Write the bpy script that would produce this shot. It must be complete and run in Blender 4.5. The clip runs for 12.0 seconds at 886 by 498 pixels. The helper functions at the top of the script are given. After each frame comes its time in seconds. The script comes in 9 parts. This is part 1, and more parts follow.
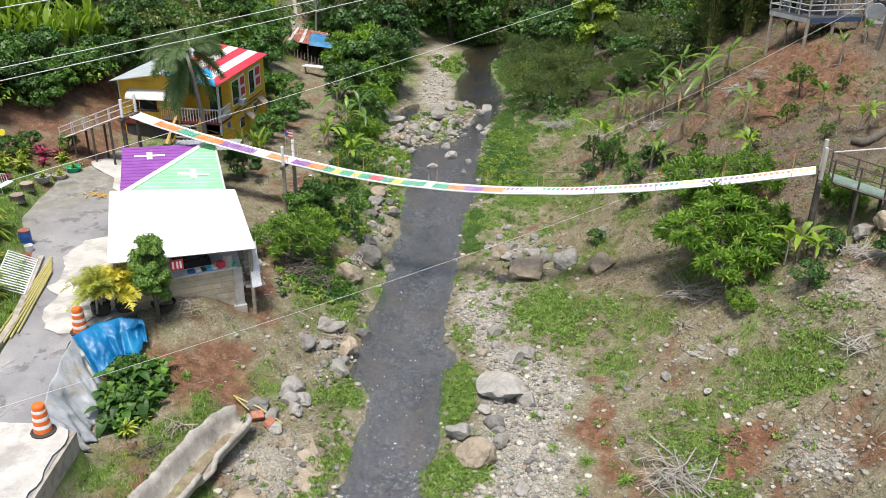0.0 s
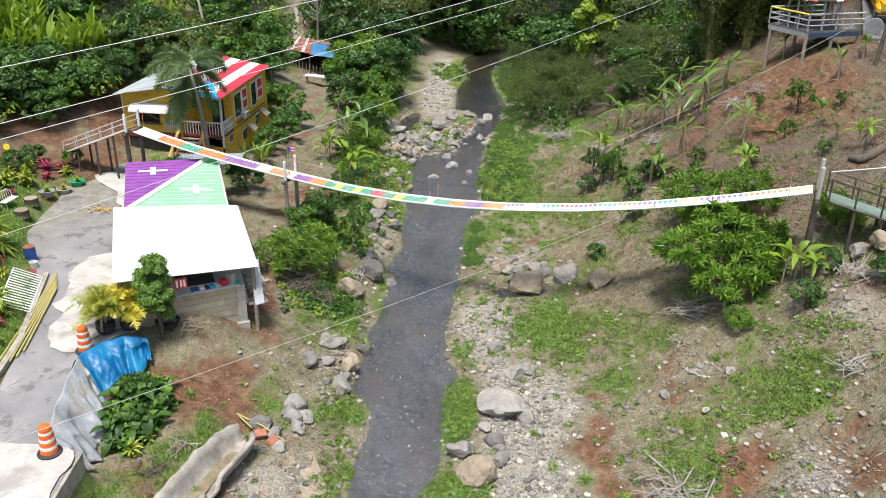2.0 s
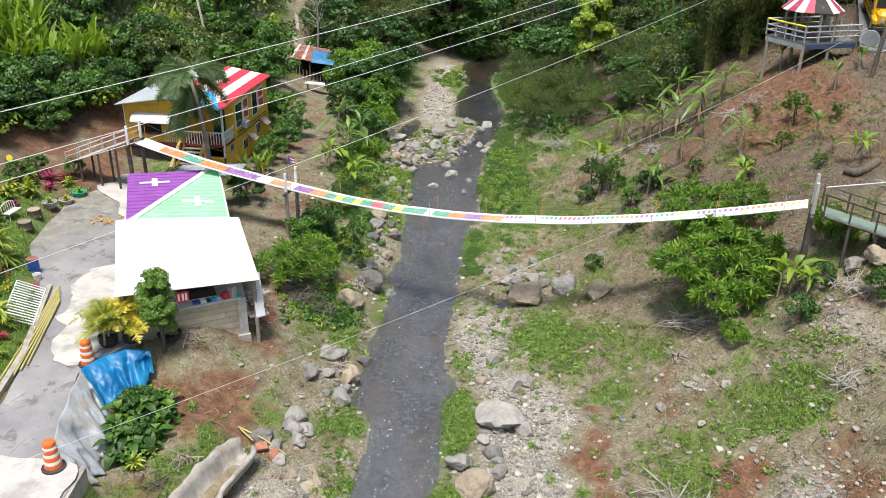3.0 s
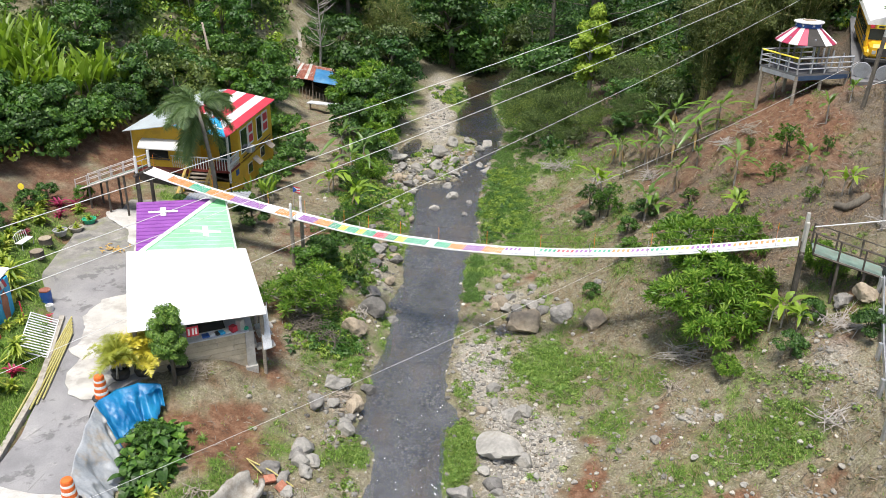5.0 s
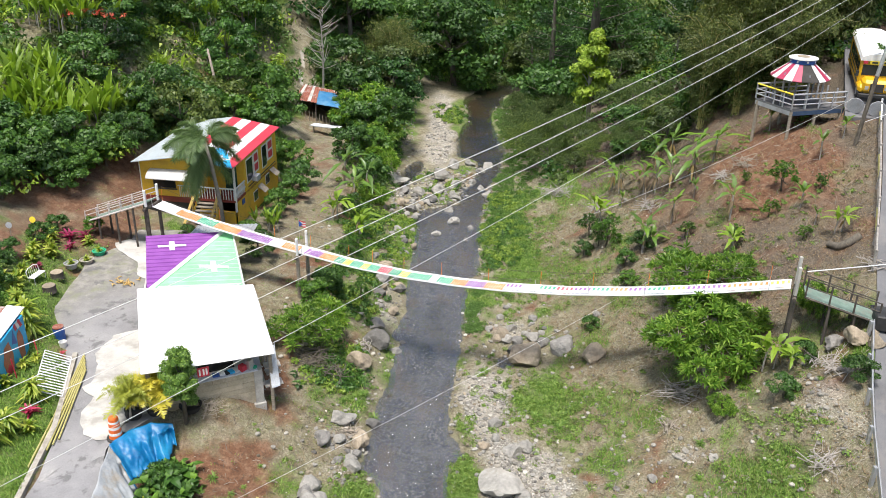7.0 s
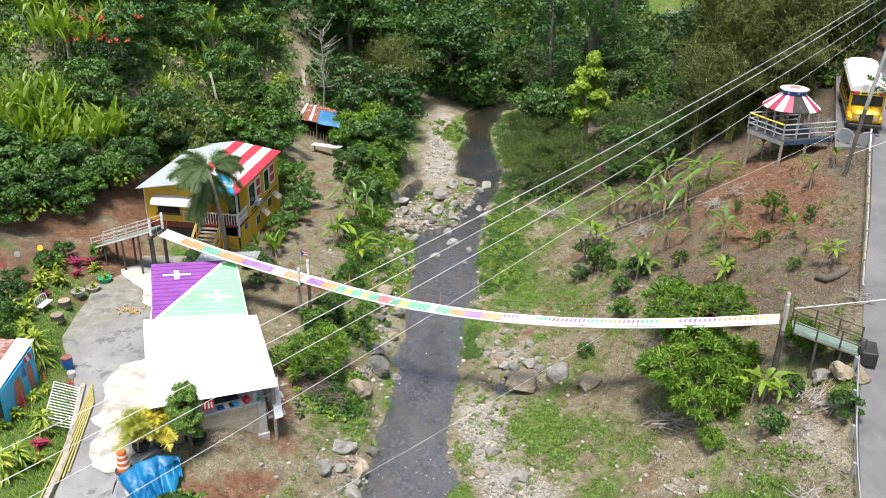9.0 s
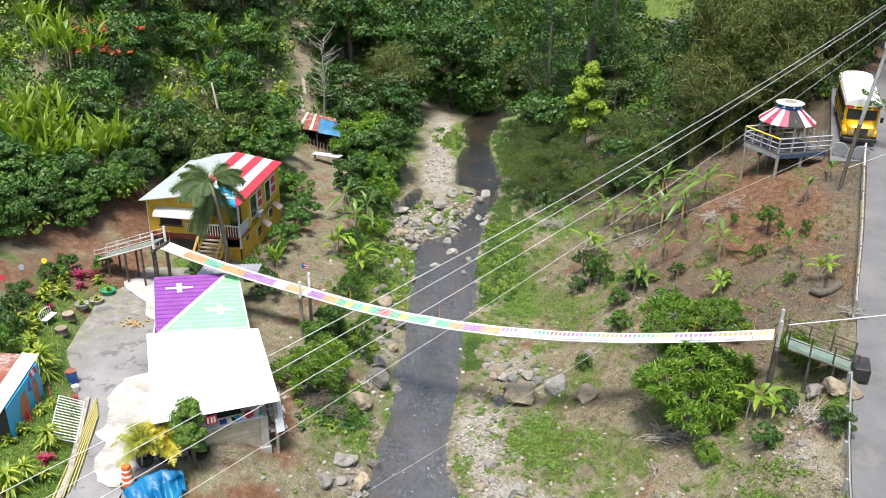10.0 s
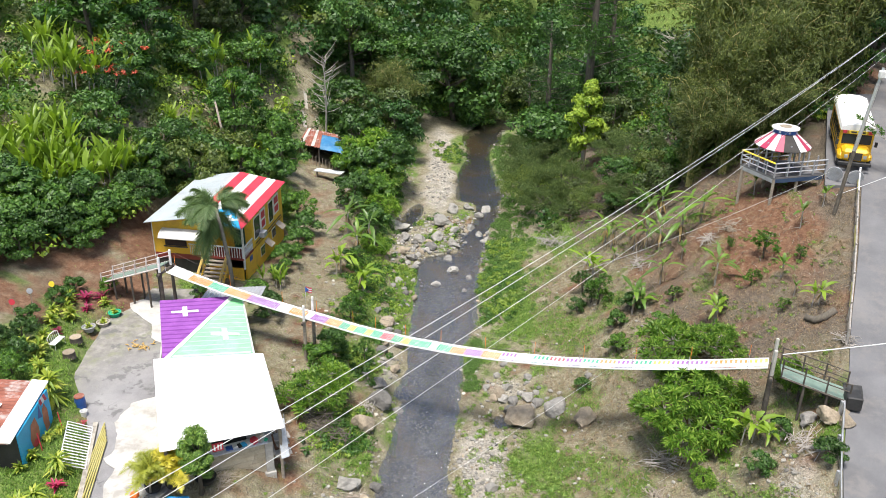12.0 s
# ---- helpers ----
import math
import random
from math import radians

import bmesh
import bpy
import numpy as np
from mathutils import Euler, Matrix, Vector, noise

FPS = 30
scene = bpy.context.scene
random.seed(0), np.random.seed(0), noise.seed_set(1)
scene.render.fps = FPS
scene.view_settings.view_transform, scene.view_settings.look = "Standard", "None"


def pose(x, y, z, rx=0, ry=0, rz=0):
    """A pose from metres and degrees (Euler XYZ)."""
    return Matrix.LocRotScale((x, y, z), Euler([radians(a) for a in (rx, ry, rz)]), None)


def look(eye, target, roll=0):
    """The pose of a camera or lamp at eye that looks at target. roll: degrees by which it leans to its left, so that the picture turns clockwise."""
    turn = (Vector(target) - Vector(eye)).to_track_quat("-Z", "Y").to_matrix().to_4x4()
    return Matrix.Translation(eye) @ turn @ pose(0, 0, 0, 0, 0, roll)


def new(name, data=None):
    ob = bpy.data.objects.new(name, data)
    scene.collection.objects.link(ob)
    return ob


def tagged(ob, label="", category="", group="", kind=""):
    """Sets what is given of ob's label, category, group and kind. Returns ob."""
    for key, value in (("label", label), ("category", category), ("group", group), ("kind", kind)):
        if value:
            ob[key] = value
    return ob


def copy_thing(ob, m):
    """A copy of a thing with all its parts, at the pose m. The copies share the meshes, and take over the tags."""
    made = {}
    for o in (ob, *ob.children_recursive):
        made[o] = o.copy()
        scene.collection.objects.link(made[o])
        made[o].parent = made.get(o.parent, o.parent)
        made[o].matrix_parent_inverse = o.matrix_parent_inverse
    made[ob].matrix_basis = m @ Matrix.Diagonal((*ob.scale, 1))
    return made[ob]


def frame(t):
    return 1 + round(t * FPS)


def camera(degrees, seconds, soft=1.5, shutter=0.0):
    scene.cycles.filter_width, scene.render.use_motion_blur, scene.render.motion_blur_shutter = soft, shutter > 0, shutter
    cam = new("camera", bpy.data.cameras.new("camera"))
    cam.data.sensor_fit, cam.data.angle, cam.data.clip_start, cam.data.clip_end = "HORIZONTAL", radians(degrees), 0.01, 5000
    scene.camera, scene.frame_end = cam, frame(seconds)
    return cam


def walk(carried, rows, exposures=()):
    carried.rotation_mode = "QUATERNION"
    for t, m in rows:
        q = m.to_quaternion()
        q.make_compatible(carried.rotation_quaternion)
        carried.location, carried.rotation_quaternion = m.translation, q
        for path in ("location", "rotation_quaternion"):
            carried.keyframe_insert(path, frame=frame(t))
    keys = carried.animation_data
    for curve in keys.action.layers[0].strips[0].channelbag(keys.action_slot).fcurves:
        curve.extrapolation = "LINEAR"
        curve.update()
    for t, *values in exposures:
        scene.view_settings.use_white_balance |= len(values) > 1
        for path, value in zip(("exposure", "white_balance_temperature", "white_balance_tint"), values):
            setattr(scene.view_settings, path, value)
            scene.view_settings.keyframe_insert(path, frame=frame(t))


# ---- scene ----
cam = camera(55.0, 12.0, soft=0.35)
# seconds, x, y, z, yaw, pitch, roll
PATH = [
    (0.0, 0.000, 0.000, 21.800, 0.000, -24.900, 0.900),
    (0.5, -0.029, -0.009, 21.955, -0.001, -24.916, 0.879),
    (1.0, -0.027, 0.003, 22.154, 0.026, -24.916, 0.861),
    (1.5, -0.021, 0.010, 22.395, 0.055, -24.902, 0.851),
    (2.0, 0.000, -0.010, 22.706, 0.084, -24.905, 0.849),
    (2.5, 0.024, -0.050, 23.040, 0.099, -24.892, 0.864),
    (3.0, 0.047, -0.130, 23.430, 0.103, -24.881, 0.857),
    (5.0, -0.078, -0.553, 25.449, 0.077, -24.873, 0.918),
    (5.5, -0.150, -0.633, 26.043, 0.071, -24.876, 0.939),
    (6.0, -0.215, -0.687, 26.633, 0.051, -24.886, 0.958),
    (6.5, -0.273, -0.728, 27.220, 0.035, -24.896, 0.966),
    (7.0, -0.299, -0.774, 27.812, 0.031, -24.904, 0.958),
    (9.0, -0.227, -1.115, 29.939, 0.045, -24.903, 0.929),
    (9.5, -0.233, -1.229, 30.451, 0.023, -24.915, 0.915),
    (10.0, -0.228, -1.331, 30.978, 0.023, -24.916, 0.928),
    (10.5, -0.247, -1.427, 31.488, 0.025, -24.906, 0.923),
    (11.0, -0.276, -1.488, 31.966, 0.025, -24.910, 0.930),
    (11.5, -0.303, -1.518, 32.446, 0.031, -24.872, 0.897),
    (12.0, -0.330, -1.499, 32.756, 0.021, -24.908, 0.910),
]
walk(cam, [(t, pose(x, y, z, 0, 0, yaw) @ pose(0, 0, 0, 90 + pitch, 0, 0) @ pose(0, 0, 0, 0, 0, roll)) for t, x, y, z, yaw, pitch, roll in PATH], ((0.0, 0.37), (6.0, 0.46), (12.0, 0.6)))

# ---------------------------------------------------------------- light
SUN_ELEV, SUN_AZ = 74.0, 200.0          # azimuth clockwise from +y
world = bpy.data.worlds.new("sky")
scene.world = world
world.use_nodes = True
wn = world.node_tree.nodes
sky = wn.new("ShaderNodeTexSky")
sky.sky_type, sky.sun_disc = "NISHITA", False
sky.sun_elevation, sky.sun_rotation = radians(SUN_ELEV), radians(SUN_AZ)
sky.dust_density, sky.air_density = 3.0, 1.0
wn["Background"].inputs["Strength"].default_value = 0.125
world.node_tree.links.new(sky.outputs[0], wn["Background"].inputs["Color"])
lamp = bpy.data.lights.new("sun", "SUN")
lamp.energy, lamp.angle, lamp.color = 3.7, radians(15), (1.0, 0.96, 0.9)
sun = new("sun", lamp)
sa, se = radians(SUN_AZ), radians(SUN_ELEV)
sun.matrix_world = look((60 * math.sin(sa) * math.cos(se), 60 * math.cos(sa) * math.cos(se), 60 * math.sin(se)), (0, 0, 0))

# ---------------------------------------------------------------- materials
def ramp(nt, stops, fac):
    r = nt.nodes.new("ShaderNodeValToRGB")
    el = r.color_ramp.elements
    while len(el) < len(stops):
        el.new(0.5)
    for e, (p, c) in zip(el, stops):
        e.position, e.color = p, (*c, 1)
    nt.links.new(fac, r.inputs[0])
    return r.outputs[0]


def noise_node(nt, scale, detail=6.0, rough=0.6, coords=None, stretch=None):
    n = nt.nodes.new("ShaderNodeTexNoise")
    n.inputs["Scale"].default_value, n.inputs["Detail"].default_value, n.inputs["Roughness"].default_value = scale, detail, rough
    if coords is None:
        coords = nt.nodes.new("ShaderNodeTexCoord").outputs["Object"]
    if stretch:
        m = nt.nodes.new("ShaderNodeMapping")
        m.inputs["Scale"].default_value = stretch
        nt.links.new(coords, m.inputs[0])
        coords = m.outputs[0]
    nt.links.new(coords, n.inputs["Vector"])
    return n.outputs["Fac"]


def mixc(nt, fac, a, b, kind="MIX"):
    m = nt.nodes.new("ShaderNodeMix")
    m.data_type, m.blend_type = "RGBA", kind
    for sock, v in ((m.inputs[0], fac), (m.inputs[6], a), (m.inputs[7], b)):
        if isinstance(v, (int, float)):
            sock.default_value = v
        elif isinstance(v, tuple):
            sock.default_value = (*v, 1)
        else:
            nt.links.new(v, sock)
    return m.outputs[2]


def bump_node(nt, height, strength, dist):
    b = nt.nodes.new("ShaderNodeBump")
    b.inputs["Strength"].default_value, b.inputs["Distance"].default_value = strength, dist
    nt.links.new(height, b.inputs["Height"])
    return b.outputs[0]


def mat_new(name):
    m = bpy.data.materials.new(name)
    m.use_nodes = True
    return m, m.node_tree, m.node_tree.nodes["Principled BSDF"]


def surf(name, a, b, scale=2.0, rough=0.8, bump=0.3, dist=0.02, grain=30.0, dirt=None, dirt_amount=0.4, metal=0.0, rand=0.0, stretch=None):
    """Two tones mixed by a coarse noise, a fine grain over it, stains of a third tone, and relief."""
    m, nt, p = mat_new(name)
    big = noise_node(nt, scale, 5, 0.6, stretch=stretch)
    col = ramp(nt, [(0.3, a), (0.7, b)], big)
    fine = noise_node(nt, grain, 3, 0.7)
    col = mixc(nt, 0.35, col, ramp(nt, [(0.3, (0.55, 0.55, 0.55)), (0.7, (1.25, 1.25, 1.25))], fine), "MULTIPLY")
    if dirt:
        spot = noise_node(nt, scale * 0.6 + 0.3, 8, 0.7)
        col = mixc(nt, ramp(nt, [(0.5, (0, 0, 0)), (0.62, (dirt_amount,) * 3)], spot), col, dirt)
    if rand:
        info = nt.nodes.new("ShaderNodeObjectInfo")
        col = mixc(nt, 1.0, col, ramp(nt, [(0, (1 - rand,) * 3), (1, (1 + rand,) * 3)], info.outputs["Random"]), "MULTIPLY")
    nt.links.new(col, p.inputs["Base Color"])
    p.inputs["Roughness"].default_value, p.inputs["Metallic"].default_value = rough, metal
    if bump:
        nt.links.new(bump_node(nt, fine, bump, dist), p.inputs["Normal"])
    return m


def leafy(name, a, b, c, rough=0.5, trans=0.3, by_object=0.36):
    """Leaves: three greens over the single leaves, a shift from plant to plant, light through the blade."""
    m, nt, p = mat_new(name)
    geo = nt.nodes.new("ShaderNodeNewGeometry")
    col = ramp(nt, [(0.0, a), (0.55, b), (1.0, c)], geo.outputs["Random Per Island"])
    info = nt.nodes.new("ShaderNodeObjectInfo")
    col = mixc(nt, 1.0, col, ramp(nt, [(0, (1 - by_object, 1 - by_object, 1 - by_object)), (0.5, (1, 1, 1)), (1, (1 + by_object * 1.3, 1 + by_object, 1 - by_object * 0.5))], info.outputs["Random"]), "MULTIPLY")
    nt.links.new(col, p.inputs["Base Color"])
    p.inputs["Roughness"].default_value = rough
    t = nt.nodes.new("ShaderNodeBsdfTranslucent")
    nt.links.new(mixc(nt, 1.0, col, (1.2, 1.25, 0.7), "MULTIPLY"), t.inputs[0])
    mx = nt.nodes.new("ShaderNodeMixShader")
    mx.inputs[0].default_value = trans
    nt.links.new(p.outputs[0], mx.inputs[1])
    nt.links.new(t.outputs[0], mx.inputs[2])
    nt.links.new(mx.outputs[0], nt.nodes["Material Output"].inputs[0])
    return m


def ground_material():
    m, nt, p = mat_new("ground")
    att = nt.nodes.new("ShaderNodeAttribute")
    att.attribute_name = "cover"
    sep = nt.nodes.new("ShaderNodeSeparateColor")
    nt.links.new(att.outputs["Color"], sep.inputs[0])
    co = nt.nodes.new("ShaderNodeTexCoord").outputs["Object"]
    coarse, mid, fine, grit = noise_node(nt, 0.35, 6, 0.65, co), noise_node(nt, 2.2, 6, 0.7, co), noise_node(nt, 11, 5, 0.75, co), noise_node(nt, 26, 4, 0.75, co)
    brown = ramp(nt, [(0.3, (0.112, 0.09, 0.056)), (0.5, (0.212, 0.176, 0.116)), (0.72, (0.38, 0.335, 0.24))], mid)
    red = ramp(nt, [(0.28, (0.105, 0.045, 0.022)), (0.5, (0.19, 0.094, 0.05)), (0.74, (0.33, 0.205, 0.13))], mid)
    straw = ramp(nt, [(0.3, (0.18, 0.162, 0.107)), (0.55, (0.352, 0.325, 0.225)), (0.75, (0.56, 0.525, 0.4))], fine)
    grass = ramp(nt, [(0.25, (0.055, 0.1, 0.018)), (0.5, (0.12, 0.19, 0.035)), (0.75, (0.24, 0.29, 0.08))], mid)

    def stones(scale, tones):
        vor = nt.nodes.new("ShaderNodeTexVoronoi")
        vor.inputs["Scale"].default_value = scale
        nt.links.new(co, vor.inputs["Vector"])
        one = nt.nodes.new("ShaderNodeSeparateColor")
        nt.links.new(vor.outputs["Color"], one.inputs[0])
        c = ramp(nt, tones, one.outputs[0])
        return mixc(nt, ramp(nt, [(0.3, (0, 0, 0)), (0.62, (0.75, 0.75, 0.75))], vor.outputs["Distance"]), c, (0.17, 0.15, 0.12))
    tones = [(0.0, (0.24, 0.222, 0.188)), (0.45, (0.42, 0.398, 0.345)), (0.8, (0.54, 0.515, 0.455)), (1.0, (0.74, 0.715, 0.66))]
    stone = mixc(nt, ramp(nt, [(0.46, (0, 0, 0)), (0.54, (1, 1, 1))], noise_node(nt, 1.3, 5, 0.7, co)), stones(17.0, tones), stones(8.0, tones))
    sand = ramp(nt, [(0.3, (0.3, 0.268, 0.21)), (0.7, (0.54, 0.495, 0.41))], grit)
    stone = mixc(nt, ramp(nt, [(0.42, (0, 0, 0)), (0.6, (0.85, 0.85, 0.85))], noise_node(nt, 0.75, 6, 0.7, co)), stone, sand)
    col = mixc(nt, ramp(nt, [(0.38, (0, 0, 0)), (0.62, (0.75, 0.75, 0.75))], noise_node(nt, 0.8, 7, 0.7, co)), brown, straw)

    def masked(channel, width, frill=0.45):
        add, more = nt.nodes.new("ShaderNodeMath"), nt.nodes.new("ShaderNodeMath")
        add.operation = more.operation = "MULTIPLY_ADD"
        nt.links.new(noise_node(nt, 1.5, 8, 0.75, co), add.inputs[0])
        add.inputs[1].default_value = width
        nt.links.new(channel, add.inputs[2])
        nt.links.new(fine, more.inputs[0])
        more.inputs[1].default_value = frill
        nt.links.new(add.outputs[0], more.inputs[2])
        div = nt.nodes.new("ShaderNodeMath")
        div.operation = "MULTIPLY"
        div.inputs[1].default_value = 0.5
        nt.links.new(more.outputs[0], div.inputs[0])
        lo = 0.5 * (0.5 + width * 0.5 + frill * 0.5)
        return ramp(nt, [(max(0.0, lo - 0.09), (0, 0, 0)), (min(1.0, lo + 0.09), (1, 1, 1))], div.outputs[0])

    col = mixc(nt, ramp(nt, [(0.47, (0, 0, 0)), (0.62, (0.6, 0.6, 0.6))], noise_node(nt, 2.6, 9, 0.8, co)), col, (0.15, 0.16, 0.058))
    col = mixc(nt, masked(sep.outputs[1], 0.7), col, red)
    col = mixc(nt, masked(sep.outputs[2], 0.5, 0.3), col, stone)
    col = mixc(nt, masked(sep.outputs[0], 0.7, 0.7), col, grass)
    col = mixc(nt, 0.85, col, ramp(nt, [(0.3, (0.5, 0.5, 0.5)), (0.5, (0.95, 0.95, 0.95)), (0.7, (1.35, 1.35, 1.35))], fine), "MULTIPLY")
    col = mixc(nt, 0.7, col, ramp(nt, [(0.3, (0.55, 0.55, 0.55)), (0.5, (1, 1, 1)), (0.72, (1.4, 1.4, 1.4))], grit), "MULTIPLY")
    # dark litter tone, which also paints the tree shade by the house
    scrub_shade = ramp(nt, [(0.3, (0.05, 0.038, 0.028)), (0.5, (0.122, 0.096, 0.07)), (0.74, (0.31, 0.262, 0.195))], fine)
    col = mixc(nt, masked(att.outputs["Alpha"], 0.6), col, mixc(nt, ramp(nt, [(0.5, (0, 0, 0)), (0.62, (0.75, 0.75, 0.75))], coarse), scrub_shade, red))
    nt.links.new(col, p.inputs["Base Color"])
    p.inputs["Roughness"].default_value = 0.95
    h = nt.nodes.new("ShaderNodeMath")
    h.operation = "MULTIPLY_ADD"
    nt.links.new(mid, h.inputs[0])
    h.inputs[1].default_value = 2.0
    nt.links.new(fine, h.inputs[2])
    nt.links.new(bump_node(nt, h.outputs[0], 0.85, 0.1), p.inputs["Normal"])
    return m


def water_material():
    m, nt, p = mat_new("stream_water")
    co = nt.nodes.new("ShaderNodeTexCoord").outputs["Object"]
    n = noise_node(nt, 1.4, 4, 0.55, co, (0.7, 0.8, 1.0))
    n2 = noise_node(nt, 6.0, 7, 0.85, co, (0.7, 1.25, 1.0))
    h = nt.nodes.new("ShaderNodeMath")
    h.operation = "MULTIPLY_ADD"
    nt.links.new(n, h.inputs[0])
    h.inputs[1].default_value = 1.5
    nt.links.new(n2, h.inputs[2])
    nt.nodes.remove(p)
    nrm = bump_node(nt, h.outputs[0], 1.0, 0.042)
    clear, gloss = nt.nodes.new("ShaderNodeBsdfTransparent"), nt.nodes.new("ShaderNodeBsdfGlossy")
    clear.inputs[0].default_value = (0.86, 0.85, 0.82, 1)
    # bluish tint adds sky colour to the reflection
    gloss.inputs["Color"].default_value = (0.88, 0.93, 1.0, 1)
    gloss.inputs["Roughness"].default_value = 0.11
    fres = nt.nodes.new("ShaderNodeFresnel")
    fres.inputs["IOR"].default_value = 2.6
    # grey diffuse layer: cloudy water, plus sky reflection painted into its colour
    silt, murk_and_sky = nt.nodes.new("ShaderNodeBsdfDiffuse"), nt.nodes.new("ShaderNodeMixShader")
    nt.links.new(ramp(nt, [(0.32, (0.07, 0.068, 0.07)), (0.5, (0.215, 0.21, 0.215)), (0.7, (0.42, 0.415, 0.425))], noise_node(nt, 5.0, 8, 0.85, co, (0.8, 1.1, 1.0))), silt.inputs[0])
    sep = nt.nodes.new("ShaderNodeSeparateXYZ")
    nt.links.new(co, sep.inputs[0])
    pool = nt.nodes.new("ShaderNodeMapRange")
    pool.inputs[1].default_value, pool.inputs[2].default_value = 58.0, 72.0
    pool.inputs[3].default_value, pool.inputs[4].default_value = 0.3, 0.03
    nt.links.new(sep.outputs[1], pool.inputs[0])
    vary = nt.nodes.new("ShaderNodeMath")
    vary.operation = "MULTIPLY"
    nt.links.new(pool.outputs[0], vary.inputs[0])
    nt.links.new(ramp(nt, [(0.36, (0.4, 0.4, 0.4)), (0.66, (1.5, 1.5, 1.5))], noise_node(nt, 0.3, 9, 0.75, co, (1.4, 0.6, 1))), vary.inputs[1])
    nt.links.new(vary.outputs[0], murk_and_sky.inputs[0])
    nt.links.new(clear.outputs[0], murk_and_sky.inputs[1])
    nt.links.new(silt.outputs[0], murk_and_sky.inputs[2])
    mx = nt.nodes.new("ShaderNodeMixShader")
    for a, b in ((nrm, gloss.inputs["Normal"]), (nrm, fres.inputs["Normal"]), (fres.outputs[0], mx.inputs[0]), (murk_and_sky.outputs[0], mx.inputs[1]), (gloss.outputs[0], mx.inputs[2]), (mx.outputs[0], nt.nodes["Material Output"].inputs[0])):
        nt.links.new(a, b)
    return m


def bed_material():
    """Cobbled stream bed with silt and brown patches, darkened upstream in place of deep water."""
    m, nt, p = mat_new("stream_bed")
    co = nt.nodes.new("ShaderNodeTexCoord").outputs["Object"]
    vor = nt.nodes.new("ShaderNodeTexVoronoi")
    vor.inputs["Scale"].default_value = 6.5
    nt.links.new(co, vor.inputs["Vector"])
    col = ramp(nt, [(0.15, (0.05, 0.046, 0.042)), (0.5, (0.2, 0.178, 0.15)), (0.85, (0.52, 0.47, 0.41))], vor.outputs["Color"])
    col = mixc(nt, ramp(nt, [(0.2, (0, 0, 0)), (0.55, (0.85, 0.85, 0.85))], vor.outputs["Distance"]), col, (0.04, 0.036, 0.032))
    silt = ramp(nt, [(0.35, (0.09, 0.082, 0.075)), (0.6, (0.22, 0.2, 0.17))], noise_node(nt, 2.5, 6, 0.7, co))
    col = mixc(nt, ramp(nt, [(0.42, (0, 0, 0)), (0.6, (0.8, 0.8, 0.8))], noise_node(nt, 0.45, 6, 0.6, co)), col, silt)
    col = mixc(nt, ramp(nt, [(0.48, (0, 0, 0)), (0.62, (0.7, 0.7, 0.7))], noise_node(nt, 0.3, 5, 0.6, co, (1.6, 0.8, 1))), col, (0.24, 0.15, 0.055))
    sep = nt.nodes.new("ShaderNodeSeparateXYZ")
    nt.links.new(co, sep.inputs[0])
    pool = nt.nodes.new("ShaderNodeMapRange")
    pool.inputs[1].default_value, pool.inputs[2].default_value = 63.0, 74.0
    nt.links.new(sep.outputs[1], pool.inputs[0])
    # dark bed colour stands for the light lost in deeper water; amber patches
    deep = ramp(nt, [(0.46, (0.05, 0.045, 0.038)), (0.6, (0.105, 0.07, 0.032))], noise_node(nt, 0.2, 3, 0.5, co))
    col = mixc(nt, pool.outputs[0], col, deep)
    nt.links.new(col, p.inputs["Base Color"])
    p.inputs["Roughness"].default_value = 0.8
    return m


def corrugated(name, a, b, pitch, axis="X", rough=0.45, metal=0.0, dirt=(0.3, 0.26, 0.22), amount=0.3):
    m = surf(name, a, b, 0.8, rough, 0.0, dirt=dirt, dirt_amount=amount, metal=metal)
    nt = m.node_tree
    w = nt.nodes.new("ShaderNodeTexWave")
    w.bands_direction, w.inputs["Scale"].default_value = axis, 0.314 / pitch
    nt.links.new(nt.nodes.new("ShaderNodeTexCoord").outputs["Object"], w.inputs["Vector"])
    nt.links.new(bump_node(nt, w.outputs["Fac"], 0.6, 0.03), nt.nodes["Principled BSDF"].inputs["Normal"])
    return m


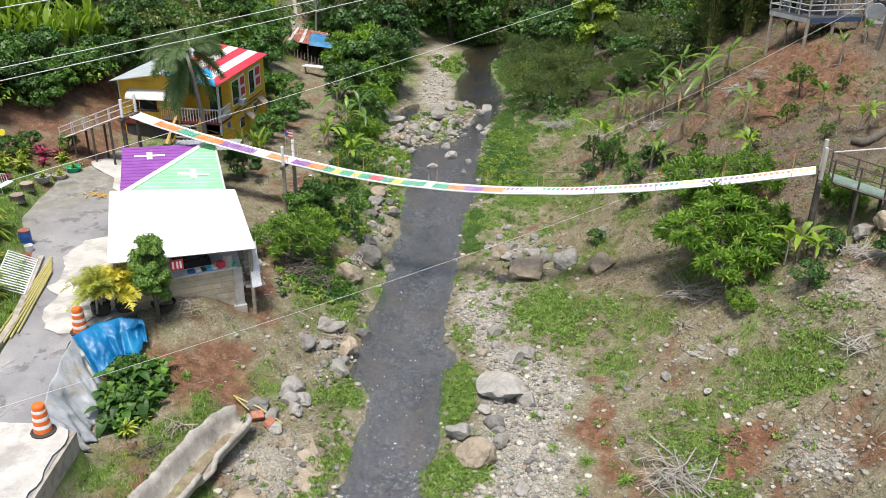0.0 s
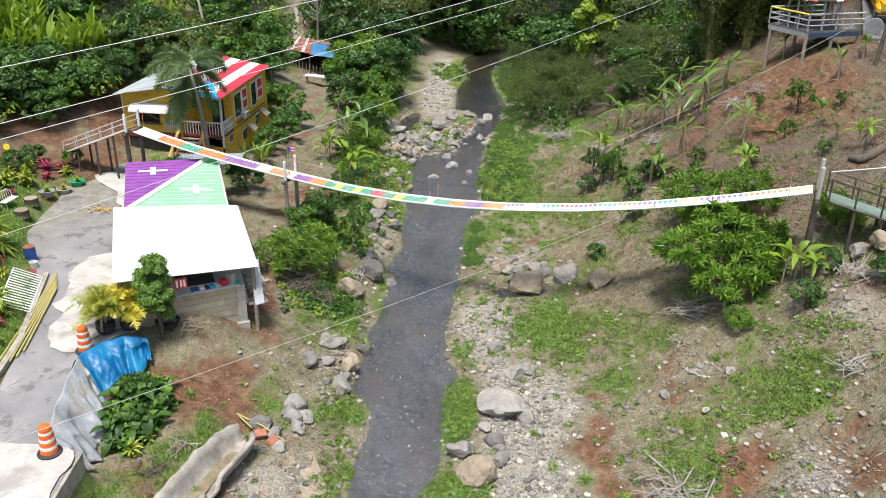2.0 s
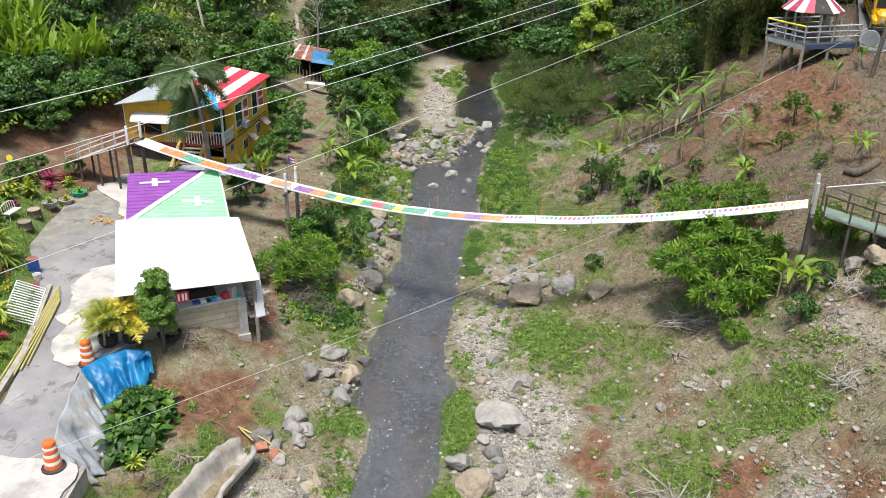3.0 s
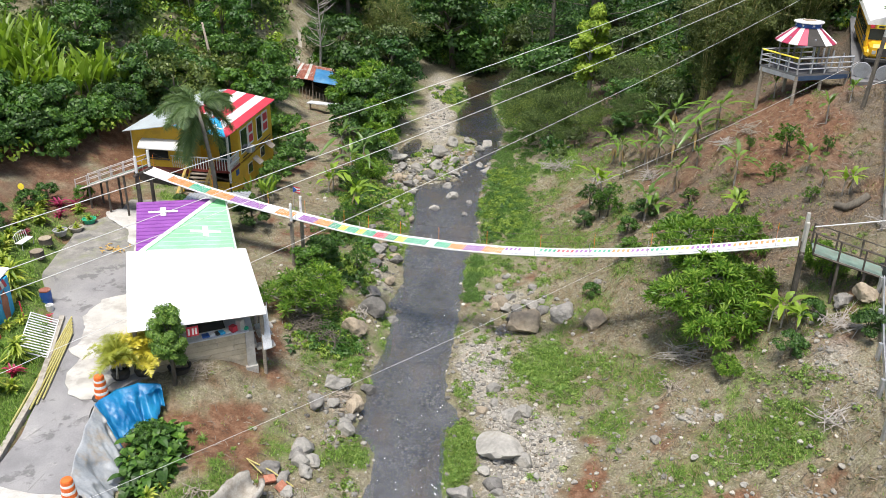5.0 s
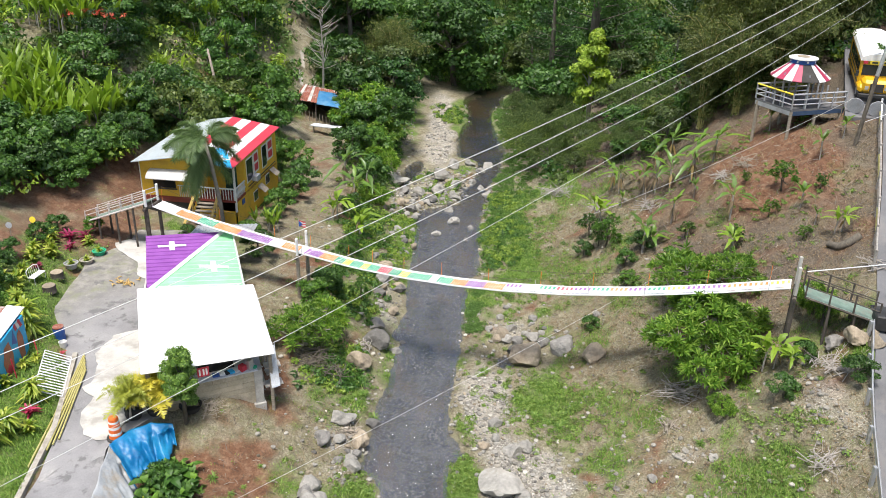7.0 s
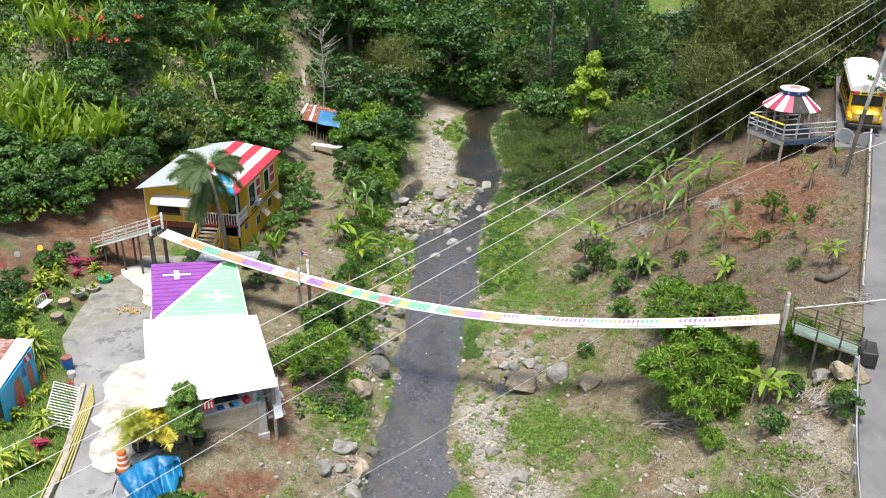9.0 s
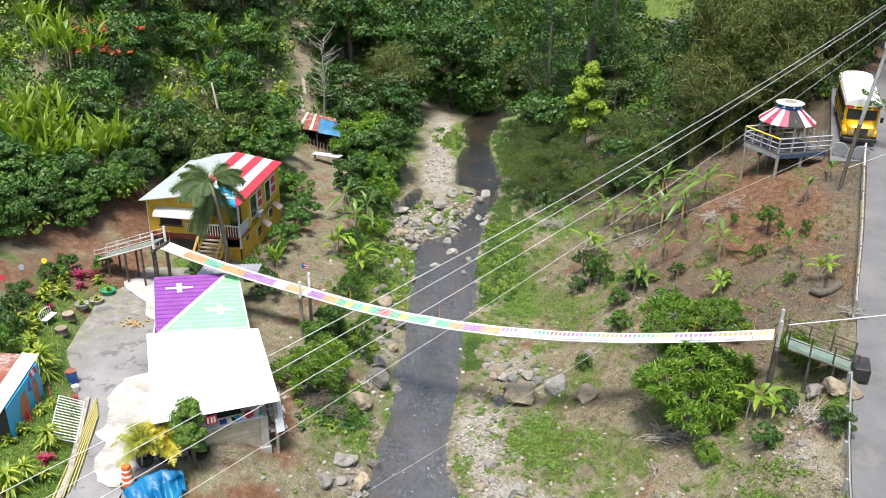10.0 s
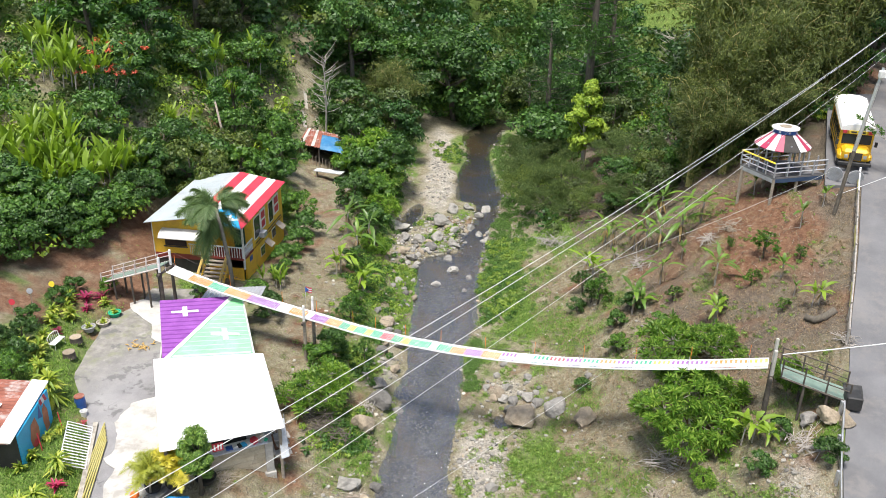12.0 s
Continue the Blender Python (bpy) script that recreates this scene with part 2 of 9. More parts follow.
def drive_material():
    """Worn asphalt: grey bands, dark patched spots, thin cracks, and a dusty far yard."""
    m, nt, p = mat_new("worn_asphalt")
    co = nt.nodes.new("ShaderNodeTexCoord").outputs["Object"]
    big, mid, fine = noise_node(nt, 0.35, 6, 0.6, co), noise_node(nt, 1.3, 8, 0.7, co), noise_node(nt, 30, 3, 0.7, co)
    col = ramp(nt, [(0.32, (0.19, 0.186, 0.188)), (0.5, (0.25, 0.245, 0.247)), (0.7, (0.33, 0.322, 0.315))], big)
    sep = nt.nodes.new("ShaderNodeSeparateXYZ")
    nt.links.new(co, sep.inputs[0])
    add = nt.nodes.new("ShaderNodeMath")
    add.operation = "MULTIPLY_ADD"
    nt.links.new(mid, add.inputs[0])
    add.inputs[1].default_value = 5.0
    slant = nt.nodes.new("ShaderNodeMath")
    slant.operation = "MULTIPLY_ADD"
    nt.links.new(sep.outputs[0], slant.inputs[0])
    slant.inputs[1].default_value = -1.3
    nt.links.new(sep.outputs[1], slant.inputs[2])
    nt.links.new(slant.outputs[0], add.inputs[2])
    far = nt.nodes.new("ShaderNodeMapRange")
    far.inputs[1].default_value, far.inputs[2].default_value = 68.0, 76.0
    nt.links.new(add.outputs[0], far.inputs[0])
    dust = ramp(nt, [(0.3, (0.15, 0.142, 0.126)), (0.5, (0.235, 0.223, 0.2)), (0.7, (0.34, 0.323, 0.29))], mid)
    dust = mixc(nt, ramp(nt, [(0.5, (0, 0, 0)), (0.64, (0.6, 0.6, 0.6))], noise_node(nt, 0.9, 7, 0.7, co)), dust, (0.2, 0.22, 0.1))
    col = mixc(nt, far.outputs[0], col, dust)
    col = mixc(nt, ramp(nt, [(0.56, (0, 0, 0)), (0.61, (0.75, 0.75, 0.75))], noise_node(nt, 0.85, 6, 0.65, co)), col, (0.13, 0.127, 0.125))
    col = mixc(nt, ramp(nt, [(0.6, (0, 0, 0)), (0.7, (0.6, 0.6, 0.6))], noise_node(nt, 0.55, 8, 0.75, co, (1, 1, 1.7))), col, (0.45, 0.43, 0.4))
    vor = nt.nodes.new("ShaderNodeTexVoronoi")
    vor.feature = "DISTANCE_TO_EDGE"
    vor.inputs["Scale"].default_value = 0.5
    nt.links.new(co, vor.inputs["Vector"])
    col = mixc(nt, mixc(nt, 1.0, ramp(nt, [(0.003, (0.5, 0.5, 0.5)), (0.01, (0, 0, 0))], vor.outputs["Distance"]), ramp(nt, [(0.55, (0, 0, 0)), (0.62, (1, 1, 1))], big), "MULTIPLY"), col, (0.09, 0.085, 0.08))
    col = mixc(nt, 0.5, col, ramp(nt, [(0.3, (0.6, 0.6, 0.6)), (0.7, (1.3, 1.3, 1.3))], fine), "MULTIPLY")
    nt.links.new(col, p.inputs["Base Color"])
    p.inputs["Roughness"].default_value = 0.92
    nt.links.new(bump_node(nt, fine, 0.4, 0.01), p.inputs["Normal"])
    return m


M = {
    "ground": ground_material(),
    "water": water_material(),
    "bed": bed_material(),
    "asphalt": drive_material(),
    "road": surf("road_asphalt", (0.12, 0.12, 0.125), (0.18, 0.18, 0.185), 0.4, 0.9, 0.4, 0.01, 40, dirt=(0.24, 0.22, 0.2), dirt_amount=0.35),
    "concrete": surf("concrete", (0.42, 0.4, 0.37), (0.6, 0.58, 0.54), 0.7, 0.9, 0.25, 0.01, 30, dirt=(0.22, 0.2, 0.18), dirt_amount=0.5),
    "pale_concrete": surf("pale_concrete", (0.4, 0.38, 0.345), (0.58, 0.56, 0.52), 0.8, 0.9, 0.2, 0.01, 25, dirt=(0.28, 0.265, 0.24), dirt_amount=0.7),
    "rock": surf("river_rock", (0.12, 0.115, 0.108), (0.3, 0.285, 0.26), 1.6, 0.9, 0.6, 0.05, 12, dirt=(0.11, 0.105, 0.09), dirt_amount=0.5, rand=0.35),
    "pale_rock": surf("pale_rock", (0.3, 0.288, 0.258), (0.52, 0.498, 0.448), 1.4, 0.9, 0.5, 0.04, 12, dirt=(0.25, 0.22, 0.17), dirt_amount=0.5, rand=0.2),
    "pale_boulder": surf("pale_boulder", (0.22, 0.212, 0.19), (0.42, 0.4, 0.36), 1.4, 0.9, 0.6, 0.05, 12, dirt=(0.2, 0.18, 0.14), dirt_amount=0.6, rand=0.2),
    "tan_rock": surf("tan_rock", (0.25, 0.2, 0.14), (0.42, 0.36, 0.27), 1.4, 0.9, 0.6, 0.05, 12, dirt=(0.13, 0.1, 0.07), dirt_amount=0.6, rand=0.2),
    "bark": surf("bark", (0.07, 0.06, 0.046), (0.17, 0.148, 0.12), 3, 0.95, 0.6, 0.02, 18, stretch=(3, 3, 0.6)),
    "pale_bark": surf("pale_bark", (0.3, 0.27, 0.23), (0.46, 0.43, 0.38), 3, 0.95, 0.4, 0.02, 18),
    "dead_wood": surf("dead_wood", (0.26, 0.23, 0.2), (0.46, 0.43, 0.39), 4, 0.95, 0.4, 0.01, 25),
    "wood": surf("weathered_wood", (0.24, 0.2, 0.16), (0.4, 0.35, 0.28), 3, 0.9, 0.3, 0.01, 30, stretch=(1, 1, 4)),
    "dark_wood": surf("dark_wood", (0.05, 0.042, 0.036), (0.13, 0.11, 0.09), 3, 0.9, 0.3, 0.01, 30),
    "leaf_dark": leafy("leaf_dark", (0.016, 0.052, 0.01), (0.034, 0.103, 0.019), (0.072, 0.175, 0.033)),
    "leaf_mid": leafy("leaf_mid", (0.027, 0.076, 0.012), (0.06, 0.148, 0.024), (0.122, 0.24, 0.044)),
    "leaf_light": leafy("leaf_light", (0.1, 0.18, 0.02), (0.19, 0.3, 0.04), (0.3, 0.4, 0.08)),
    "leaf_olive": leafy("leaf_olive", (0.04, 0.072, 0.018), (0.078, 0.12, 0.031), (0.142, 0.19, 0.057)),
    "leaf_banana": leafy("leaf_banana", (0.050, 0.115, 0.017), (0.108, 0.209, 0.032), (0.202, 0.302, 0.065), 0.4),
    "leaf_yellow": leafy("leaf_yellow", (0.3, 0.26, 0.02), (0.42, 0.36, 0.04), (0.2, 0.26, 0.04), 0.45),
    "leaf_pink": leafy("leaf_pink", (0.32, 0.02, 0.09), (0.45, 0.04, 0.14), (0.2, 0.02, 0.05), 0.45),
    "leaf_dry": leafy("leaf_dry", (0.2, 0.14, 0.08), (0.3, 0.22, 0.13), (0.38, 0.3, 0.2), 0.8, 0.15),
    "grass": leafy("grass_blades", (0.09, 0.185, 0.028), (0.175, 0.31, 0.05), (0.31, 0.42, 0.11), 0.6, 0.3, 0.1),
    "yellow": surf("yellow_paint", (0.7, 0.42, 0.03), (0.8, 0.49, 0.045), 0.8, 0.6, 0.1, 0.005, 30, dirt=(0.42, 0.24, 0.05), dirt_amount=0.4),
    "white": surf("white_paint", (0.74, 0.74, 0.72), (0.82, 0.82, 0.81), 1.0, 0.5, 0.05, 0.004, 30, dirt=(0.5, 0.48, 0.44), dirt_amount=0.3),
    "red": surf("red_paint", (0.5, 0.03, 0.05), (0.62, 0.05, 0.08), 1.0, 0.55, 0.05, 0.004, 30),
    "maroon": surf("maroon_paint", (0.2, 0.035, 0.025), (0.28, 0.05, 0.035), 1.0, 0.6, 0.05, 0.004, 30),
    "sky_blue": surf("sky_blue_paint", (0.02, 0.36, 0.66), (0.04, 0.44, 0.76), 1.0, 0.5, 0.05, 0.004, 30),
    "blue": surf("blue_paint", (0.02, 0.08, 0.3), (0.03, 0.11, 0.4), 1.0, 0.45, 0.05, 0.004, 30),
    "purple": surf("purple_paint", (0.23, 0.06, 0.31), (0.32, 0.1, 0.41), 1.0, 0.5, 0.05, 0.004, 30),
    "orange": surf("orange_paint", (0.75, 0.2, 0.025), (0.85, 0.28, 0.04), 1.0, 0.55, 0.05, 0.004, 30),
    "green": surf("green_paint", (0.02, 0.32, 0.17), (0.03, 0.42, 0.24), 1.0, 0.55, 0.05, 0.004, 30),
    "bright_yellow": surf("bright_yellow_paint", (0.8, 0.62, 0.04), (0.86, 0.7, 0.07), 1.0, 0.55, 0.05, 0.004, 30),
    "black": surf("black_rubber", (0.02, 0.02, 0.02), (0.04, 0.04, 0.04), 3.0, 0.6, 0.1, 0.005, 30),
    # near-black for dark parts, and for shade painted into open interiors
    "dark": surf("dark_parts_and_shade", (0.03, 0.028, 0.025), (0.06, 0.055, 0.05), 1.0, 0.9, 0.1, 0.005, 20),
    "steel": surf("galvanised_steel", (0.5, 0.51, 0.52), (0.62, 0.63, 0.64), 1.5, 0.45, 0.05, 0.004, 20, dirt=(0.3, 0.24, 0.2), dirt_amount=0.3, metal=0.6),
    "grey_metal": surf("grey_painted_metal", (0.3, 0.31, 0.33), (0.4, 0.41, 0.43), 1.5, 0.6, 0.05, 0.004, 20, dirt=(0.2, 0.18, 0.16), dirt_amount=0.4),
    "wire": surf("pale_wire", (0.6, 0.6, 0.6), (0.75, 0.75, 0.75), 1.0, 0.5, 0.0),
    "rust": surf("rusty_sheet", (0.2, 0.06, 0.035), (0.34, 0.13, 0.09), 1.2, 0.85, 0.2, 0.005, 25, dirt=(0.45, 0.4, 0.37), dirt_amount=0.8),
    "glass": surf("dark_window_glass", (0.015, 0.018, 0.02), (0.03, 0.035, 0.04), 1.0, 0.08, 0.0),
    "blue_tarp": surf("blue_tarpaulin", (0.0, 0.105, 0.29), (0.005, 0.2, 0.43), 0.9, 0.42, 0.4, 0.025, 9, dirt=(0.03, 0.27, 0.45), dirt_amount=0.4),
    "grey_tarp": surf("grey_tarpaulin", (0.26, 0.28, 0.3), (0.42, 0.44, 0.455), 0.9, 0.42, 0.5, 0.03, 8, dirt=(0.34, 0.27, 0.18), dirt_amount=0.6),
    "brick": surf("brick", (0.36, 0.12, 0.07), (0.5, 0.24, 0.16), 6, 0.9, 0.4, 0.01, 30),
    "block": surf("unpainted_block", (0.32, 0.29, 0.24), (0.46, 0.43, 0.37), 1.5, 0.92, 0.35, 0.01, 25, dirt=(0.16, 0.14, 0.11), dirt_amount=0.6),
    "tyre": surf("worn_tyre", (0.025, 0.025, 0.025), (0.05, 0.05, 0.05), 2, 0.8, 0.2, 0.01, 30),
    "bamboo": surf("cut_bamboo", (0.42, 0.36, 0.1), (0.5, 0.46, 0.2), 2, 0.6, 0.1, 0.005, 20),
    "car_paint": surf("dark_car_paint", (0.03, 0.032, 0.036), (0.05, 0.052, 0.058), 1, 0.2, 0.0),
    "bus_paint": surf("bus_yellow_paint", (0.72, 0.4, 0.015), (0.8, 0.46, 0.02), 1, 0.35, 0.03, 0.003, 20, dirt=(0.45, 0.27, 0.03), dirt_amount=0.3),
}

# ---------------------------------------------------------------- mesh helpers
def mesh_of(bm, name):
    me = bpy.data.meshes.new(name)
    bm.normal_update()
    bm.to_mesh(me)
    bm.free()
    return me


def thing(name, at=None, label="", category="", group="", kind=""):
    ob = new(name)
    if at is not None:
        ob.matrix_world = at
    return tagged(ob, label, category, group, kind)


def part(name, bm, material, parent=None, label="", smooth=False, loc=None):
    me = bm if isinstance(bm, bpy.types.Mesh) else mesh_of(bm, name)
    if not me.materials:
        me.materials.append(M[material] if isinstance(material, str) else material)
    if smooth:
        me.polygons.foreach_set("use_smooth", [True] * len(me.polygons))
    ob = new(name, me)
    if parent is not None:
        ob.parent = parent
    if loc is not None:
        ob.matrix_basis = loc
    if label:
        ob["label"] = label
    return ob


def solo(name, bm, material, label, category, group="", kind="", smooth=False, at=None):
    """A thing of one mesh."""
    return tagged(part(name, bm, material, None, label, smooth, at), label, category, group, kind)


def box(sx, sy, sz, at=None, bevel=0.0, bm=None):
    """A box on z = 0, centred in x and y."""
    bm = bm or bmesh.new()
    r = bmesh.ops.create_cube(bm, size=1.0, matrix=(at or Matrix()) @ Matrix.Translation((0, 0, sz / 2)) @ Matrix.Diagonal((sx, sy, sz, 1)))
    if bevel:
        edges = list({e for v in r["verts"] for e in v.link_edges})
        bmesh.ops.bevel(bm, geom=edges, offset=bevel, segments=1, affect="EDGES")
    return bm


def slab(corners, thick, bm=None):
    """A plate from its upper corners, anticlockwise seen from above, with its thickness below."""
    bm = bm or bmesh.new()
    top = [bm.verts.new(c) for c in corners]
    low = [bm.verts.new((c[0], c[1], c[2] - thick)) for c in corners]
    bm.faces.new(top)
    bm.faces.new(low[::-1])
    n = len(top)
    for i in range(n):
        bm.faces.new((top[i], low[i], low[(i + 1) % n], top[(i + 1) % n]))
    return bm


def tube(path, radii, sides=6, bm=None, cap=True):
    """A tapered tube along a path."""
    bm = bm or bmesh.new()
    path = [Vector(p) for p in path]
    if isinstance(radii, (int, float)):
        radii = [radii] * len(path)
    rings = []
    for i, (p, r) in enumerate(zip(path, radii)):
        d = (path[min(i + 1, len(path) - 1)] - path[max(i - 1, 0)]).normalized()
        u = d.cross(Vector((0, 0, 1)) if abs(d.z) < 0.9 else Vector((1, 0, 0))).normalized()
        v = d.cross(u)
        rings.append([bm.verts.new(p + r * (math.cos(a) * u + math.sin(a) * v)) for a in (2 * math.pi * k / sides for k in range(sides))])
    for a, b in zip(rings, rings[1:]):
        for k in range(sides):
            bm.faces.new((a[k], a[(k + 1) % sides], b[(k + 1) % sides], b[k]))
    if cap:
        bm.faces.new(rings[0][::-1])
        bm.faces.new(rings[-1])
    return bm


def lathe(profile, sides=16, bm=None, at=None):
    """A turned shape from (radius, z) pairs, from below to above."""
    bm = bm or bmesh.new()
    at = at or Matrix()
    rings = [[bm.verts.new(at @ Vector((r * math.cos(2 * math.pi * k / sides), r * math.sin(2 * math.pi * k / sides), z))) for k in range(sides)] for r, z in profile]
    for a, b in zip(rings, rings[1:]):
        for k in range(sides):
            bm.faces.new((a[k], a[(k + 1) % sides], b[(k + 1) % sides], b[k]))
    bm.faces.new(rings[0][::-1])
    bm.faces.new(rings[-1])
    return bm


def raw_mesh(name, verts, faces, material):
    me = bpy.data.meshes.new(name)
    me.from_pydata(verts.tolist() if hasattr(verts, "tolist") else verts, [], faces.tolist() if hasattr(faces, "tolist") else faces)
    me.materials.append(M[material] if isinstance(material, str) else material)
    return me


def leaf_quads(centres, normals, size, width, rng, droop=0.0):
    """Rhombic leaves, folded along the middle: four corners, two triangles each."""
    n = len(centres)
    ax = rng.normal(size=(n, 3))
    ax -= (ax * normals).sum(1, keepdims=True) * normals
    ax[:, 2] -= droop
    ax /= np.linalg.norm(ax, axis=1, keepdims=True) + 1e-9
    side = np.cross(normals, ax)
    side /= np.linalg.norm(side, axis=1, keepdims=True) + 1e-9
    s = size * rng.uniform(0.65, 1.3, (n, 1))
    fold = normals * s * 0.12
    v = np.stack([centres - ax * s * 0.5, centres + side * s * width * 0.5 - fold, centres + ax * s * 0.5, centres - side * s * width * 0.5 - fold], 1).reshape(-1, 3)
    b = np.arange(n)[:, None] * 4
    f = np.concatenate([b + [0, 1, 2], b + [0, 2, 3]], 1).reshape(-1, 3)
    return v, f


def leaf_sprays(centres, normals, size, width, rng, droop=0.0):
    """Small pointed leaves for growth far off, one triangle each."""
    n = len(centres)
    ax = rng.normal(size=(n, 3))
    ax -= (ax * normals).sum(1, keepdims=True) * normals
    ax[:, 2] -= droop
    ax /= np.linalg.norm(ax, axis=1, keepdims=True) + 1e-9
    side = np.cross(normals, ax)
    s = size * rng.uniform(0.6, 1.35, (n, 1))
    v = np.stack([centres - ax * s * 0.4 + side * s * width * 0.5, centres - ax * s * 0.4 - side * s * width * 0.5, centres + ax * s * 0.6], 1).reshape(-1, 3)
    return v, np.arange(n * 3).reshape(-1, 3)


def clump_leaves(clumps, per, size, width, rng, droop=0.3, up=0.5, flat=0.75, spray=False):
    """Leaves on the skins of ragged clumps (x, y, z, radius)."""
    C, Nn = [], []
    for x, y, z, r in clumps:
        d = rng.normal(size=(per, 3))
        d[:, 2] = np.abs(d[:, 2]) * 0.9 - 0.35 * rng.random(per)
        d /= np.linalg.norm(d, axis=1, keepdims=True)
        rad = r * rng.uniform(0.55, 1.12, (per, 1))
        C.append(np.array([x, y, z]) + d * rad * [1, 1, flat])
        nn = d + rng.normal(size=(per, 3)) * 0.38 + [0, 0, up * 0.7]
        Nn.append(nn / np.linalg.norm(nn, axis=1, keepdims=True))
    return (leaf_sprays if spray else leaf_quads)(np.concatenate(C), np.concatenate(Nn), size, width, rng, droop)

# ---------------------------------------------------------------- the lie of the land
# cross sections of the valley: at y, pairs of x and height
SECTIONS = [
    (20, (-60, 6, -25, 4.0, -12.7, 3.3, -12.2, 1.7, -9, 1.6, -6, 1.0, -4, 0.3, -3.3, -0.35, -0.7, -0.35, 0.1, 0.4, 6, 0.8, 10, 1.9, 14, 4.0, 17, 5.0, 40, 13)),
    (25.5, (-60, 8.5, -25, 4.5, -17.3, 3.6, -14.35, 3.45, -13.7, 2.3, -13.0, 1.95, -11, 1.9, -9, 1.6, -6, 1.0, -4.4, 0.4, -3.5, -0.33, -0.5, -0.33, 0.3, 0.42, 5, 0.7, 9.5, 1.9, 13.7, 4.0, 16.2, 5.5, 40, 14)),
    (30, (-60, 11, -25, 5.0, -19, 3.8, -15.2, 3.4, -14.0, 2.3, -11.5, 2.0, -7.5, 1.2, -5, 0.6, -3.7, -0.3, -0.2, -0.3, 0.4, 0.45, 4, 0.6, 9, 1.9, 13.3, 3.9, 15.3, 5.8, 18, 7.1, 40, 15)),
    (37, (-60, 12, -26, 5.6, -20, 4.0, -13, 3.4, -10, 2.6, -6.5, 1.2, -4.5, 0.5, -3.7, -0.3, 0.4, -0.3, 1.0, 0.4, 5, 0.75, 9, 1.9, 12, 3.4, 15, 5.4, 17, 7.0, 20.6, 8.7, 44, 17)),
    (45, (-60, 13, -28, 5.6, -24, 4.2, -18, 3.8, -13, 3.2, -9, 2.8, -6, 1.6, -4, 0.6, -2.9, -0.3, 0.9, -0.3, 1.5, 0.35, 6, 0.9, 9, 2.1, 12, 4.0, 16, 6.9, 20, 9.3, 24.5, 10.8, 48, 19)),
    (52, (-60, 14, -30, 7.0, -26, 4.7, -22, 3.8, -16, 3.2, -11, 2.8, -8, 2.3, -5, 1.1, -3, 0.2, -2.4, -0.3, 1.7, -0.3, 2.4, 0.3, 7, 1.2, 10, 2.6, 14, 5.3, 18, 8.5, 22, 10.8, 27.4, 12.9, 50, 20)),
    (62, (-60, 16, -30, 9.5, -25, 6.5, -22.5, 4.0, -16, 3.1, -11, 2.7, -8, 2.1, -5, 1.0, -3, 0.2, -2.5, -0.25, 2.8, -0.25, 3.5, 0.35, 8, 1.4, 12, 3.2, 16, 6.2, 20, 9.8, 24, 12.0, 31, 14.5, 55, 22)),
    (76, (-60, 20, -35, 13, -25, 8.5, -18, 4.6, -14, 2.9, -10, 2.5, -7, 1.5, -5, 0.5, -3.9, -0.3, -2.4, -0.3, -1.9, 0.2, 1.2, 0.25, 1.8, -0.4, 5.6, -0.4, 6.3, 0.5, 9, 1.6, 13, 3.6, 18, 6.8, 26, 12, 37, 16.5, 60, 24)),
    (81, (-60, 22, -38, 15.5, -25, 9.5, -18, 5.0, -14, 3.0, -10, 2.5, -7, 1.5, -5, 0.9, -3.9, 0.45, -2.6, 0.3, 1.0, 0.25, 1.8, -0.4, 5.8, -0.4, 6.6, 0.5, 9, 1.6, 13, 3.6, 18, 6.5, 27, 11.5, 38, 16.5, 61, 24)),
    (95, (-60, 27, -40, 20, -25, 12, -17, 6, -12, 3.2, -7, 1.5, -4.5, 0.3, -1, 0.15, 1.2, 0.15, 2.0, -0.4, 6.2, -0.4, 7.2, 0.4, 12, 1.6, 20, 4.5, 30, 9, 40, 16, 65, 25)),
    (112, (-60, 34, -40, 27, -20, 15, -10, 7, -5, 3, -1, 0.6, 3, 0.2, 8, -0.3, 11, -0.3, 14, 0.4, 20, 1.5, 30, 4, 42, 12, 65, 25)),
    (135, (-60, 42, -30, 28, -10, 19, 4, 11, 15, 5, 24, 1.5, 28, 0.6, 34, 0.6, 38, 2.0, 50, 9, 75, 24)),
    (175, (-60, 54, -25, 40, 0, 30, 20, 22, 40, 15, 60, 16, 90, 30)),
    (260, (-80, 70, 0, 55, 60, 46, 120, 55)),
]
SEC_Y = np.array([s[0] for s in SECTIONS], float)


# the water's edges along the valley: y, x
LEFT_EDGE = ((2, -3.6), (26.5, -3.7), (29.4, -3.3), (31.4, -3.2), (32.2, -3.5), (32.8, -4.4), (35.7, -4.0), (38.4, -3.8), (41.5, -3.4), (45.0, -2.9), (45.9, -3.6), (47.4, -3.2), (49, -2.7), (53, -2.9), (58.5, -2.8), (66, -2.6), (67.2, -2.1), (68.5, 0.9), (72, 1.2), (76, 2.7), (79.8, 3.0), (80.8, 0.9), (87, 0.9), (90.6, 1.3), (94.4, 2.2), (104, 2.6))
RIGHT_EDGE = ((2, -0.3), (26.4, -0.7), (27.6, 0.1), (29, 0.1), (31.4, -0.1), (33.3, 0.1), (33.9, 1.3), (34.6, 0.9), (36.2, 0.2), (38.9, 0.2), (41.9, 0.5), (45.3, 1.0), (49.2, 1.2), (54, 1.7), (55.3, 2.4), (58.9, 2.6), (65.7, 2.9), (67.8, 3.5), (73.2, 4.1), (77.3, 5.1), (82.7, 5.9), (89.7, 5.4), (94.6, 5.0), (104, 5.6))


